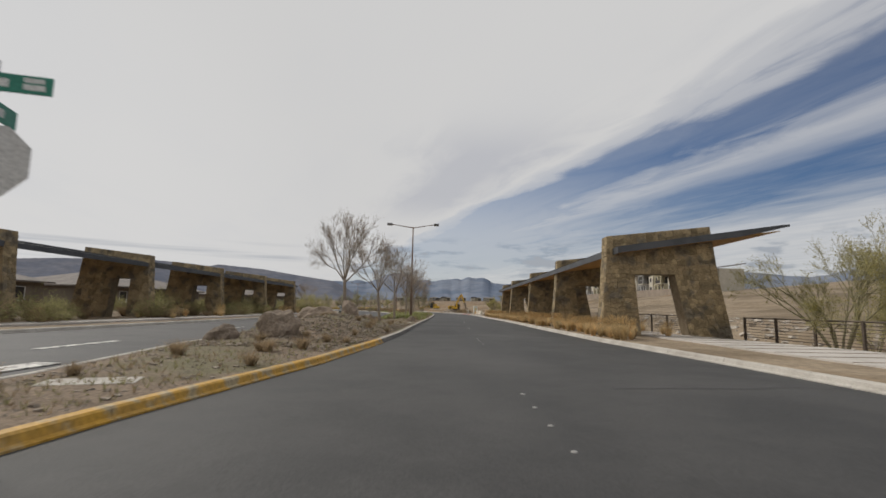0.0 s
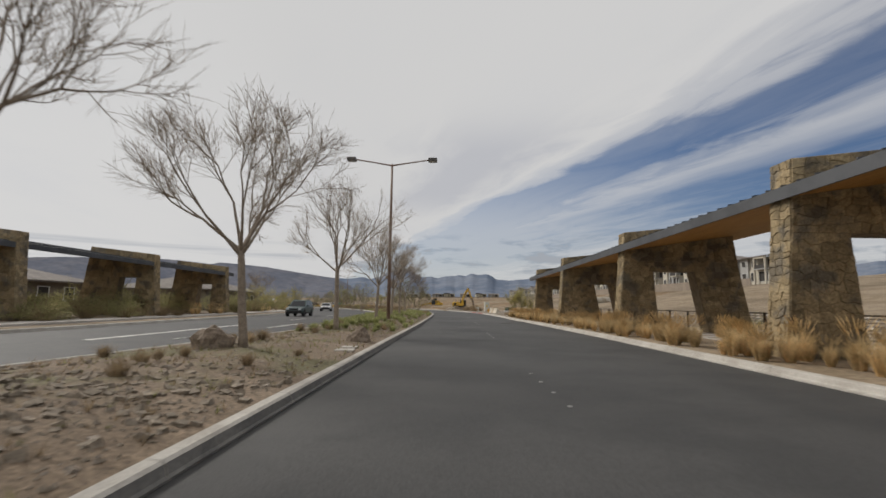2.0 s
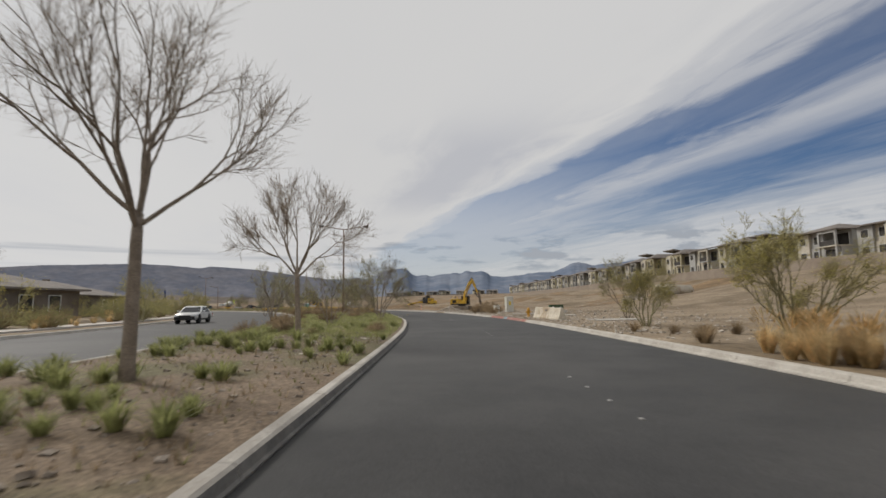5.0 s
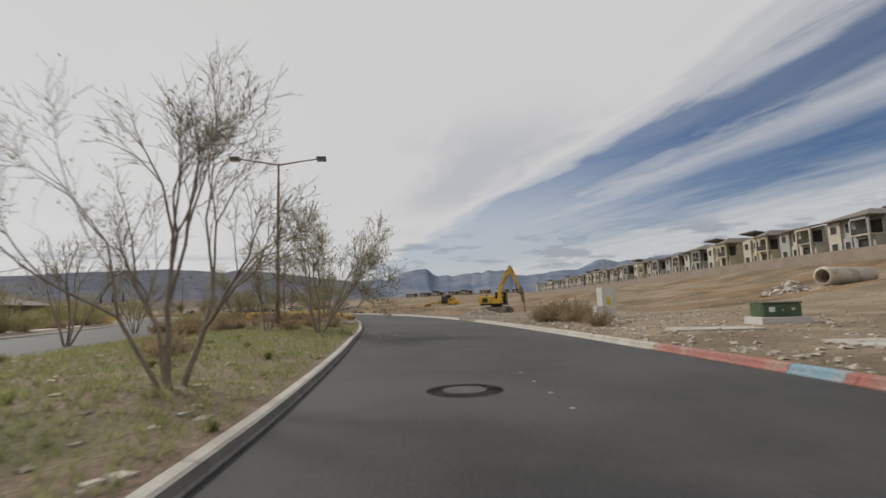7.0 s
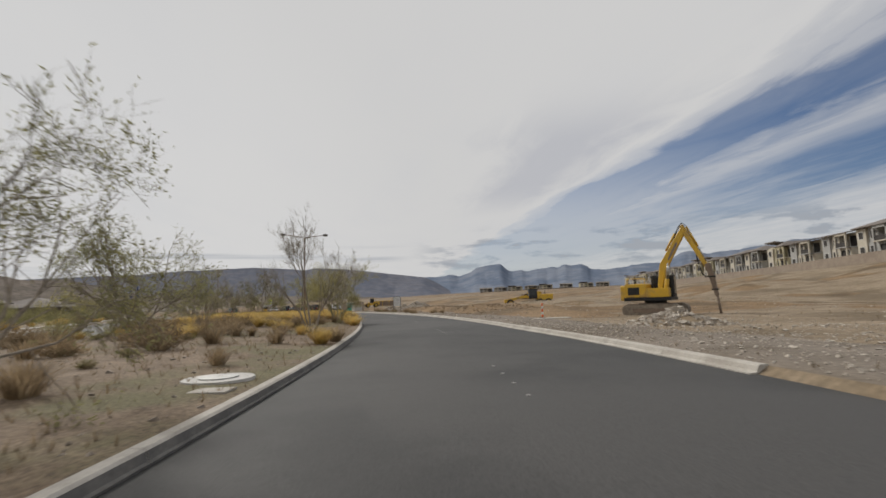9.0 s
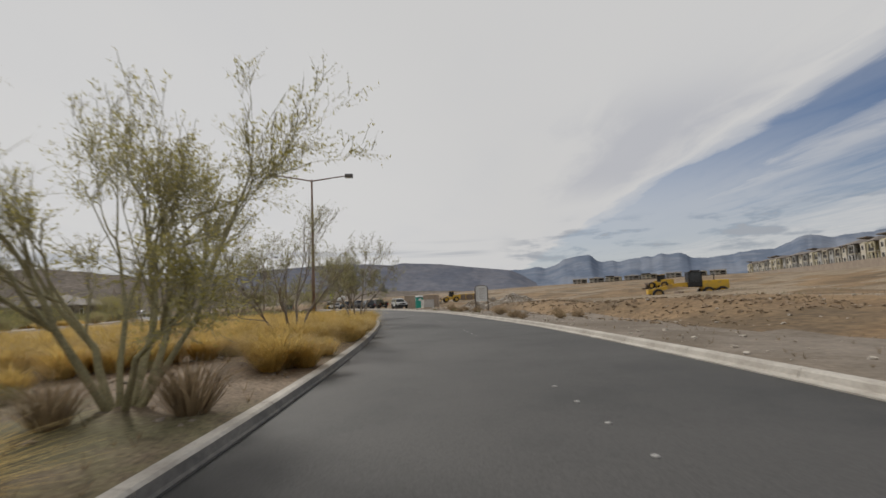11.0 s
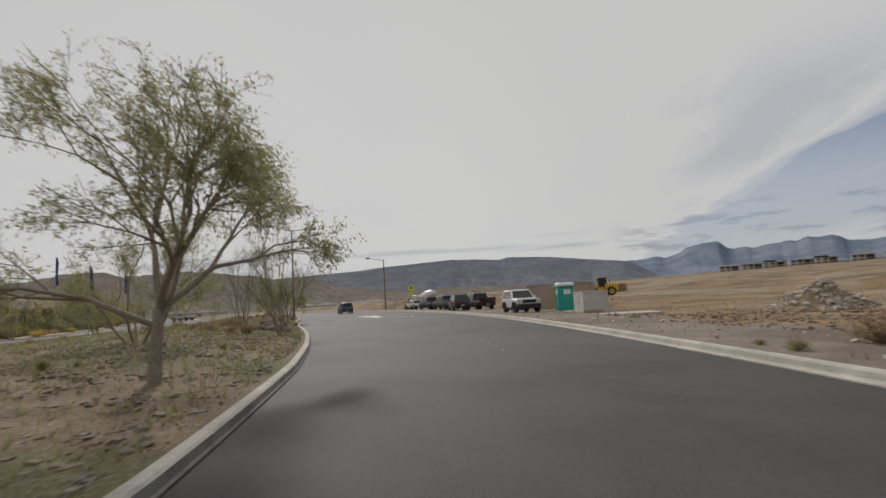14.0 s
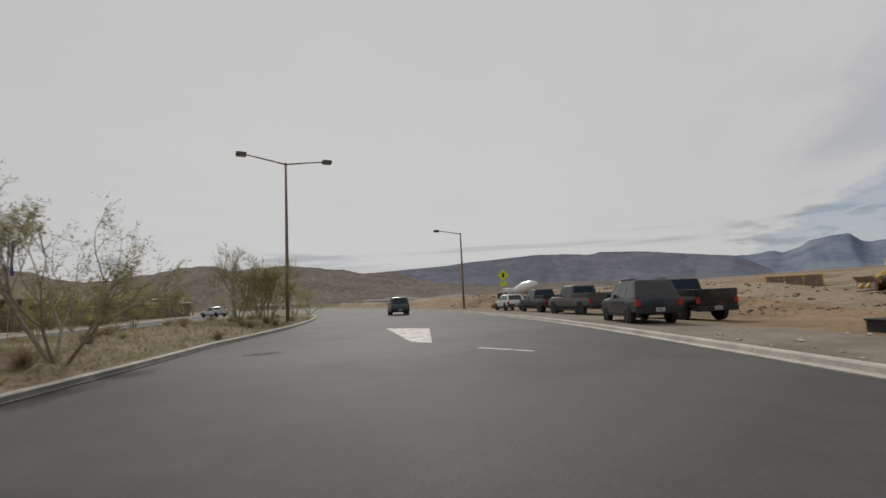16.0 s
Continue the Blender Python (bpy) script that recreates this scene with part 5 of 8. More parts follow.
M["utilgreen"] = mat("utility_green", (0.055, 0.085, 0.045), (0.075, 0.11, 0.06), 1.5, 0.5, 0.03)
M["cabinet"] = mat("cream_cabinet", (0.55, 0.54, 0.48), (0.62, 0.61, 0.55), 1.0, 0.5, 0.03)
M["yellowlabel"] = mat("yellow_label", (0.70, 0.52, 0.03), (0.64, 0.48, 0.05), 3.0, 0.5, 0.0)
M["teal"] = mat("teal_plastic", (0.02, 0.30, 0.235), (0.03, 0.35, 0.275), 1.2, 0.4, 0.02)
M["greyplastic"] = mat("translucent_grey_plastic", (0.55, 0.57, 0.56), (0.62, 0.63, 0.62), 2.0, 0.4, 0.0)
M["stucco"] = mat("tan_stucco", (0.33, 0.27, 0.21), (0.38, 0.315, 0.25), 0.8, 0.95, 0.3, 30.0)
M["bannerblue"] = mat("navy_banner", (0.03, 0.05, 0.16), (0.045, 0.07, 0.2), 2.0, 0.7, 0.0)

# pavement slabs behind the first verge, and on through the pier openings
def pavement():
    ss = np.arange(-30, 86, 1.0)
    ob = strip("pavement", M["pavement"], ss, [lambda s: (np.interp(s, [-30, 18, 27, 90], [10.8, 10.6, 10.7, 10.9]), 0.06), lambda s: (np.interp(s, [-30, 18, 27, 90], [10.8, 10.6, 10.7, 10.9]), 0.19),
                                               lambda s: (np.interp(s, [-30, 18, 27, 90], [15.2, 14.6, 12.9, 12.9]), 0.20), lambda s: (np.interp(s, [-30, 18, 27, 90], [15.2, 14.6, 12.9, 12.9]), 0.06)],
               "pale concrete footpath behind the verge", category="pavement")
    s = -29.0
    while s < 85:
        a, b = np.interp(s, [-30, 18, 27, 90], [10.8, 10.6, 10.7, 10.9]), np.interp(s, [-30, 18, 27, 90], [15.2, 14.6, 12.9, 12.9])
        (x0, y0), (x1, y1) = at(s, a + 0.01), at(s, b - 0.01)
        v, f = [], []
        tube(v, f, [(x0, y0, 0.194), (x1, y1, 0.204)], [0.012, 0.012], 4)
        from_data("joint", v, f, M["mortar"], ob)
        s += 1.5


pavement()
strip("pavement", M["pavement"], np.arange(-20, 300, 3.0), [lambda s: (far_kerb(s) - 2.2, 0.1), lambda s: (far_kerb(s) - 2.2, 0.24), lambda s: (far_kerb(s) - 4.0, 0.25), lambda s: (far_kerb(s) - 4.0, 0.1)],
      "pale concrete footpath across the oncoming road", category="pavement")


def guard_fence(points, label):
    """A low fence of dark posts and thin level bars."""
    ob = thing("railing", label, "railing")
    for i, (x, y) in enumerate(points):
        z = 0.1
        part("post", boxes((x - 0.05, x + 0.05, y - 0.05, y + 0.05, z - 0.3, z + 1.12), bevel=0.008), M["darkmetal"], ob)
        if i:
            x0, y0 = points[i - 1]
            for h, r in ((1.08, 0.032), (0.94, 0.013), (0.80, 0.013), (0.66, 0.013), (0.52, 0.013), (0.38, 0.013), (0.24, 0.013), (0.12, 0.02)):
                v, f = [], []
                tube(v, f, [(x0, y0, z + h), (x, y, z + h)], [r, r], 4)
                from_data("rail", v, f, M["darkmetal"], ob)
    return ob


guard_fence([(15.6 + 0.02 * k, -6.0 + 2.45 * k) for k in range(14)], "dark brown metal railing with level bars along the footpath")
guard_fence([(16.6, 31.0 + 2.7 * k) for k in range(20)], "dark brown metal railing behind the shade structure")


def bars(parent, rows, material, x, along, depth, name="printed_line"):
    """Flat bars for writing that cannot be given: rows of (start, end, z, height)."""
    for a, b, z, h in rows:
        if along == "x":
            part(name, boxes((a, b, x - depth, x, z, z + h)), material, parent)
        else:
            part(name, boxes((x - depth, x, a, b, z, z + h)), material, parent)


def stop_sign():
    ob = thing("street_sign", "stop sign seen from behind below two green street name blades", "street sign", "", pose(-4.74, 4.85, 0.15, 0, 0, 16))
    v, f = [], []
    tube(v, f, [(0, 0, -0.2), (0, 0, 3.75)], [0.03, 0.03], 8)
    from_data("post", v, f, M["steel"], ob)
    bm = bmesh.new()
    pts = [(0.38 * math.cos(math.pi / 8 + k * math.pi / 4) / math.cos(math.pi / 8), 2.68 + 0.38 * math.sin(math.pi / 8 + k * math.pi / 4) / math.cos(math.pi / 8)) for k in range(8)]
    prism(bm, pts, 0.034, 0.038)
    part("sign_plate", bm, M["aluminium"], ob, "bare aluminium octagon back")
    a = part("name_blade", boxes((-0.45, 0.52, -0.012, 0.012, 3.42, 3.62), bevel=0.004), M["signgreen"], ob, "green street name blade with white lettering")
    bars(a, [(-0.40, -0.02, 3.47, 0.09), (0.03, 0.13, 3.47, 0.09), (0.26, 0.45, 3.54, 0.05), (0.26, 0.46, 3.46, 0.06)], M["signwhite"], -0.0125, "x", 0.003)
    b = part("name_blade", boxes((-0.012, 0.012, -0.62, 0.45, 3.14, 3.34), bevel=0.004), M["signgreen"], ob, "green street name blade with white lettering")
    bars(b, [(-0.55, -0.2, 3.19, 0.09), (-0.12, 0.2, 3.19, 0.09)], M["signwhite"], 0.0155, "y", 0.003)


stop_sign()


def slab(x, y, wx, wy, turn, label="flat pale concrete utility pad set in the gravel", z=0.125):
    ob = part("concrete_pad", boxes((-wx / 2, wx / 2, -wy / 2, wy / 2, -0.1, 0.06), bevel=0.015), M["concrete"])
    ob.matrix_basis = pose(x, y, z, 0, 0, turn)
    tagged(ob, label, "concrete pad", "concrete pads")


slab(-5.4, 7.7, 1.3, 0.7, 20)
slab(-6.4, 36.3, 1.1, 0.7, 10)
slab(-2.6, 40.2, 0.5, 0.55, 5)
slab(-2.65, 41.1, 0.45, 0.5, 5)
slab(-6.6, 62.6, 0.7, 0.7, 0)
slab(-9.4, 143.8, 0.6, 0.45, 10, z=0.12)


def manhole_ring(x, y):
    bm = bmesh.new()
    bmesh.ops.create_cone(bm, cap_ends=True, segments=40, radius1=0.62, radius2=0.60, depth=0.16)
    ob = part("manhole_collar", bm, M["paleconcrete"])
    ob.matrix_basis = pose(x, y, 0.13)
    tagged(ob, "round pale concrete manhole collar in the median gravel", "manhole")
    bm = bmesh.new()
    bmesh.ops.create_cone(bm, cap_ends=True, segments=32, radius1=0.33, radius2=0.33, depth=0.02, matrix=Matrix.Translation((0, 0, 0.09)))
    part("lid", bm, M["steel"], ob, "grey iron lid")


manhole_ring(-10.0, 144.8)


def road_marks():
    # raised white lane dots in fours
    bm = bmesh.new()
    bmesh.ops.create_uvsphere(bm, u_segments=12, v_segments=6, radius=0.042)
    for v in bm.verts:
        v.co.z = max(v.co.z, 0) * 0.36
    first = part("lane_dot", bm, M["dot"], None, "", True)
    tagged(first, "raised white ceramic lane dot on asphalt", "lane marker", "lane dots")
    k = 0
    for s0, lat in [(5, 1.3), (19.5, 1.5), (34.0, 1.72), (48.4, 2.0), (63.2, 2.33), (77.8, 2.3), (92.5, 2.1), (111.0, 1.85), (124.3, 1.62), (144.4, 1.42), (158.5, 1.5), (172.5, 1.8), (186.0, 1.96), (197.9, 1.96), (212.6, 1.98), (227, 2.0), (241, 2.1)]:
        for j in range(4):
            x, y = at(s0 + j * 1.08, lat)
            ob = first if k == 0 else first.copy()
            if k:
                scene.collection.objects.link(ob)
            ob.location = (float(x), float(y), 0.016)
            k += 1
    # arrow paint
    def flat(name, pts, label, z=0.02):
        n = len(pts)
        v = [(x, y, z + 0.004) for x, y in pts] + [(x, y, z - 0.02) for x, y in pts]
        f = [tuple(range(n))] + [(i, i + n, (i + 1) % n + n, (i + 1) % n) for i in range(n)]
        ob = from_data(name, v, f, M["white"])
        tagged(ob, label, "road marking", kind="structure")
    flat("road_marking_arrow", [(-74.2, 249.1), (-71.3, 249.4), (-65.6, 243.9), (-66.6, 243.9)], "white painted lane arrow on asphalt")
    def dash(s0, s1, lat, w, side="", z=0.02):
        pts = [at(s0, lat - w), at(s1, lat - w), at(s1, lat + w), at(s0, lat + w)]
        flat("road_marking", [(float(a), float(b)) for a, b in pts], "worn white lane line on asphalt", z)
    flat("road_marking", [(-63.1, 243.15), (-61.2, 243.0), (-61.15, 243.12), (-63.05, 243.3)], "worn white lane line on asphalt")
    for s0, s1, lat, w in ((44, 57, -12.5, 0.16), (45, 49, -10.0, 0.06), (14, 17.5, -11.6, 0.14), (9, 11, -8.8, 0.3), (66, 70, -12.4, 0.07), (80, 84, -13, 0.07), (26, 30, -12.2, 0.07), (54, 60, -9.8, 0.12)):
        dash(s0, s1, lat, w, z=0.028)
    # tar seams in the asphalt
    for s, a, b in ((46.5, -1.6, 6.8), (53, -1.5, 6.5), (30, -2, 5), (128, -2, 2), (62, 1, 6), (240, -4, 2), (9, 3, 8)):
        n = 12
        pts = [at(s + 0.35 * bumps(k * 0.7, s, 1.3) + 0.06 * k, a + (b - a) * k / n) for k in range(n + 1)]
        v, f = [], []
        for i, (x, y) in enumerate(pts):
            v.extend([(float(x), float(y) - 0.012, 0.0195), (float(x), float(y) + 0.012, 0.0195)])
            if i:
                f.append((2 * i - 2, 2 * i, 2 * i + 1, 2 * i - 1))
        tagged(from_data("tar_seam", v, f, M["tar"]), "wandering dark crack across the asphalt", "road", kind="structure")


road_marks()
for s, lat in ((112.6, 0.6), (66, 4.6), (262, -5.2)):
    x, y = at(s, lat)
    bm = bmesh.new()
    bmesh.ops.create_cone(bm, cap_ends=True, segments=32, radius1=0.36, radius2=0.35, depth=0.03)
    bmesh.ops.create_cone(bm, cap_ends=True, segments=32, radius1=0.62, radius2=0.62, depth=0.01, matrix=Matrix.Translation((0, 0, -0.004)))
    ob = part("manhole_cover", bm, M["lidiron"])
    ob.matrix_basis = pose(float(x), float(y), 0.014)
    tagged(ob, "dark iron manhole cover set in asphalt", "manhole", "manhole covers")


def jersey_barrier():
    z = ground_z(7.9, 108)
    ob = thing("concrete_barrier", "long chipped cream concrete traffic barrier beside the kerb", "barrier", "", pose(7.95, 108.1, z, 0, 0, 5.0))
    bm = bmesh.new()
    prism(bm, [(-0.31, -0.05), (-0.31, 0.08), (-0.19, 0.33), (-0.09, 0.82), (0.09, 0.82), (0.19, 0.33), (0.31, 0.08), (0.31, -0.05)], -3.1, 3.1)
    bmesh.ops.bevel(bm, geom=bm.edges[:], offset=0.015, segments=1, affect="EDGES")
    r = random.Random(3)
    for v in bm.verts:
        v.co += Vector((r.gauss(0, 0.006), r.gauss(0, 0.01), r.gauss(0, 0.006)))
    part("body", bm, M["barrier"], ob)
    for y, w in ((0.35, 0.1), (0.1, 0.13), (-0.15, 0.07)):
        part("stencil", boxes((-0.151, -0.125, y - w, y + w - 0.04, 0.55, 0.68)), M["inkbrown"], ob, "dark stencilled mark")
    slab(11.3, 104.0, 3.0, 2.2, 0, "flat pale concrete pad in the dirt", ground_z(11.3, 104.0))


jersey_barrier()


def hydrant():
    ob = thing("fire_hydrant", "orange-yellow fire hydrant behind a red kerb", "hydrant", "", pose(7.45, 113.6, ground_z(7.45, 113.6) - 0.02))
    def turned(name, prof, label=""):
        bm = bmesh.new()
        v, f, n = [], [], 16
        for r, z in prof:
            for k in range(n):
                an = 2 * math.pi * k / n
                v.append((r * math.cos(an), r * math.sin(an), z))
        for i in range(len(prof) - 1):
            for k in range(n):
                f.append((i * n + k, i * n + (k + 1) % n, (i + 1) * n + (k + 1) % n, (i + 1) * n + k))
        bm.free()
        return from_data(name, v, f, M["hydrant"], ob, label, True)
    turned("barrel", [(0.16, -0.05), (0.17, 0.05), (0.115, 0.08), (0.11, 0.50), (0.15, 0.52), (0.15, 0.57), (0.12, 0.58)])
    turned("bonnet", [(0.14, 0.57), (0.13, 0.66), (0.08, 0.74), (0.03, 0.76), (0.03, 0.80), (0.0, 0.80)])
    for a in (0, 90, 180):
        v, f = [], []
        d = Vector((math.cos(radians(a)), math.sin(radians(a)), 0))
        tube(v, f, [d * 0.08 + Vector((0, 0, 0.42)), d * 0.2 + Vector((0, 0, 0.42)), d * 0.2 + Vector((0, 0, 0.42)), d * 0.25 + Vector((0, 0, 0.42))], [0.055, 0.055, 0.07, 0.06], 10)
        from_data("outlet", v, f, M["hydrant"], ob)


hydrant()


def transformer():
    x, y = 12.6, 125.6
    z = ground_z(x, y)
    ob = thing("transformer_box", "dark green pad-mounted transformer box on a concrete plinth", "utility box", "", pose(x, y, z, 0, 0, -4) @ Matrix.Scale(0.78, 4))
    part("plinth", boxes((-1.2, 1.2, -0.95, 0.95, -0.2, 0.36), bevel=0.03), M["paleconcrete"], ob, "pale concrete plinth")
    part("body", boxes((-0.95, 0.95, -0.45, 0.75, 0.36, 1.12), bevel=0.03), M["utilgreen"], ob)
    d = part("door", boxes((-0.93, 0.93, -0.62, -0.45, 0.38, 1.02), bevel=0.02), M["utilgreen"], ob)
    part("lid", boxes((-0.98, 0.98, -0.66, 0.3, 1.05, 1.13), bevel=0.02), M["utilgreen"], ob)
    part("label_plate", boxes((-0.66, -0.36, -0.628, -0.62, 0.62, 0.88)), M["signwhite"], d, "white notice plate")
    part("warning_plate", boxes((0.45, 0.6, -0.628, -0.62, 0.7, 0.82)), M["signwhite"], d, "small white plate")
    part("padlock", boxes((-0.03, 0.03, -0.66, -0.62, 0.66, 0.76), bevel=0.008), M["steel"], d)
    slab(8.9, 123.4, 3.0, 1.6, -8, "flat pale concrete pad in the dirt", ground_z(8.9, 123.4))
    slab(10.4, 116.5, 3.6, 1.8, -10, "flat pale concrete pad in the dirt", ground_z(10.4, 116.5))


transformer()


def cabinets():
    z = ground_z(8.75, 137.6)
    ob = thing("utility_cabinet", "tall cream metal utility cabinet with a yellow label", "cabinet", "utility cabinets", pose(9.1, 137.6, z, 0, 0, 20))
    part("body", boxes((-0.5, 0.5, -0.3, 0.3, 0.05, 2.0), bevel=0.015), M["cabinet"], ob)
    part("base", boxes((-0.55, 0.55, -0.35, 0.35, -0.1, 0.05)), M["paleconcrete"], ob)
    d = part("door", boxes((-0.46, 0.46, -0.325, -0.3, 0.15, 1.95), bevel=0.008), M["cabinet"], ob)
    part("warning_label", boxes((-0.2, 0.1, -0.332, -0.325, 0.85, 1.35)), M["yellowlabel"], d, "yellow warning label")
    part("handle", boxes((0.34, 0.38, -0.36, -0.325, 0.95, 1.15), bevel=0.006), M["steel"], d)
    z = ground_z(6.55, 129.8)
    ob = thing("utility_cabinet", "small cream meter cabinet with a dark opening", "cabinet", "utility cabinets", pose(6.55, 129.8, z, 0, 0, 14))
    part("body", boxes((-0.3, 0.3, -0.22, 0.22, -0.05, 0.86), bevel=0.015), M["cabinet"], ob)
    part("lid", boxes((-0.32, 0.32, -0.25, 0.23, 0.86, 0.9), bevel=0.01), M["cabinet"], ob)
    part("meter", boxes((0.02, 0.16, -0.235, -0.22, 0.3, 0.44), bevel=0.01), M["black"], ob, "dark meter window")


cabinets()


def big_pipe():
    x, y = 42.5, 161.0
    z = ground_z(x, y)
    ob = thing("concrete_pipe", "large tan concrete drain pipe lying on rubble", "pipe", "", pose(x, y, z + 0.85, 0, 0, -70))
    v, f, n = [], [], 32
    prof = [(0.78, -3.8), (0.98, -3.8), (1.08, -3.4), (1.0, -3.2), (0.98, 3.6), (0.78, 3.6), (0.78, -3.8)]
    for r, l in prof:
        for k in range(n):
            an = 2 * math.pi * k / n
            v.append((r * math.cos(an), l, r * math.sin(an)))
    for i in range(len(prof) - 1):
        for k in range(n):
            f.append((i * n + k, (i + 1) * n + k, (i + 1) * n + (k + 1) % n, i * n + (k + 1) % n))
    from_data("barrel", v, f, M["barrier"], ob, "", True)


big_pipe()


def channeliser(x, y, label):
    ob = thing("traffic_post", label, "traffic post", "traffic posts", pose(x, y, ground_z(x, y)))
    part("base", boxes((-0.22, 0.22, -0.22, 0.22, -0.03, 0.05), bevel=0.02), M["black"], ob)
    for i in range(5):
        v, f = [], []
        r0, r1 = 0.075 - 0.006 * i, 0.072 - 0.006 * (i + 1)
        tube(v, f, [(0, 0, 0.05 + 0.2 * i), (0, 0, 0.05 + 0.2 * (i + 1))], [r0, r1], 12)
        from_data("band", v, f, M["orange"] if i % 2 == 0 else M["signwhite"], ob, "", True)


channeliser(-4.2, 172.6, "orange and white traffic post beside the kerb")
channeliser(-44.7, 243.6, "orange and white traffic post behind the utility cabinets")
slab(-3.6, 171.2, 2.4, 1.2, 15, "flat pale steel plate on the dirt", ground_z(-3.6, 171.2))


def notice_board():
    x, y = -26.2, 210.7
    z = ground_z(x, y)
    ob = thing("notice_board", "white arched notice board on two dark posts", "sign", "", pose(x, y, z, 0, 0, 24))
    for px in (-0.58, 0.58):
        part("post", boxes((px - 0.04, px + 0.04, -0.04, 0.04, -0.4, 2.15), bevel=0.008), M["darkmetal"], ob)
    bm = bmesh.new()
    top = [(0.53 * math.cos(math.pi * k / 12), 2.2 + 0.16 * math.sin(math.pi * k / 12)) for k in range(13)]
    prism(bm, [(-0.53, 0.92), (0.53, 0.92)] + top, -0.03, 0.03)
    bd = part("board", bm, M["signwhite"], ob, "white board with faded dark lines")
    z2 = 2.12
    for w, h in ((0.55, 0.035), (0.62, 0.035), (0.5, 0.03), (0.5, 0.03), (0.42, 0.03), (0.5, 0.03), (0.46, 0.03)):
        part("printed_line", boxes((-w / 2 + 0.04, w / 2 + 0.04, -0.034, -0.03, z2 - h, z2)), M["inkbrown"], bd)
        part("printed_mark", boxes((-0.44, -0.38, -0.034, -0.03, z2 - 0.05, z2 + 0.01)), M["inkbrown"], bd)
        z2 -= 0.155
    bm = bmesh.new()
    arc = [(0.60 * math.cos(math.pi * k / 12), 2.2 + 0.22 * math.sin(math.pi * k / 12)) for k in range(13)]
    inn = [(0.54 * math.cos(math.pi * k / 12), 2.19 + 0.17 * math.sin(math.pi * k / 12)) for k in range(12, -1, -1)]
    prism(bm, arc + inn, -0.035, 0.035)
    part("arch_frame", bm, M["darkmetal"], ob, "dark arched frame")


notice_board()


def sharp(ob, angle=38):
    for p in ob.data.polygons:
        p.use_smooth = True
    ob.data.set_sharp_from_angle(angle=radians(angle))
    return ob


def loft(name, rings, material, parent, label=""):
    n = len(rings[0])
    v = [p for r in rings for p in r]
    f = []
    for i in range(len(rings) - 1):
        for k in range(n):
            f.append((i * n + k, i * n + (k + 1) % n, (i + 1) * n + (k + 1) % n, (i + 1) * n + k))
    f.append(tuple(range(n))[::-1]), f.append(tuple((len(rings) - 1) * n + k for k in range(n)))
    ob = from_data(name, v, f, material, parent, label)
    bm = bmesh.new()
    bm.from_mesh(ob.data)
    bmesh.ops.recalc_face_normals(bm, faces=bm.faces[:])
    bm.to_mesh(ob.data)
    bm.free()
    return sharp(ob)


def portable_toilet():
    x, y = -47.4, 244.1
    z = ground_z(x, y)
    ob = thing("portable_toilet", "teal portable toilet with a pale domed roof", "portable toilet", "", pose(x, y, z - 0.10, 0, 0, -56) @ Matrix.Scale(1.04, 4))
    part("skid", boxes((-0.58, 0.58, -0.6, 0.6, 0, 0.12), bevel=0.02), M["greyplastic"], ob)
    part("cabin", boxes((-0.54, 0.54, -0.55, 0.55, 0.12, 1.96), bevel=0.05), M["teal"], ob)
    rings = []
    for q, h in ((1.0, 0.0), (1.0, 0.06), (0.9, 0.15), (0.72, 0.21), (0.45, 0.25)):
        rings.append([(0.60 * q * cx, 0.61 * (0.35 * q + 0.65) * cy, 1.93 + h) for cx, cy in ((-1, -0.9), (-0.9, -1), (0.9, -1), (1, -0.9), (1, 0.9), (0.9, 1), (-0.9, 1), (-1, 0.9))])
    loft("roof", rings, M["greyplastic"], ob)
    for px in (-0.5, 0.46):
        part("door_post", boxes((px, px + 0.09, -0.60, -0.54, 0.1, 1.93), bevel=0.02), M["teal"], ob)
    d = part("door", boxes((-0.40, 0.45, -0.575, -0.55, 0.16, 1.86), bevel=0.012), M["teal"], ob)
    part("notice", boxes((-0.26, 0.24, -0.582, -0.575, 1.36, 1.68)), M["signwhite"], d, "white notice sheet")
    part("latch", boxes((-0.36, -0.30, -0.60, -0.575, 0.95, 1.1), bevel=0.005), M["black"], d)
    for z0, z1 in ((1.08, 1.24), (0.86, 1.0), (0.24, 0.34), (0.38, 0.48)):
        part("moulded_panel", boxes((-0.26, 0.3, -0.60, -0.57, z0, z1), bevel=0.012), M["teal"], d)
    part("side_notice", boxes((0.54, 0.548, -0.2, 0.3, 1.32, 1.66)), M["signwhite"], ob, "white notice sheet")
    for k in range(4):
        part("side_rib", boxes((0.535, 0.552, -0.42 + 0.26 * k, -0.36 + 0.26 * k, 0.2, 1.25), bevel=0.006), M["teal"], ob)
    for k in range(3):
        part("vent", boxes((0.536, 0.55, -0.4 + 0.3 * k, -0.2 + 0.3 * k, 1.76, 1.86), bevel=0.005), M["darkmetal"], ob)


portable_toilet()


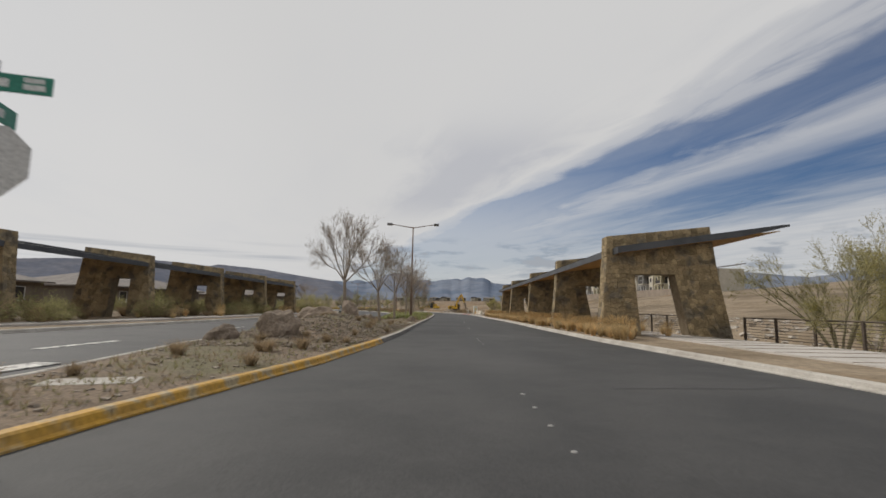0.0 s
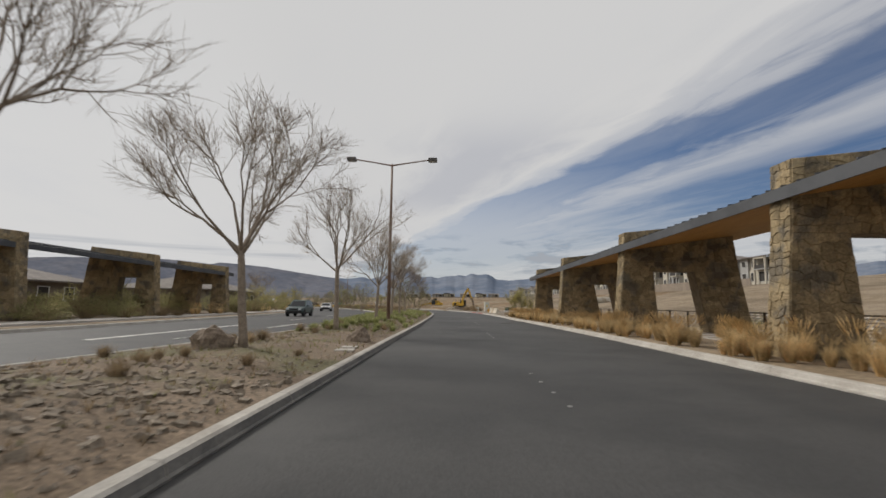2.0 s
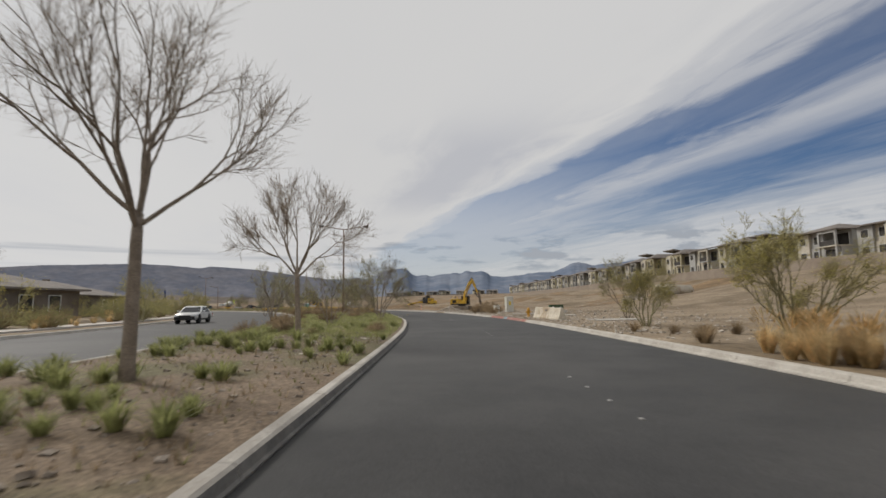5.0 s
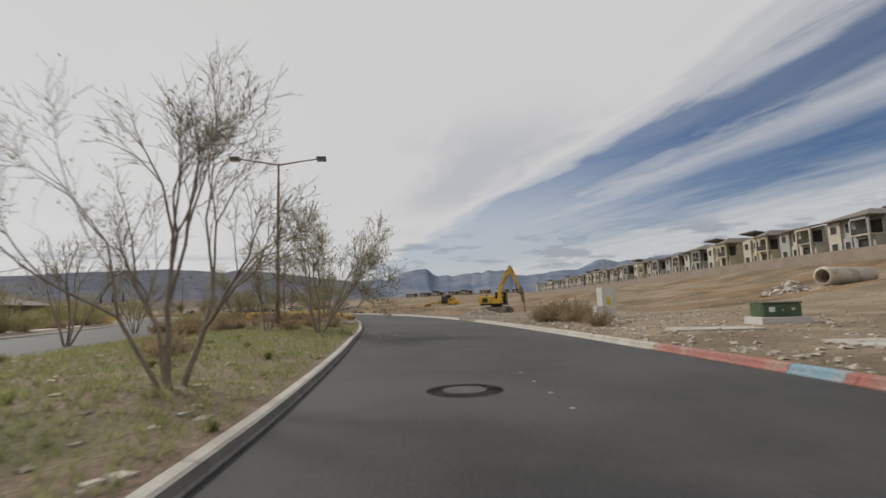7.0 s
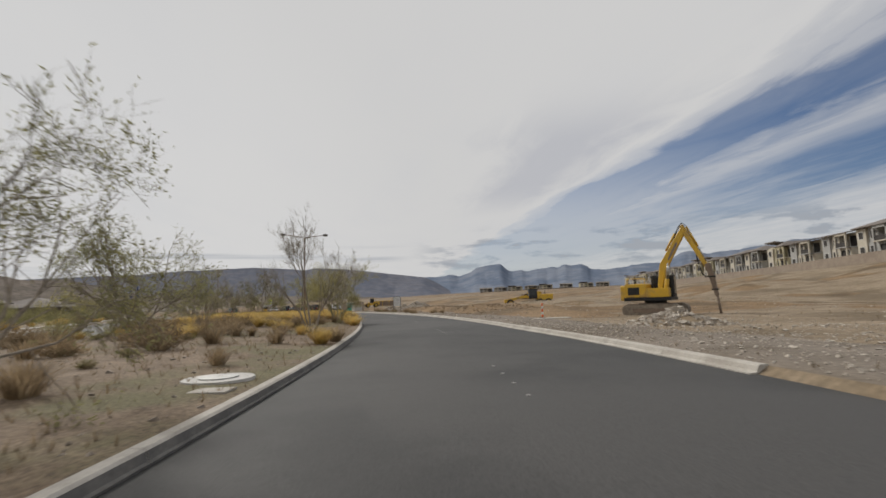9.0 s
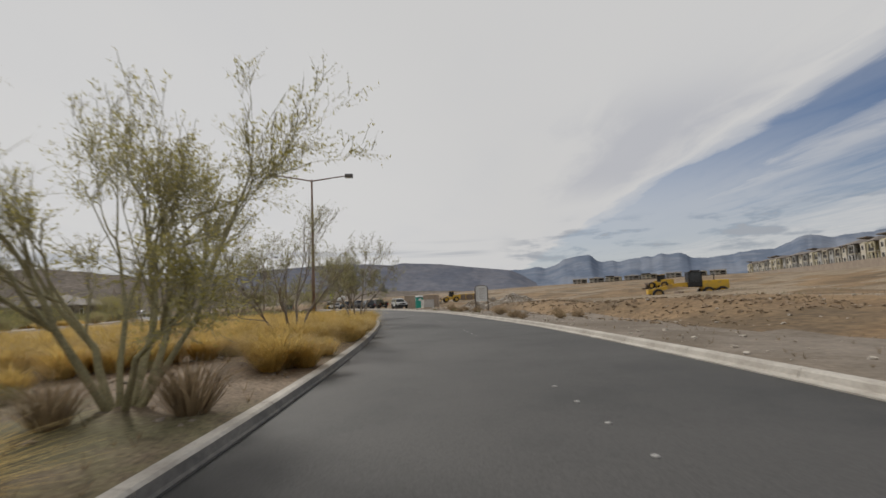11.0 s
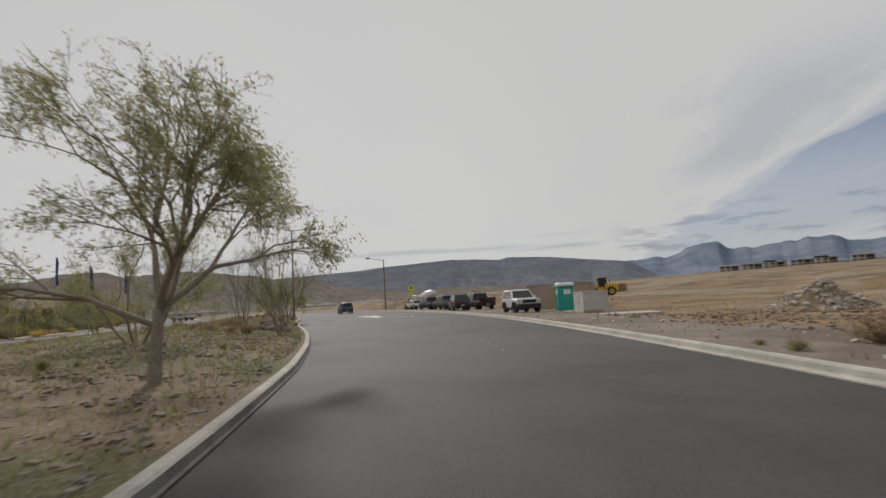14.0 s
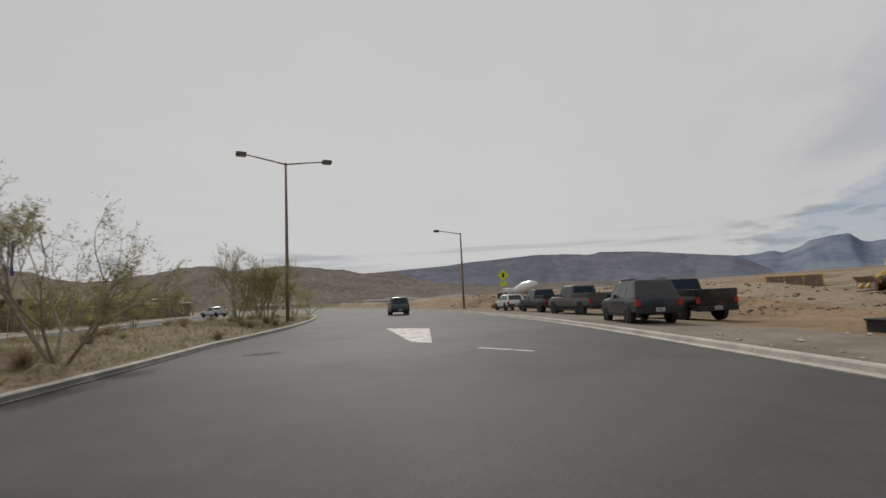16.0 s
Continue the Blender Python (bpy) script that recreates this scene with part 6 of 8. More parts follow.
def vault():
    x, y = -44.39, 240.64
    z = ground_z(x, y) - 0.14
    ob = thing("utility_cabinet", "pale grey box-shaped utility cabinets on a concrete plinth", "utility cabinet", "utility cabinets", pose(x, y, z, 0, 0, -54))
    part("plinth", boxes((-1.18, 1.18, -0.95, 0.95, -0.2, 0.32), bevel=0.03), M["barrier"], ob, "stained concrete plinth")
    part("body", boxes((-1.04, 1.04, -0.82, 0.82, 0.32, 1.5), bevel=0.015), M["paleconcrete"], ob)
    part("lid", boxes((-1.07, 1.07, -0.86, 0.86, 1.5, 1.55), bevel=0.012), M["paleconcrete"], ob)
    for px in (-1.0, 0.02):
        d = part("door", boxes((px, px + 0.98, -0.845, -0.82, 0.36, 1.46), bevel=0.006), M["paleconcrete"], ob)
        part("hinge", boxes((px + 0.5, px + 0.62, -0.857, -0.845, 1.38, 1.43), bevel=0.004), M["steel"], d)
    part("latch", boxes((-0.12, 0.16, -0.865, -0.845, 0.78, 0.84), bevel=0.01), M["darkmetal"], ob, "dark door latch")
    for py in (-0.7, 0.45):
        part("hinge", boxes((1.04, 1.055, py, py + 0.25, 1.36, 1.43), bevel=0.004), M["steel"], ob)
    slab(-46.2, 242.2, 1.5, 1.0, -54, "low pale concrete slab between toilet and cabinets", ground_z(-46.2, 242.2))
    slab(-41.2, 236.6, 3.4, 2.2, 30, "low pale concrete slab beside the cabinets", ground_z(-41.2, 236.6))


vault()


def wall_enclosure():
    x, y = -51.3, 253.2
    z = ground_z(x, y)
    ob = thing("block_enclosure", "plain tan block wall enclosure on the dirt lot", "enclosure", "", pose(x, y, z, 0, 0, 8))
    part("front_wall", boxes((-3.0, 3.0, -0.1, 0.1, -0.2, 2.35)), M["stucco"], ob)
    part("side_wall", boxes((-3.1, -2.9, 0.1, 3.0, -0.2, 2.35)), M["stucco"], ob)
    part("side_wall", boxes((2.9, 3.1, 0.1, 3.0, -0.2, 2.35)), M["stucco"], ob)
    part("coping", boxes((-3.15, 3.15, -0.14, 0.14, 2.35, 2.42), bevel=0.01), M["stucco"], ob)
    for px in (-2.6, -2.1):
        part("vent", boxes((px, px + 0.12, -0.112, -0.1, 1.1, 1.24)), M["black"], ob)


wall_enclosure()


def warning_sign():
    x, y = -86.7, 276.2
    ob = thing("warning_sign", "fluorescent yellow-green diamond warning sign with a plate below", "road sign", "", pose(x, y, 0.1, 0, 0, 44))
    v, f = [], []
    tube(v, f, [(0, 0, -0.2), (0, 0, 4.2)], [0.035, 0.035], 8)
    from_data("post", v, f, M["steel"], ob)
    bm = bmesh.new()
    prism(bm, [(0, 3.0), (0.62, 3.62), (0, 4.24), (-0.62, 3.62)], -0.05, -0.036)
    d = part("diamond", bm, M["lime"], ob)
    part("symbol", boxes((-0.12, 0.12, -0.056, -0.05, 3.4, 3.86)), M["black"], d, "plain dark symbol bar")
    part("plate", boxes((-0.35, 0.35, -0.05, -0.036, 2.45, 2.9)), M["lime"], ob, "small plate below the diamond")


warning_sign()


def feather_flag(x, y, turn):
    ob = thing("feather_flag", "tall pole with a narrow navy feather banner", "flag", "feather flags", pose(x, y, ground_z(x, y), 0, 0, turn))
    v, f = [], []
    tube(v, f, [(0, 0, -0.2), (0, 0, 3), (0, 0, 7.0)], [0.035, 0.03, 0.02], 8)
    from_data("pole", v, f, M["steel"], ob)
    v, f, n = [], [], 14
    for i in range(n + 1):
        z = 4.4 + 2.6 * i / n
        w = 0.5 * (1 - (i / n) ** 3) + 0.03
        for j in range(4):
            for e in (-0.006, 0.006):
                v.append((0.03 + w * j / 3, 0.10 * math.sin(2.4 * i / n * 2 + j) * j / 3 + e, z))
    for i in range(n):
        for j in range(3):
            for e in (0, 1):
                a, b = (i * 4 + j) * 2 + e, (i * 4 + j + 1) * 2 + e
                q = (a, b, b + 8, a + 8)
                f.append(q if e else q[::-1])
    from_data("banner", v, f, M["bannerblue"], ob, "navy blue cloth banner")


for x, y, t in ((-86.5, 224.5, 10), (-93.0, 229.5, 30), (-101.5, 236.5, 20)):
    feather_flag(x, y, t)
# ---- vehicles ----
def paint(name, c, rough=0.35, metal=0.2):
    return mat(name, c, tuple(min(1, v * 1.12 + 0.004) for v in c), 1.2, rough, 0.0, 25.0, metal=metal, spec=0.5, grain=0.06, c=tuple(0.75 * v + 0.04 for v in c), cscale=0.8, local=True)


M["glass"] = mat("tinted_glass", (0.014, 0.016, 0.018), (0.02, 0.022, 0.024), 3.0, 0.08, 0.0, spec=0.6, grain=0.05, local=True)
M["rim"] = mat("dark_alloy", (0.10, 0.10, 0.10), (0.16, 0.16, 0.16), 5.0, 0.35, 0.0, metal=0.7, local=True)
M["brightrim"] = mat("bright_alloy", (0.45, 0.45, 0.45), (0.55, 0.55, 0.55), 5.0, 0.3, 0.0, metal=0.8, local=True)
M["trim"] = mat("black_trim", (0.022, 0.022, 0.022), (0.035, 0.035, 0.035), 6.0, 0.6, 0.05, local=True)
M["taillight"] = mat("red_lens", (0.30, 0.015, 0.012), (0.38, 0.02, 0.015), 8.0, 0.2, 0.0, spec=0.6, local=True)
M["headlight"] = mat("clear_lens", (0.62, 0.63, 0.64), (0.75, 0.76, 0.77), 8.0, 0.12, 0.0, spec=0.7, local=True)
M["plate"] = mat("number_plate", (0.45, 0.46, 0.48), (0.52, 0.53, 0.55), 8.0, 0.5, 0.0, local=True)


def wheel(parent, x, y, r, width, rim):
    n = 28
    def lathe(prof):
        v, f = [], []
        for a, o in prof:
            for k in range(n):
                an = 2 * math.pi * k / n
                v.append((x + o, y + a * math.cos(an), r + a * math.sin(an)))
        for i in range(len(prof) - 1):
            for k in range(n):
                f.append((i * n + k, i * n + (k + 1) % n, (i + 1) * n + (k + 1) % n, (i + 1) * n + k))
        return v, f
    h = width / 2
    v, f = lathe([(r * 0.62, -h), (r * 0.9, -h), (r, -h * 0.7), (r, h * 0.7), (r * 0.9, h), (r * 0.62, h)])
    w = from_data("wheel", v, f, M["black"], parent, "", True)
    side = 1 if x > 0 else -1
    v, f = lathe([(0.001, side * h * 0.75), (r * 0.14, side * h * 0.8), (r * 0.16, side * h * 0.5), (r * 0.5, side * h * 0.35), (r * 0.58, side * h * 0.7), (r * 0.64, side * h * 0.95), (r * 0.64, -side * h * 0.9)])
    d = from_data("rim", v, f, rim, w, "", True)
    bm = bmesh.new()
    for k in range(5):
        an = 2 * math.pi * k / 5
        vs = box(bm, side * h * 0.45 - 0.02, side * h * 0.45 + 0.02 + 0.02, -0.035, 0.035, r * 0.1, r * 0.62)
        bmesh.ops.rotate(bm, verts=vs, cent=(0, 0, 0), matrix=Matrix.Rotation(an, 3, "X"))
    bmesh.ops.translate(bm, verts=bm.verts[:], vec=(x, y, r))
    part("spokes", bm, rim, w)


def pane(name, quad, parent, out=0.006, m=None, inset=0.0):
    """A window pane on four corners, with a little thickness."""
    q = [Vector(p) for p in quad]
    n = (q[1] - q[0]).cross(q[3] - q[0]).normalized()
    c = sum(q, Vector()) / 4
    q = [p + (c - p).normalized() * inset for p in q]
    v = [p + n * out for p in q] + [p - n * 0.01 for p in q]
    f = [(0, 1, 2, 3), (0, 4, 5, 1), (1, 5, 6, 2), (2, 6, 7, 3), (3, 7, 4, 0)]
    return from_data(name, v, f, m or M["glass"], parent)


def bil(q, f, g):
    a, b, c, d = (Vector(p) for p in q)
    return a.lerp(b, f).lerp(d.lerp(c, f), g)


def car(label, colour, m, L=4.5, W=1.84, H=1.72, kind="suv", belt=1.02, hood=1.0, cabin=(-0.47, 0.20), roof_y=(-0.40, 0.04), wheel_r=0.35, base=2.65, rim=None, rails=True, group="", category="car", panes=3, boxy=False):
    ob = thing("pickup_truck" if kind == "pickup" else "parked_car", label, category, group, m)
    w, rim = W / 2, rim or M["brightrim"]
    body = colour
    if kind == "pickup":
        top = [(-0.5, 0.97, 0.55, 1.08), (-0.46, 1, 0.5, 1.1), (-0.3, 1, 0.42, 1.1), (-0.06, 1, 0.4, 1.1), (0.2, 1, 0.4, hood + 0.04), (0.4, 0.98, 0.42, hood), (0.47, 0.95, 0.46, hood - 0.08), (0.5, 0.88, 0.5, hood - 0.3)]
    else:
        top = [(-0.5, 0.9, 0.45, belt - 0.12), (-0.485, 0.97, 0.36, belt - 0.02), (-0.3, 1, 0.28, belt), (0.0, 1, 0.26, belt - 0.01), (0.2, 1, 0.27, hood), (0.38, 0.98, 0.3, hood - 0.05), (0.465, 0.93, 0.36, hood - 0.13), (0.5, 0.84, 0.42, hood - 0.32)]
    rings = []
    for fy, k, zb, zt in top:
        y, x = fy * L, w * k
        rings.append([(-x * 0.86, y, zb), (-x, y, zb + 0.14), (-x, y, zt - 0.2), (-x * 0.965, y, zt - 0.05), (-x * 0.86, y, zt), (x * 0.86, y, zt), (x * 0.965, y, zt - 0.05), (x, y, zt - 0.2), (x, y, zb + 0.14), (x * 0.86, y, zb)])
    bd = loft("body", rings, body, ob)
    c0, c1, r0, r1 = cabin[0] * L, cabin[1] * L, roof_y[0] * L, roof_y[1] * L
    wb, wr = w * 0.95, w * 0.76
    z0, z1 = belt - 0.04, H
    lo = [(-wb, c0, z0), (wb, c0, z0), (wb, c1, z0), (-wb, c1, z0)]
    mid = [(-wr - 0.02, r0 + 0.0, z1 - 0.06), (wr + 0.02, r0, z1 - 0.06), (wr + 0.02, r1 + 0.06, z1 - 0.06), (-wr - 0.02, r1 + 0.06, z1 - 0.06)]
    hi = [(-wr + 0.08, r0 + 0.1, z1), (wr - 0.08, r0 + 0.1, z1), (wr - 0.08, r1 - 0.1, z1), (-wr + 0.08, r1 - 0.1, z1)]
    cb = loft("cabin", [lo, mid, hi], body, ob)
    # panes
    for sx in (-1, 1):
        q = [(sx * wb, c0, z0), (sx * wb, c1, z0), (sx * (wr + 0.02), r1 + 0.06, z1 - 0.06), (sx * (wr + 0.02), r0, z1 - 0.06)]
        edges = [0.04 + (0.93 - 0.04) * k / panes for k in range(panes + 1)]
        for a, b in zip(edges[:-1], edges[1:]):
            g0, g1 = 0.10, 0.93
            quad = [bil(q, a + 0.012, g0), bil(q, b - 0.012, g0), bil(q, b - 0.012 - (0.05 if b > 0.9 else 0), g1), bil(q, a + 0.012 + (0.03 if a < 0.1 else 0), g1)]
            pane("side_window", quad if sx > 0 else quad[::-1], cb)
    q = [(wb, c1, z0), (-wb, c1, z0), (-wr - 0.02, r1 + 0.06, z1 - 0.06), (wr + 0.02, r1 + 0.06, z1 - 0.06)]
    pane("windscreen", [bil(q, 0.05, 0.08), bil(q, 0.95, 0.08), bil(q, 0.94, 0.94), bil(q, 0.06, 0.94)], cb)
    q = [(-wb, c0, z0), (wb, c0, z0), (wr + 0.02, r0, z1 - 0.06), (-wr - 0.02, r0, z1 - 0.06)]
    pane("rear_window", [bil(q, 0.08, 0.12), bil(q, 0.92, 0.12), bil(q, 0.9, 0.9), bil(q, 0.1, 0.9)], cb)
    ya, yb = base / 2 + 0.08, -base / 2 + 0.08
    for y in (ya, yb):
        for sx in (-1, 1):
            v, f = [], []
            tube(v, f, [(sx * (w - 0.2), y, wheel_r + 0.02), (sx * (w + 0.004), y, wheel_r + 0.02)], [wheel_r * 1.17] * 2, 28)
            from_data("wheel_arch", v, f, M["trim"], ob)
            wheel(ob, sx * (w - 0.1), y, wheel_r, 0.235, rim)
    part("rear_bumper", boxes((-w * 0.94, w * 0.94, -L / 2 - 0.05, -L / 2 + 0.12, 0.40, 0.62), bevel=0.03), M["trim"], ob)
    fz = (hood - 0.24)
    if boxy:   # upright dark grille between round lamps, deep dark bumper, flared arches
        part("front_bumper", boxes((-w * 0.95, w * 0.95, L / 2 - 0.30, L / 2 + 0.07, 0.30, 0.64), bevel=0.06), M["trim"], ob, "deep dark plastic bumper")
        part("nose", boxes((-w * 0.93, w * 0.93, L / 2 - 0.34, L / 2 + 0.01, 0.62, hood - 0.06), bevel=0.07), body, ob)
        gr = part("grille", boxes((-w * 0.80, w * 0.80, L / 2 - 0.05, L / 2 + 0.022, fz - 0.12, fz + 0.11), bevel=0.03), M["trim"], ob)
        for q in range(7):
            x = (q - 3) * w * 0.125
            part("slot", boxes((x - 0.03, x + 0.03, L / 2 + 0.02, L / 2 + 0.03, fz - 0.08, fz + 0.07), bevel=0.004), M["black"], gr)
        for sx in (-1, 1):
            v, f = [], []
            tube(v, f, [(sx * w * 0.66, L / 2 - 0.04, fz), (sx * w * 0.66, L / 2 + 0.04, fz)], [0.105, 0.095], 20)
            from_data("headlight", v, f, M["headlight"], ob, "round headlight")
            for y in (ya, yb):
                v, f = [], []
                arc = [(sx * (w + 0.012), y + wheel_r * 1.24 * math.cos(an), wheel_r + wheel_r * 1.24 * math.sin(an)) for an in (math.pi * (q / 14) for q in range(15))]
                tube(v, f, arc, [0.06] * 15, 8)
                from_data("arch_flare", v, f, M["trim"], ob, "dark plastic arch flare")
    else:
        part("front_bumper", boxes((-w * 0.86, w * 0.86, L / 2 - 0.14, L / 2 + 0.04, 0.36, 0.60), bevel=0.03), M["trim"], ob)
        part("grille", boxes((-w * 0.5, w * 0.5, L / 2 - 0.08, L / 2 + 0.015, fz - 0.12, fz + 0.04), bevel=0.01), M["trim"], ob)
        for sx in (-1, 1):
            x = sx * w * 0.68
            part("headlight", boxes((x - 0.15, x + 0.15, L / 2 - 0.12, L / 2 + 0.01, fz - 0.08, fz + 0.07), bevel=0.03), M["headlight"], ob)
    for sx in (-1, 1):
        x = sx * w * 0.88
        zt = belt - 0.1 if kind != "pickup" else 0.98
        part("tail_light", boxes((x - 0.09, x + 0.08, -L / 2 - 0.02, -L / 2 + 0.14, zt - 0.26, zt), bevel=0.02), M["taillight"], ob)
        part("wing_mirror", boxes((sx * (w + 0.09) - 0.1, sx * (w + 0.09) + 0.1, c1 - 0.42, c1 - 0.32, belt + 0.0, belt + 0.16), bevel=0.03), body, ob)
        for fy in ((0.02, -0.2) if kind != "pickup" else (0.1,)):
            part("door_handle", boxes((sx * (w + 0.012) - 0.015, sx * (w + 0.012) + 0.015, fy * L, fy * L + 0.2, belt - 0.2, belt - 0.165), bevel=0.006), M["trim"], ob)
        part("sill", boxes((sx * w * 0.97 - 0.03, sx * w * 0.97 + 0.03, yb + wheel_r * 1.2, ya - wheel_r * 1.2, 0.28, 0.42), bevel=0.012), M["trim"], ob)
        if rails:
            part("roof_rail", boxes((sx * wr * 0.86 - 0.02, sx * wr * 0.86 + 0.02, r0 + 0.2, r1 - 0.2, H, H + 0.05), bevel=0.01), M["trim"], ob)
    pl = part("number_plate", boxes((-0.16, 0.16, -L / 2 - 0.062, -L / 2 - 0.05, 0.46, 0.60)), M["plate"], ob)
    part("plate_bar", boxes((-0.11, 0.11, -L / 2 - 0.066, -L / 2 - 0.062, 0.5, 0.56)), M["inkbrown"], pl)
    if kind == "pickup":
        bl = c0 - 0.06
        part("bed_well", boxes((-w * 0.82, w * 0.82, -L / 2 + 0.1, bl, 1.06, 1.105)), M["trim"], ob, "dark open load bed")
        for sx in (-1, 1):
            part("bed_side", boxes((sx * w * 0.93 - 0.06, sx * w * 0.93 + 0.06, -L / 2 + 0.02, bl, 1.04, 1.32), bevel=0.02), body, ob)
        part("tailgate", boxes((-w * 0.9, w * 0.9, -L / 2 - 0.015, -L / 2 + 0.06, 0.68, 1.32), bevel=0.02), body, ob)
    return ob


P = {"white": paint("white_car_paint", (0.60, 0.60, 0.59)), "black": paint("black_car_paint", (0.013, 0.013, 0.014), 0.2), "slate": paint("slate_car_paint", (0.022, 0.027, 0.030), 0.22),
     "silver": paint("silver_car_paint", (0.30, 0.29, 0.275), metal=0.4), "green": paint("dark_teal_car_paint", (0.055, 0.085, 0.08)), "tan": paint("grey_tan_car_paint", (0.085, 0.08, 0.075), 0.28)}


def stood(x, y, turn, z=None):
    return pose(x, y, ground_z(x, y) if z is None else z, 0, 0, turn)


ROW = "cars parked along the dirt verge"
car("boxy pearl-white compact SUV with dark wheel arches, parked on dirt", P["white"], stood(-49.98, 241.55, 222), 4.24, 1.82, 1.70, belt=1.04, hood=1.06, cabin=(-0.475, 0.20), roof_y=(-0.44, 0.03), rim=M["rim"], base=2.57, wheel_r=0.36, group=ROW, boxy=True)
car("dark slate SUV with roof rails, parked on the dirt verge", P["slate"], stood(-62.6, 253.0, 43), 4.45, 1.78, 1.68, group=ROW)
car("black pickup truck with an empty bed, parked on the dirt verge", P["black"], stood(-62.3, 256.9, 51), 5.6, 1.95, 1.86, "pickup", belt=1.14, hood=1.12, cabin=(-0.12, 0.24), roof_y=(-0.10, 0.10), wheel_r=0.40, base=3.5, rails=False, group=ROW, category="truck", panes=2)
car("grey-tan pickup truck, parked on the dirt verge", P["tan"], stood(-69.6, 261.2, 58), 5.5, 1.92, 1.84, "pickup", belt=1.14, hood=1.12, cabin=(-0.12, 0.24), roof_y=(-0.10, 0.10), wheel_r=0.39, base=3.45, rails=False, group=ROW, category="truck", panes=2)
car("dark grey pickup truck, parked on the dirt verge", P["slate"], stood(-75.6, 266.2, 56), 5.4, 1.9, 1.80, "pickup", belt=1.12, hood=1.1, cabin=(-0.12, 0.24), roof_y=(-0.10, 0.10), wheel_r=0.38, base=3.4, rails=False, group=ROW, category="truck", panes=2)
car("white hatchback, parked on the dirt verge", P["white"], stood(-83.5, 272.6, 55), 4.3, 1.78, 1.55, belt=0.98, hood=0.95, group=ROW, rails=False)
car("dark green SUV on the carriageway", P["green"], stood(-93.0, 266.2, 55, 0.015), 4.6, 1.88, 1.80, belt=1.08, hood=1.05, roof_y=(-0.45, 0.03), group="cars on the road", rails=False)
car("dark teal crossover on the oncoming carriageway", P["green"], stood(-15.4, 78.7, 181, 0.02), 4.5, 1.84, 1.68, group="cars on the road")
car("white saloon car on the oncoming carriageway", P["white"], stood(-21.4, 114.5, 190, 0.02), 4.7, 1.82, 1.45, belt=0.93, hood=0.9, cabin=(-0.40, 0.22), roof_y=(-0.22, 0.03), group="cars on the road", rails=False)
car("white pickup truck parked beyond the oncoming carriageway", P["white"], stood(-147, 268.5, 108), 5.4, 1.9, 1.78, "pickup", belt=1.1, hood=1.08, cabin=(-0.12, 0.24), roof_y=(-0.10, 0.10), wheel_r=0.38, base=3.4, rails=False, category="truck", panes=2)


# ---- building machines ----
M["machine"] = mat("machine_yellow", (0.68, 0.42, 0.04), (0.58, 0.37, 0.06), 1.0, 0.5, 0.05, 20.0, grain=0.1, c=(0.40, 0.27, 0.10), cscale=0.7, local=True)
M["rust"] = mat("dusty_steel", (0.17, 0.13, 0.10), (0.24, 0.185, 0.14), 2.0, 0.8, 0.15, 18.0, local=True)
M["dustytrack"] = mat("dusty_track", (0.20, 0.17, 0.135), (0.28, 0.24, 0.19), 3.0, 0.9, 0.2, 18.0, local=True)


def rod(name, a, b, r, material, parent, sides=10):
    v, f = [], []
    tube(v, f, [a, b], [r, r], sides)
    return from_data(name, v, f, material, parent, "", True)


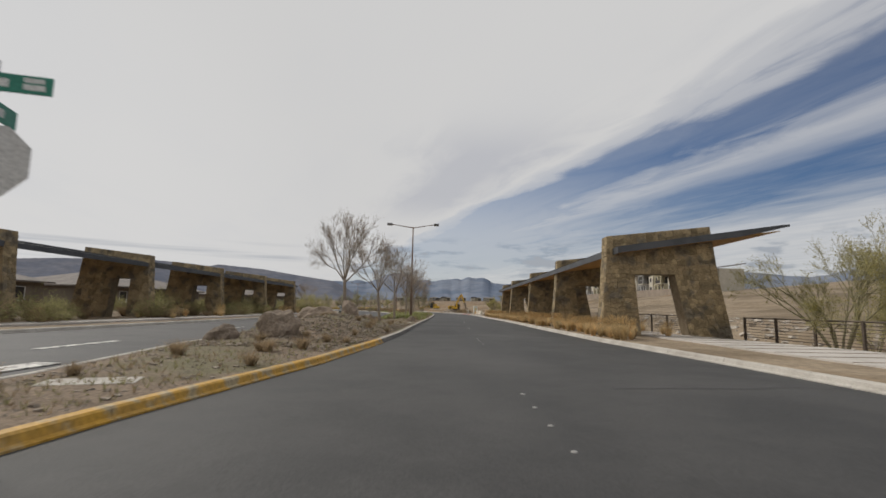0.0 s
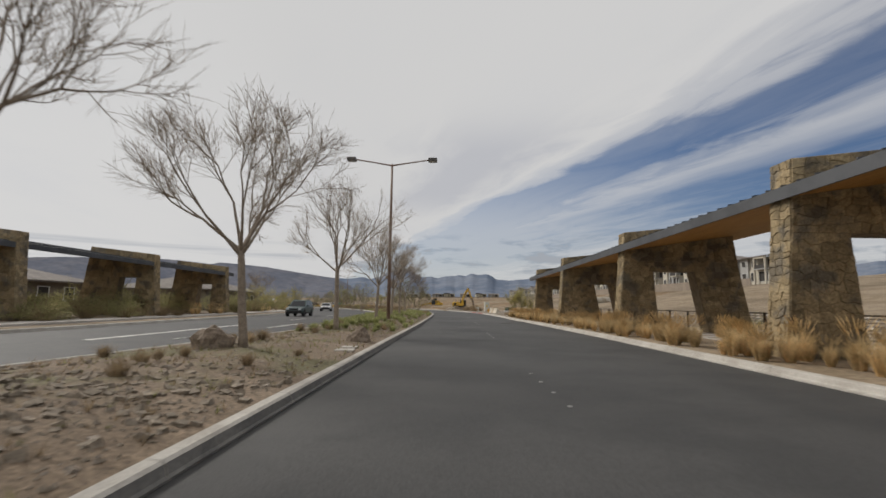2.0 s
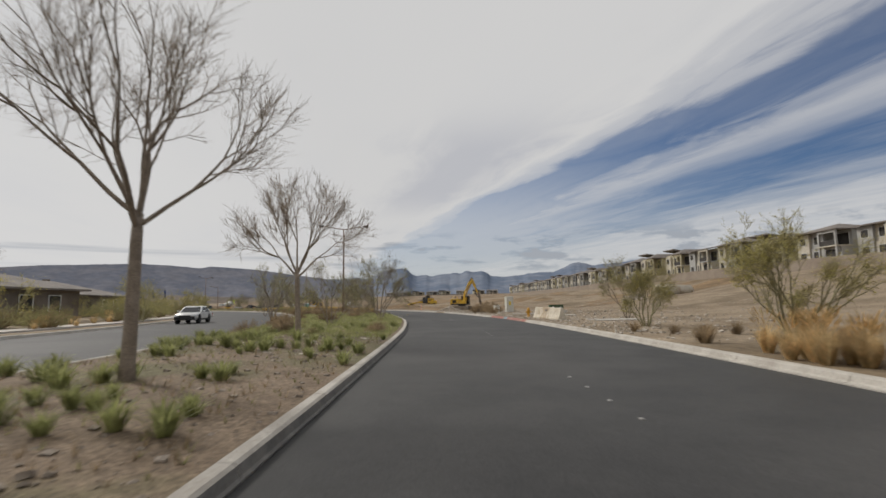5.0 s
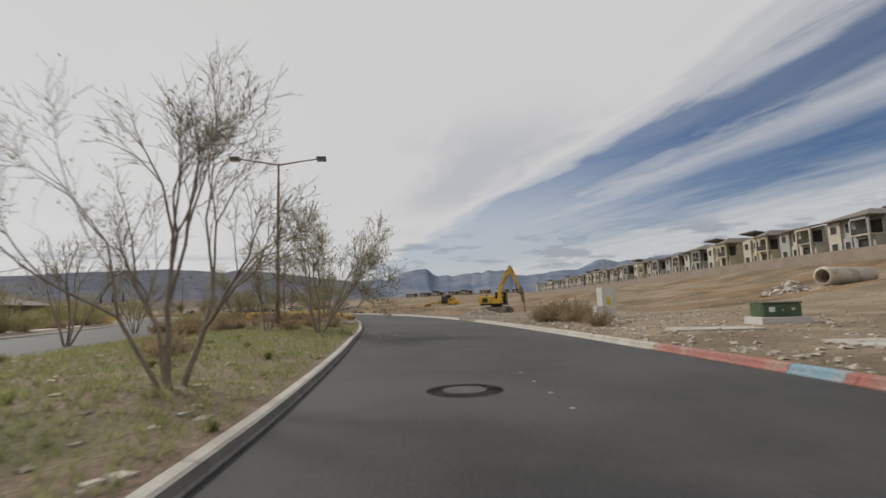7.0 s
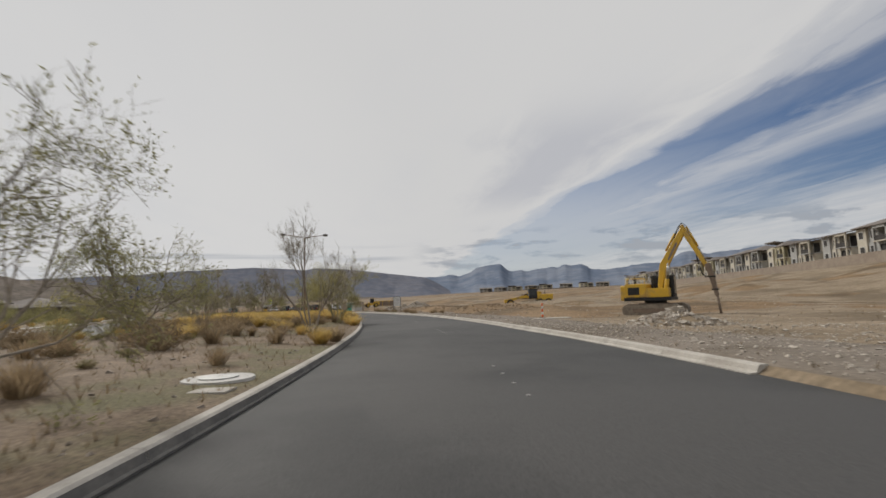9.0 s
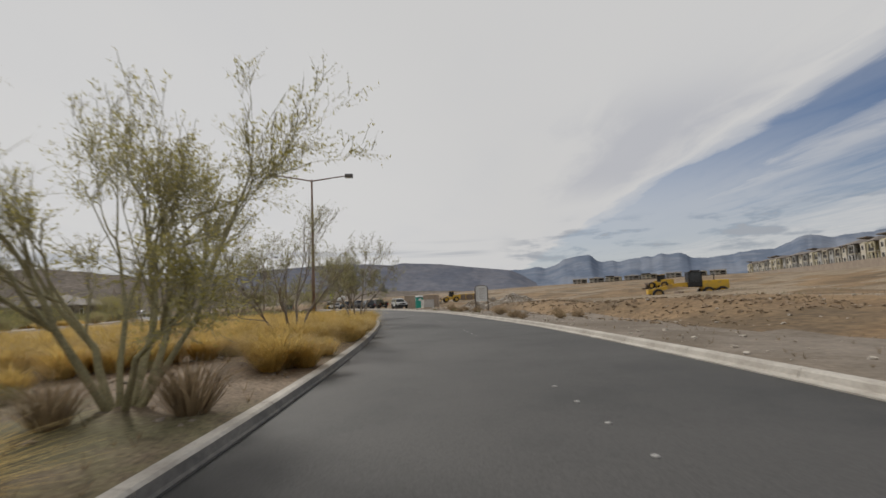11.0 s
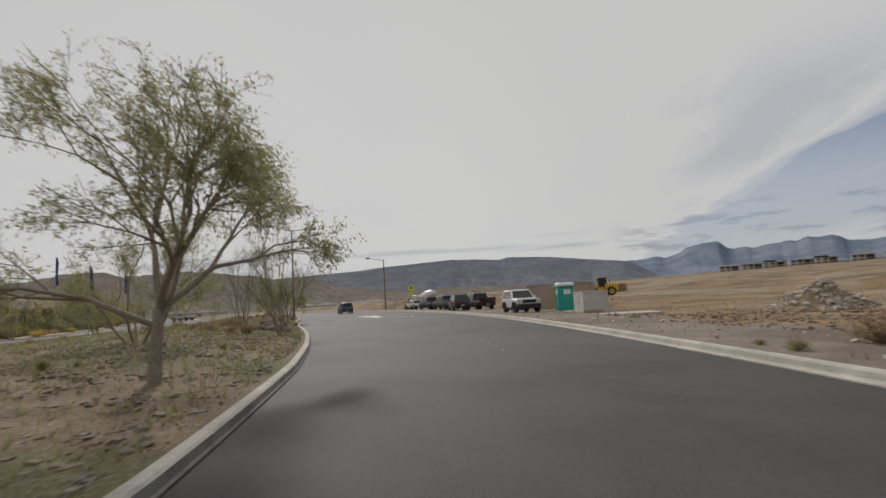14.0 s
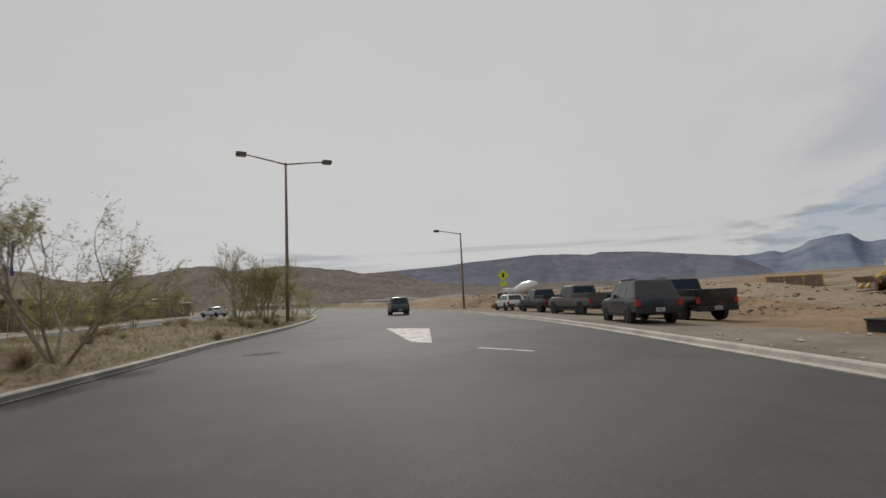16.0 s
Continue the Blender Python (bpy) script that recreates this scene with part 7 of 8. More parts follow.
def excavator():
    x, y = 4.4, 177.0
    z = ground_top(x, y)
    ob = thing("excavator", "yellow tracked excavator with a hydraulic breaker on its arm", "excavator", "", pose(x, y, z, 0, 0, -114) @ Matrix.Scale(1.05, 4))
    # local: +y is the way the boom points; tracks turned a little
    turn = Matrix.Rotation(radians(-6), 4, "Z")
    for sx in (-1, 1):
        bm = bmesh.new()
        out = []
        for k in range(13):
            an = -math.pi / 2 + math.pi * k / 12
            out.append((1.55 + 0.42 * math.cos(an), 0.44 + 0.44 * math.sin(an)))
        for k in range(13):
            an = math.pi / 2 + math.pi * k / 12
            out.append((-1.55 + 0.42 * math.cos(an), 0.44 + 0.44 * math.sin(an)))
        prism(bm, out, sx * 1.15 - 0.3, sx * 1.15 + 0.3, axis="x")
        bmesh.ops.transform(bm, matrix=turn, verts=bm.verts[:])
        tr = part("track", bm, M["dustytrack"], ob, "dusty steel crawler track")
        for k in range(15):
            for zz in (-0.01, 0.87):
                bm = boxes((sx * 1.15 - 0.31, sx * 1.15 + 0.31, -1.5 + 0.214 * k - 0.05, -1.5 + 0.214 * k + 0.05, zz, zz + 0.035))
                bmesh.ops.transform(bm, matrix=turn, verts=bm.verts[:])
                part("track_shoe", bm, M["rust"], tr)
        bm = boxes((sx * 1.15 - 0.32, sx * 1.15 + 0.32, -1.2, 1.2, 0.28, 0.6), bevel=0.04)
        bmesh.ops.transform(bm, matrix=turn, verts=bm.verts[:])
        part("track_frame", bm, M["rust"], tr)
    part("undercarriage", boxes((-0.9, 0.9, -0.8, 0.8, 0.4, 0.95), bevel=0.08), M["rust"], ob)
    bm = bmesh.new()
    bmesh.ops.create_cone(bm, cap_ends=True, segments=28, radius1=0.75, radius2=0.75, depth=0.2, matrix=Matrix.Translation((0, 0, 1.03)))
    part("slew_ring", bm, M["trim"], ob)
    part("deck", boxes((-1.3, 1.3, -1.9, 1.3, 1.12, 1.36), bevel=0.04), M["trim"], ob)
    part("engine_hood", boxes((-1.25, 1.25, -1.85, -0.35, 1.36, 2.35), bevel=0.1), M["machine"], ob)
    part("counterweight", boxes((-1.28, 1.28, -2.15, -1.75, 1.15, 2.25), bevel=0.14), M["machine"], ob, "rounded yellow counterweight")
    part("side_box", boxes((0.42, 1.28, -0.35, 1.15, 1.36, 2.0), bevel=0.05), M["machine"], ob)
    part("grille", boxes((1.25, 1.265, -1.6, -0.8, 1.55, 2.1)), M["trim"], ob)
    cab = part("cab", boxes((-1.3, -0.35, -0.3, 1.25, 1.36, 2.95), bevel=0.07), M["trim"], ob, "dark framed operator cab")
    part("cab_window", boxes((-1.315, -1.30, -0.1, 1.1, 1.95, 2.8)), M["glass"], cab)
    part("cab_window", boxes((-0.35, -0.335, -0.1, 1.1, 1.95, 2.8)), M["glass"], cab)
    part("windscreen", boxes((-1.2, -0.45, 1.25, 1.265, 1.6, 2.85)), M["glass"], cab)
    part("cab_door", boxes((-1.32, -1.305, -0.2, 0.95, 1.4, 1.93), bevel=0.01), M["machine"], cab)
    # boom, bent; stick; breaker
    bm = bmesh.new()
    prism(bm, [(0.18, 1.49), (0.47, 1.38), (0.67, 2.32), (0.89, 3.26), (2.32, 5.86), (2.28, 6.17), (2.10, 6.24), (0.52, 3.75), (0.36, 2.78)], -0.24, 0.24, axis="x")
    bmesh.ops.bevel(bm, geom=bm.edges[:], offset=0.03, segments=1, affect="EDGES")
    boom = part("boom", bm, M["machine"], ob, "bent yellow boom")
    for sx in (-0.246, 0.246):
        bm = bmesh.new()
        prism(bm, [(1.06, 4.05), (1.16, 3.92), (1.82, 5.10), (1.72, 5.25)], sx - 0.004, sx + 0.004, axis="x")
        part("maker_panel", bm, M["inkbrown"], boom, "plain dark bar in place of a maker's name")
    bm = bmesh.new()
    prism(bm, [(2.01, 6.29), (2.22, 6.51), (2.38, 6.20), (3.62, 3.44), (3.56, 3.20), (3.42, 3.26), (2.19, 5.74)], -0.19, 0.19, axis="x")
    bmesh.ops.bevel(bm, geom=bm.edges[:], offset=0.025, segments=1, affect="EDGES")
    part("stick", bm, M["machine"], ob, "yellow arm")
    part("bucket_link", boxes((-0.16, 0.16, 3.40, 3.74, 3.06, 3.62), bevel=0.06), M["rust"], ob)
    bm = bmesh.new()
    prism(bm, [(3.38, 3.53), (3.73, 3.61), (3.92, 2.78), (4.09, 1.35), (3.89, 1.28), (3.60, 2.64)], -0.26, 0.26, axis="x")
    bmesh.ops.bevel(bm, geom=bm.edges[:], offset=0.04, segments=1, affect="EDGES")
    br = part("breaker", bm, M["rust"], ob, "dusty brown hydraulic breaker")
    for a, b in ((2.59, 2.70), (1.72, 1.81)):
        part("breaker_band", boxes((-0.275, 0.275, 3.56 + (2.7 - a) * 0.14, 3.98 + (2.7 - a) * 0.14, a, b), bevel=0.015), M["trim"], br)
    rod("chisel", (0, 3.99, 1.35), (0, 4.13, 0.02), 0.085, M["rust"], br)
    for sx in (-0.34, 0.34):
        rod("boom_cylinder", (sx, 0.72, 1.45), (sx, 0.91, 2.64), 0.085, M["machine"], ob)
        rod("cylinder_rod", (sx, 0.91, 2.64), (sx, 1.09, 3.79), 0.05, M["steel"], ob)
    rod("stick_cylinder", (0, 0.97, 4.67), (0, 1.65, 5.86), 0.08, M["machine"], ob)
    rod("stick_cylinder_rod", (0, 1.65, 5.86), (0, 2.09, 6.46), 0.045, M["steel"], ob)
    rod("breaker_cylinder", (0, 2.44, 6.29), (0, 3.06, 4.85), 0.07, M["machine"], ob)
    rod("breaker_cylinder_rod", (0, 3.06, 4.85), (0, 3.53, 3.72), 0.04, M["steel"], ob)
    part("boom_lamp", boxes((-0.36, -0.24, 0.97, 1.1, 3.8, 3.95), bevel=0.02), M["headlight"], ob)
    for sx in (-1.22, 1.22):
        rod("handrail", (sx, -1.60, 2.27), (sx, -1.60, 2.73), 0.025, M["machine"], ob)
        rod("handrail", (sx, -0.40, 2.27), (sx, -0.40, 2.73), 0.025, M["machine"], ob)
        rod("handrail", (sx, -1.60, 2.73), (sx, -0.40, 2.73), 0.025, M["machine"], ob)
    rod("exhaust", (0.6, -1.2, 2.3), (0.6, -1.2, 2.9), 0.06, M["black"], ob)
    for off in (-0.12, 0.0, 0.12):
        v, f = [], []
        tube(v, f, [(off, 2.92, 4.99), (off, 2.95, 3.98), (off, 3.17, 2.96), (off, 3.42, 2.60), (off, 3.64, 2.78)], [0.025] * 5, 6)
        from_data("hose", v, f, M["black"], ob)
        v, f = [], []
        tube(v, f, [(off, 1.12, 4.48), (off, 1.56, 5.49), (off, 1.93, 6.32), (off, 2.18, 6.60), (off, 2.43, 6.32)], [0.022] * 5, 6)
        from_data("hose", v, f, M["black"], ob)


excavator()


def big_wheel(parent, x, y, r, w):
    wheel(parent, x, y, r, w, M["machine"])


def loader(x, y, turn, label, size=1.0):
    ob = thing("wheel_loader", label, "loader", "earthmovers on the dirt pad", pose(x, y, ground_top(x, y), 0, 0, turn) @ Matrix.Scale(size, 4))
    for wx in (-1.05, 1.05):
        for wy in (-1.6, 1.5):
            big_wheel(ob, wx, wy, 0.78, 0.6)
    part("rear_body", boxes((-0.85, 0.85, -3.0, -0.6, 0.8, 2.1), bevel=0.12), M["machine"], ob)
    part("front_frame", boxes((-0.7, 0.7, -0.4, 2.0, 0.7, 1.5), bevel=0.1), M["machine"], ob)
    cab = part("cab", boxes((-0.75, 0.75, -1.0, 0.4, 1.6, 3.2), bevel=0.06), M["trim"], ob, "dark cab")
    for s in (-0.765, 0.765):
        part("cab_window", boxes((s - 0.006, s + 0.006, -0.85, 0.25, 2.1, 3.05)), M["glass"], cab)
    part("windscreen", boxes((-0.65, 0.65, 0.4, 0.415, 2.0, 3.05)), M["glass"], cab)
    part("cab_roof", boxes((-0.85, 0.85, -1.1, 0.5, 3.2, 3.3), bevel=0.03), M["machine"], cab)
    for s in (-0.55, 0.55):
        bm = bmesh.new()
        prism(bm, [(0.6, 1.7), (0.7, 1.95), (2.6, 1.2), (3.3, 0.5), (3.1, 0.35), (2.3, 0.95)], s - 0.1, s + 0.1, axis="x")
        part("lift_arm", bm, M["machine"], ob)
    bm = bmesh.new()
    prism(bm, [(2.9, 0.1), (4.3, 0.05), (4.3, 0.12), (3.1, 0.3), (3.0, 0.9), (3.3, 1.35), (3.2, 1.4), (2.85, 0.9)], -1.4, 1.4, axis="x")
    part("bucket", bm, M["rust"], ob, "dusty steel bucket")
    rod("exhaust", (0.4, -1.8, 2.1), (0.4, -1.8, 2.9), 0.06, M["black"], ob)


loader(-54.5, 279.0, 120, "yellow wheel loader behind the portable toilet", 0.8)
loader(-6.5, 296, 60, "yellow wheel loader far out on the graded pad")


def grader(x, y, turn):
    ob = thing("motor_grader", "yellow motor grader with a dark cab on the graded pad", "grader", "earthmovers on the dirt pad", pose(x, y, ground_top(x, y), 0, 0, turn))
    for wx in (-1.1, 1.1):
        for wy in (-3.6, -2.0, 3.9):
            big_wheel(ob, wx, wy, 0.68, 0.42)
    part("engine_hood", boxes((-0.75, 0.75, -4.6, -1.5, 1.1, 2.2), bevel=0.1), M["machine"], ob)
    bm = bmesh.new()
    prism(bm, [(-1.6, 1.3), (-1.4, 2.0), (1.2, 2.0), (4.2, 1.45), (4.6, 1.1), (4.2, 0.9), (1.2, 1.55)], -0.22, 0.22, axis="x")
    part("main_beam", bm, M["machine"], ob, "long arched yellow beam")
    cab = part("cab", boxes((-0.8, 0.8, -1.5, 0.1, 1.4, 3.35), bevel=0.06), M["trim"], ob, "dark cab")
    for s in (-0.815, 0.815):
        part("cab_window", boxes((s - 0.006, s + 0.006, -1.3, -0.05, 2.0, 3.2)), M["glass"], cab)
    part("windscreen", boxes((-0.7, 0.7, 0.1, 0.115, 1.9, 3.2)), M["glass"], cab)
    part("blade", boxes((-1.9, 1.9, 1.1, 1.3, 0.3, 0.95), bevel=0.03), M["rust"], ob, "dusty steel blade")
    part("front_axle", boxes((-1.0, 1.0, 3.75, 4.05, 0.6, 0.85), bevel=0.04), M["machine"], ob)
    part("nose_block", boxes((-0.6, 0.6, 4.4, 5.0, 0.7, 1.35), bevel=0.06), M["machine"], ob)
    rod("exhaust", (0.3, -3.2, 2.2), (0.3, -3.2, 3.0), 0.06, M["black"], ob)


grader(-6.3, 236.3, 100)


def skid_steer(x, y, turn):
    ob = thing("skid_steer", "small yellow skid-steer loader on the verge", "loader", "", pose(x, y, ground_z(x, y), 0, 0, turn))
    for wx in (-0.75, 0.75):
        for wy in (-0.5, 0.6):
            big_wheel(ob, wx, wy, 0.4, 0.3)
    part("body", boxes((-0.6, 0.6, -1.2, 0.9, 0.4, 1.2), bevel=0.06), M["machine"], ob)
    part("cab", boxes((-0.5, 0.5, -0.5, 0.6, 1.2, 2.0), bevel=0.05), M["trim"], ob)
    part("bucket", boxes((-0.9, 0.9, 1.3, 2.0, 0.05, 0.6), bevel=0.06), M["rust"], ob)
    part("lift_arm", boxes((-0.72, -0.6, -1.1, 1.5, 1.0, 1.2), bevel=0.03), M["machine"], ob)
    part("lift_arm", boxes((0.6, 0.72, -1.1, 1.5, 1.0, 1.2), bevel=0.03), M["machine"], ob)


skid_steer(-92.0, 283.0, 60)


def mixer_truck(x, y, turn):
    ob = thing("mixer_truck", "white concrete mixer truck parked beyond the road sign", "truck", "", pose(x, y, ground_z(x, y), 0, 0, turn))
    for wx in (-1.05, 1.05):
        for wy in (-3.0, -1.7, 2.8):
            wheel(ob, wx, wy, 0.5, 0.35, M["brightrim"])
    part("chassis", boxes((-0.5, 0.5, -4.0, 3.6, 0.7, 1.0), bevel=0.03), M["trim"], ob)
    cab = part("cab", boxes((-1.15, 1.15, 2.0, 3.9, 0.9, 2.8), bevel=0.15), P["white"], ob)
    part("windscreen", boxes((-1.0, 1.0, 3.9, 3.915, 1.8, 2.6)), M["glass"], cab)
    v, f = [], []
    tube(v, f, [(0, 1.6, 1.9), (0, 0.9, 2.1), (0, -1.0, 2.5), (0, -2.6, 2.9), (0, -3.6, 3.2)], [0.5, 1.0, 1.2, 0.9, 0.45], 24)
    from_data("drum", v, f, P["white"], ob, "pale mixing drum", True)


mixer_truck(-98.0, 296.0, 70)
# ---- houses ----
M["beige"] = mat("beige_stucco", (0.47, 0.43, 0.35), (0.54, 0.50, 0.42), 0.5, 0.95, 0.15, 12.0, local=True, grain=0.1)
M["brownstucco"] = mat("brown_stucco", (0.17, 0.14, 0.11), (0.215, 0.18, 0.145), 0.5, 0.95, 0.15, 12.0, local=True, grain=0.12)
M["greystucco"] = mat("grey_stucco", (0.34, 0.335, 0.32), (0.40, 0.395, 0.38), 0.5, 0.95, 0.15, 12.0, local=True, grain=0.1)
M["ochre"] = mat("ochre_sheathing", (0.45, 0.40, 0.27), (0.50, 0.46, 0.33), 0.6, 0.9, 0.1, 12.0, local=True, grain=0.12)
M["rooftile"] = mat("grey_brown_roof", (0.16, 0.14, 0.125), (0.21, 0.185, 0.165), 0.7, 0.9, 0.3, 6.0, local=True, grain=0.2)
M["hollow"] = mat("dark_opening", (0.035, 0.032, 0.03), (0.055, 0.05, 0.045), 1.0, 0.7, 0.0, local=True)
M["blockwall"] = mat("tan_block_wall", (0.25, 0.205, 0.165), (0.30, 0.25, 0.20), 0.4, 0.95, 0.2, 5.0, grain=0.12)


def window(parent, x0, x1, y, z0, z1, face=-1):
    """A window on a wall at y: frame and pane."""
    fr = part("window", boxes((x0 - 0.08, x1 + 0.08, y + face * 0.05 - 0.04, y + face * 0.05 + 0.04, z0 - 0.08, z0), (x0 - 0.08, x1 + 0.08, y + face * 0.05 - 0.04, y + face * 0.05 + 0.04, z1, z1 + 0.08),
                              (x0 - 0.08, x0, y + face * 0.05 - 0.04, y + face * 0.05 + 0.04, z0, z1), (x1, x1 + 0.08, y + face * 0.05 - 0.04, y + face * 0.05 + 0.04, z0, z1)), M["signwhite"], parent)
    part("pane", boxes((x0, x1, y + face * 0.02 - 0.012, y + face * 0.02 + 0.012, z0, z1)), M["hollow"], fr)


def shed_roof(x0, x1, y0, y1, z0, z1, over=0.5):
    bm = bmesh.new()
    prism(bm, [(y0 - over, z0 - 0.1), (y1 + over, z1 - 0.1), (y1 + over, z1 + 0.15), (y0 - over, z0 + 0.15)], x0 - over, x1 + over, axis="x")
    return bm


def hip_roof(x0, x1, y0, y1, z0, h, over=0.5):
    bm = bmesh.new()
    x0, x1, y0, y1 = x0 - over, x1 + over, y0 - over, y1 + over
    d = min(x1 - x0, y1 - y0) / 2
    if x1 - x0 > y1 - y0:
        ridge = [(x0 + d, (y0 + y1) / 2, z0 + h), (x1 - d, (y0 + y1) / 2, z0 + h)]
        b = [bm.verts.new(p) for p in ((x0, y0, z0), (x1, y0, z0), (x1, y1, z0), (x0, y1, z0))]
        r = [bm.verts.new(p) for p in ridge]
        for q in ((b[0], b[1], r[1], r[0]), (b[1], b[2], r[1]), (b[2], b[3], r[0], r[1]), (b[3], b[0], r[0])):
            bm.faces.new(q)
    else:
        ridge = [((x0 + x1) / 2, y0 + d, z0 + h), ((x0 + x1) / 2, y1 - d, z0 + h)]
        b = [bm.verts.new(p) for p in ((x0, y0, z0), (x1, y0, z0), (x1, y1, z0), (x0, y1, z0))]
        r = [bm.verts.new(p) for p in ridge]
        for q in ((b[0], b[1], r[0]), (b[1], b[2], r[1], r[0]), (b[2], b[3], r[1]), (b[3], b[0], r[0], r[1])):
            bm.faces.new(q)
    low = [bm.verts.new((v.co.x, v.co.y, z0 - 0.18)) for v in b]
    bm.faces.new(low[::-1])
    for i in range(4):
        bm.faces.new((low[i], low[(i + 1) % 4], b[(i + 1) % 4], b[i]))
    bmesh.ops.recalc_face_normals(bm, faces=bm.faces[:])
    return bm


def new_house(label, wall, accent, form):
    """A two-storey house under construction; its front with balconies looks along -y."""
    ob = thing("two_storey_house", label, "house", "new houses on the slope")
    part("wall", boxes((-6.2, 6.2, 0.0, 11, -2.5, 3.1)), wall, ob)
    up = part("upper_wall", boxes((-6.2, 1.0, 0.3, 11, 3.1, 6.4), (1.0, 6.2, 2.6, 11, 3.1, 6.4)), wall, ob)
    part("accent_wall", boxes((-6.3, -2.6, -0.35, 0.4, -2.5, 6.1)), accent, ob)
    for x0, x1, z0, z1 in ((-5.4, -3.6, 4.0, 5.4), (-5.4, -3.6, 0.9, 2.3)):
        window(ob, x0, x1, -0.35, z0, z1)
    for x0, x1, z0, z1 in ((-1.8, 0.3, 3.9, 5.5), (-1.8, 0.3, 0.3, 2.4)):
        window(ob, x0, x1, 0.3 if z0 > 3 else 0.0, z0, z1)
    window(ob, 2.0, 5.4, 2.6, 3.35, 5.7)
    window(ob, 1.8, 5.6, 0.0, 0.1, 2.5)
    part("balcony_slab", boxes((1.0, 6.3, -1.2, 2.6, 2.95, 3.2)), accent, ob)
    for px in (1.2, 6.0):
        part("balcony_post", boxes((px - 0.22, px + 0.22, -1.15, -0.75, -2.5, 6.2)), wall, ob)
    part("balcony_beam", boxes((1.0, 6.25, -1.15, -0.8, 5.7, 6.2)), wall, ob)
    part("balcony_rail", boxes((1.4, 5.8, -1.1, -1.04, 3.2, 4.2)), M["hollow"], ob)
    if form == 0:
        part("roof", shed_roof(-6.2, 6.2, -0.8, 11, 6.2, 7.9), M["rooftile"], ob)
    elif form == 1:
        part("roof", hip_roof(-6.2, 6.2, -1.0, 11, 6.4, 1.7), M["rooftile"], ob)
    else:
        part("roof", shed_roof(-6.2, 0.6, -0.6, 11, 7.9, 6.4), M["rooftile"], ob)
        part("roof", hip_roof(1.0, 6.2, -1.0, 11, 6.4, 1.3), M["rooftile"], ob)
    part("side_window", boxes((-6.24, -6.19, 3.0, 4.6, 3.9, 5.4)), M["hollow"], ob)
    part("side_window", boxes((-6.24, -6.19, 6.0, 7.4, 0.6, 2.2)), M["hollow"], ob)
    return ob


plans = [new_house("unfinished two-storey beige stucco house with a balcony, on a slope", M["beige"], M["greystucco"], 0),
         new_house("unfinished two-storey grey stucco house with a hip roof, on a slope", M["greystucco"], M["beige"], 1),
         new_house("unfinished two-storey ochre sheathed house, on a slope", M["ochre"], M["beige"], 2)]
r = random.Random(5)
HOUSE_Y = [168 + 16.5 * k for k in range(29)]
for i, y in enumerate(HOUSE_Y):
    x = float(np.interp(y, [118, 180, 244, 276, 320, 420, 680], [92, 88, 86, 83.5, 81, 79, 80])) + r.uniform(-0.8, 0.8)
    z = float(np.interp(y, [118, 180, 230, 270, 320, 420, 680], [8.2, 9.2, 9.4, 9.3, 8.6, 8.6, 10.5]))
    m = pose(x, y, z, 0, 0, -90 + float(np.interp(y, [118, 320, 420, 680], [0, 2, 4, 8]))) @ Matrix.Diagonal((1, 1, 1.14, 1))
    if i < 3:
        plans[i].matrix_basis = m
    else:
        copy_thing(plans[(i * 2 + i // 3) % 3], m)


def far_row():
    """A bench of graded ground across the far end of the pad, its wall and its row of houses."""
    xs = np.arange(-150, 171, 10.0)
    verts, faces, prof = [], [], ((-110, None), (-60, 0.42), (-30, 0.78), (-9, 1.0), (8, 1.0), (60, 1.0), (90, None))
    for x in xs:
        y0, top = bench(x)
        for d, k in prof:
            z = -6.0 if k is None else top * k - (0 if k == 1.0 else 1.2) + 0.5 * bumps(x, y0 + d, 18, 3)
            verts.append((float(x), float(y0 + d), float(z)))
    n = len(prof)
    for i in range(len(xs) - 1):
        for j in range(n - 1):
            faces.append((i * n + j, (i + 1) * n + j, (i + 1) * n + j + 1, i * n + j + 1))
    tagged(from_data("backdrop_bench", verts, faces, M["dirt"], smooth_faces=True), "far bench of tan graded ground below new houses", "ground", kind="structure")
    q = random.Random(8)
    for i, x in enumerate((-58, -43, -29, -12, 3, 24, 45, 61)):
        y0, top = bench(x)
        copy_thing(plans[(i + i // 3) % 3], pose(x, y0 + q.uniform(2, 7), top, 0, 0, q.uniform(-14, 6)) @ Matrix.Diagonal((1.05, 1, 0.66, 1)))
    ob = thing("yard_wall", "low dark block wall along the far bench", "wall")
    for a in np.arange(-90, 80, 10.0):
        (ya, za), (yb, zb) = bench(a), bench(a + 10)
        v = []
        for x, y, z in ((a + 0.02, ya - 7, za), (a + 9.98, yb - 7, zb)):
            v.extend([(x, y - 0.15, z - 2.5), (x, y + 0.15, z - 2.5), (x, y + 0.15, z + 0.9), (x, y - 0.15, z + 0.9)])
        from_data("wall_panel", v, [(0, 1, 2, 3), (7, 6, 5, 4), (0, 4, 5, 1), (1, 5, 6, 2), (2, 6, 7, 3), (3, 7, 4, 0)], M["blockwall"], ob)


def bench(x):
    return float(np.interp(x, [-150, -60, 60, 170], [625, 641, 664, 690])), float(np.interp(x, [-150, -95, -60, 0, 60, 170], [0.0, 5.0, 8.8, 10.4, 11.0, 11.0]))


far_row()


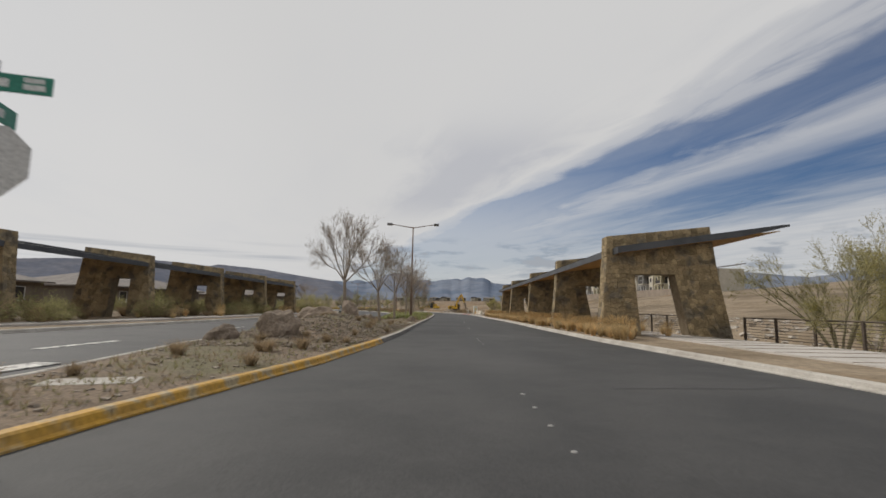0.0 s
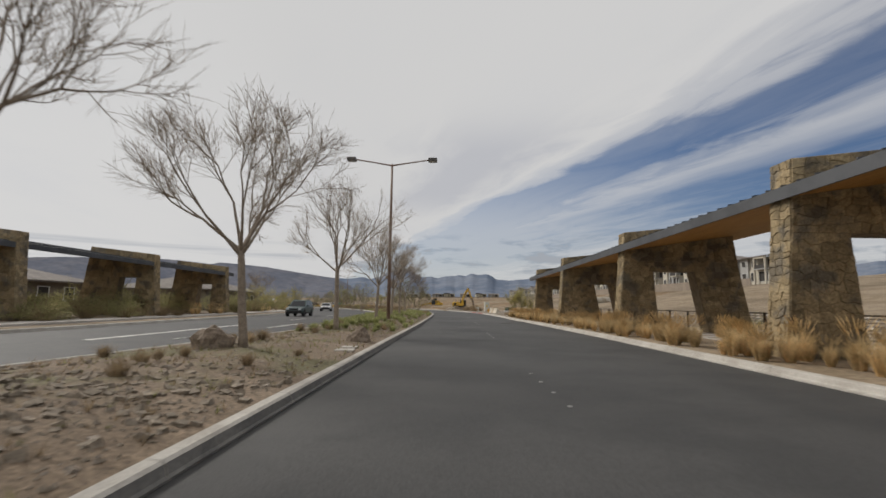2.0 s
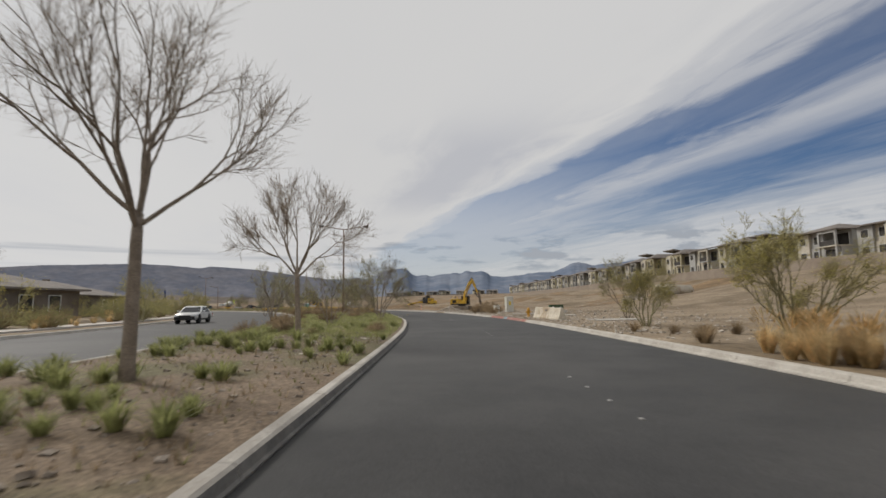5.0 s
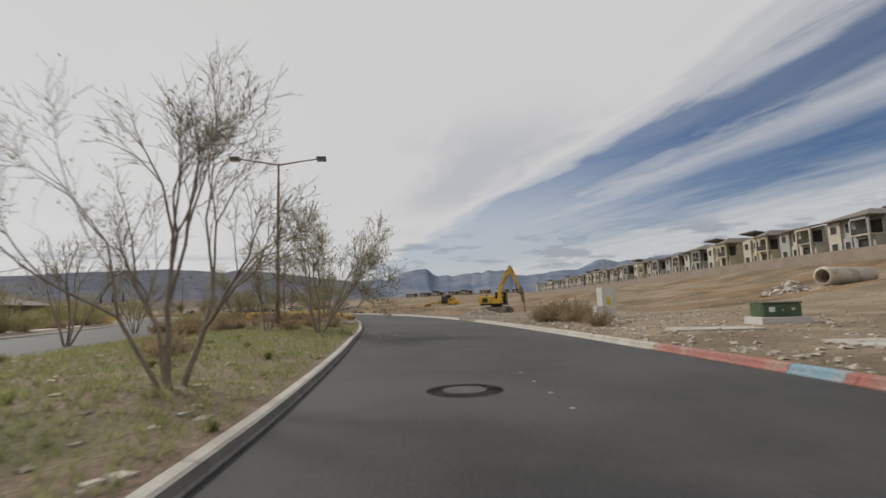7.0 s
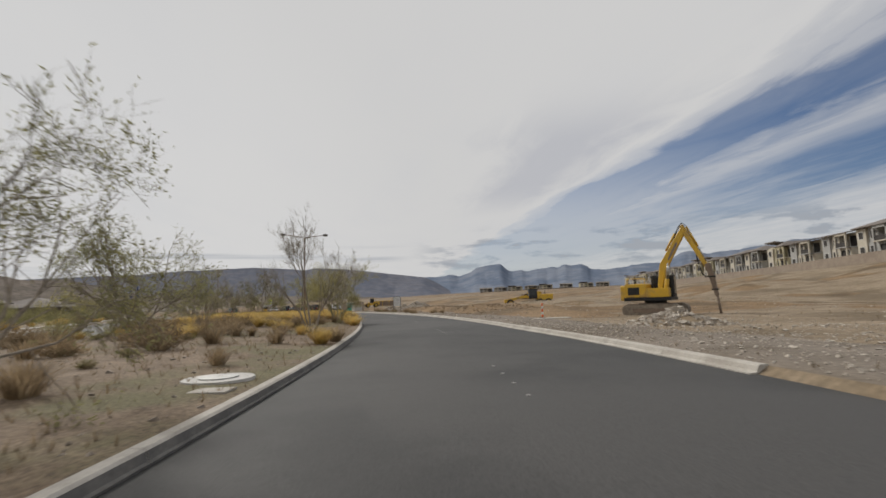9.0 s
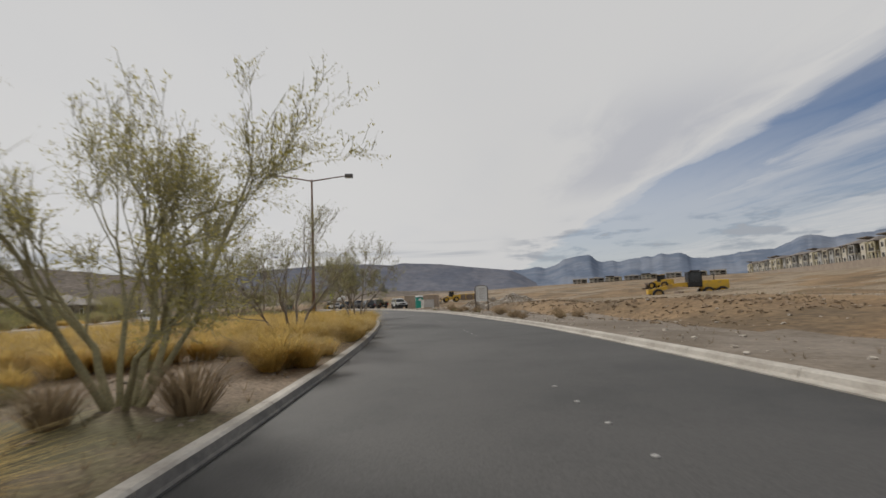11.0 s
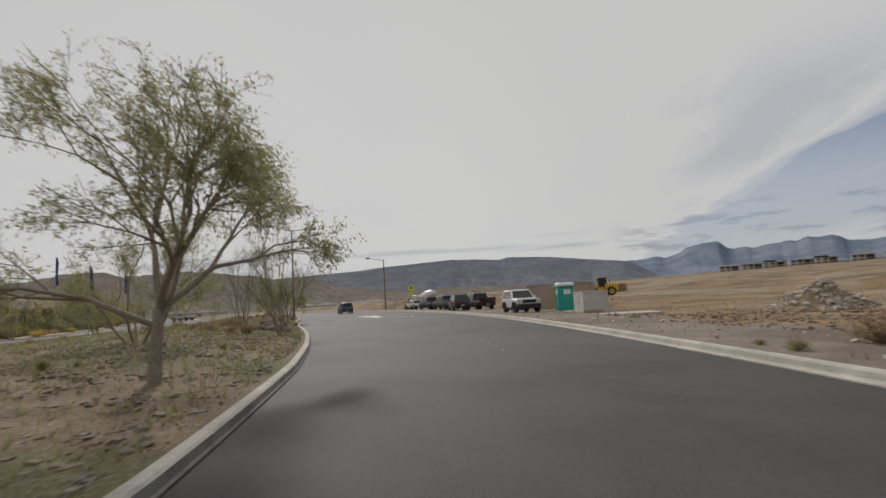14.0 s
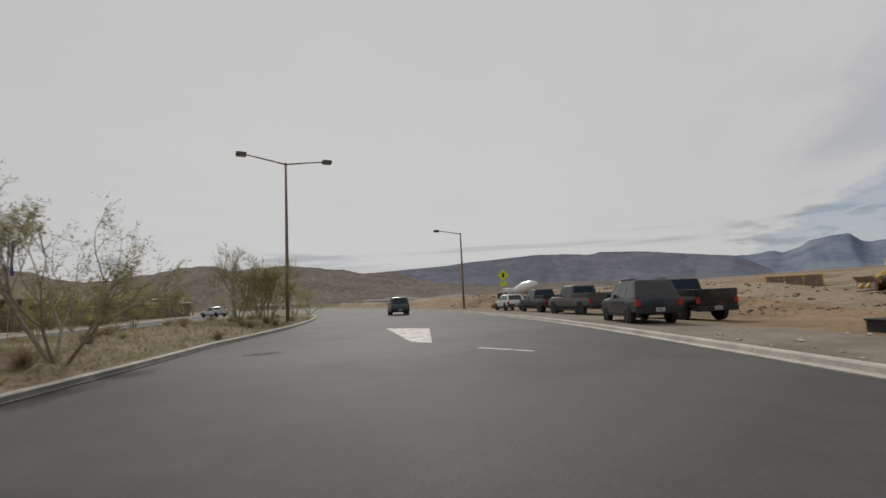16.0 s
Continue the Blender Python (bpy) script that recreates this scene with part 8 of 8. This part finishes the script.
def yard_wall():
    ob = thing("yard_wall", "long tan block yard wall below the new houses", "wall")
    ys = np.arange(158, 640, 14.0)
    for a, b in zip(ys[:-1], ys[1:]):
        x0, x1 = (float(np.interp(q, [118, 180, 244, 276, 320, 420, 680], [84, 80, 78, 75.5, 73, 71, 72])) for q in (a, b))
        z0, z1 = (float(np.interp(q, [118, 180, 230, 270, 320, 420, 680], [8.2, 9.2, 9.4, 9.3, 8.6, 8.6, 10.5])) for q in (a, b))
        v = []
        for x, y, z in ((x0, a + 0.01, z0), (x1, b - 0.01, z1)):
            v.extend([(x - 0.1, y, z - 4), (x + 0.1, y, z - 4), (x + 0.1, y, z + 0.6), (x - 0.1, y, z + 0.6)])
        f = [(0, 1, 2, 3), (7, 6, 5, 4), (0, 4, 5, 1), (1, 5, 6, 2), (2, 6, 7, 3), (3, 7, 4, 0)]
        from_data("wall_panel", v, f, M["blockwall"], ob)


yard_wall()


def low_house(x, y, turn, wx, wy, label, wall):
    ob = thing("low_house", label, "house", "low houses across the road", pose(x, y, ground_z(x, y), 0, 0, turn))
    part("wall", boxes((-wx, wx, -wy, wy, -0.5, 3.1)), wall, ob)
    part("roof", hip_roof(-wx, wx, -wy, wy, 3.1, 2.2, 0.7), M["rooftile"], ob)
    part("chimney", boxes((wx * 0.3, wx * 0.3 + 0.7, 0.5, 1.2, 3.6, 5.6)), wall, ob)
    part("door", boxes((-0.5, 0.5, -wy - 0.05, -wy + 0.02, -0.2, 2.1), bevel=0.01), M["darkmetal"], ob)
    for a in (-0.7, -0.35, 0.4, 0.7):
        window(ob, a * wx - 0.7, a * wx + 0.7, -wy, 1.0, 2.4)


LOW = [(-43, 110, 92, 11, 7), (-50, 74, 90, 12, 7), (-52, 44, 90, 11, 7), (-58, 142, 100, 11, 7), (-114, 227, 128, 10, 6), (-112, 196, 118, 11, 7), (-146, 242, 128, 11, 7), (-78, 178, 112, 11, 7), (-50, 16, 90, 12, 7), (-178, 262, 130, 12, 7)]
for i, (x, y, turn, wx, wy) in enumerate(LOW):
    low_house(x, y, turn, wx, wy, "single-storey brown stucco house with a hip roof", M["brownstucco"])


def distant_roofs():
    """Small far houses and sheds on the plain ahead."""
    q = random.Random(19)
    for k in range(22):
        az = radians(q.uniform(-62, -12))
        d = q.uniform(330, 620)
        x, y = -30 + d * math.sin(az), 170 + d * math.cos(az)
        ob = thing("far_house", "small far house with a low roof on the desert plain", "house", "far houses on the plain", pose(x, y, -1.2, 0, 0, q.uniform(0, 180)))
        w, l = q.uniform(6, 9), q.uniform(7, 13)
        part("wall", boxes((-w, w, -l, l, -3, 3.4)), M["beige"] if k % 2 else M["greystucco"], ob)
        part("roof", hip_roof(-w, w, -l, l, 3.4, 1.8), M["rooftile"], ob)
        part("window", boxes((-w - 0.04, -w, -1.5, 1.5, 0.8, 2.2)), M["hollow"], ob)


distant_roofs()


def block_wall():
    """A long brown garden wall behind the verge of the oncoming road, in panels between pilasters."""
    ob = thing("garden_wall", "long brown block garden wall with pilasters beyond the oncoming road", "wall")
    for q in np.arange(276, 420, 6.0):
        (x0, y0), (x1, y1) = at(q, far_kerb(q) - 9.0), at(q + 6, far_kerb(q + 6) - 9.0)
        z = float(terrain(q, far_kerb(q) - 9.0))
        d = Vector((x1 - x0, y1 - y0, 0))
        m = pose(float(x0), float(y0), z, 0, 0, math.degrees(math.atan2(d.y, d.x)))
        a = part("wall_panel", boxes((0.2, d.length - 0.2, -0.1, 0.1, -0.4, 1.75)), M["brownstucco"], ob)
        b = part("pilaster", boxes((-0.2, 0.2, -0.2, 0.2, -0.4, 1.95), bevel=0.02), M["brownstucco"], ob)
        a.matrix_basis = b.matrix_basis = m


block_wall()


def trench_shield(x, y, turn):
    ob = thing("trench_shield", "long tan steel trench shield standing on the spoil ground", "trench shield", "", pose(x, y, ground_top(x, y), 0, 0, turn))
    for k in (-1.1, 1.1):
        part("side_plate", boxes((-4.3, 4.3, k - 0.1, k + 0.1, 0, 1.9), bevel=0.02), M["rust"], ob)
        for q in (-4.2, -1.4, 1.4, 4.2):
            part("stiffener", boxes((q - 0.09, q + 0.09, k - 0.16, k + 0.16, 0, 1.95), bevel=0.02), M["machine"], ob)
        part("top_rail", boxes((-4.3, 4.3, k - 0.14, k + 0.14, 1.9, 2.05), bevel=0.02), M["machine"], ob)
    for q in (-3.6, 3.6):
        for z in (0.4, 1.5):
            rod("spreader", (q, -1.1, z), (q, 1.1, z), 0.1, M["rust"], ob)


trench_shield(-69.8, 341.6, 10)


def ground_box(x, y, turn):
    ob = thing("valve_box", "low dark plastic valve box on the dirt verge", "utility box", "", pose(x, y, ground_top(x, y), 0, 0, turn))
    part("body", boxes((-0.65, 0.65, -0.45, 0.45, -0.1, 0.36), bevel=0.03), M["trim"], ob)
    part("lid", boxes((-0.68, 0.68, -0.48, 0.48, 0.36, 0.42), bevel=0.02), M["black"], ob)


ground_box(-54.5, 250.2, 48)
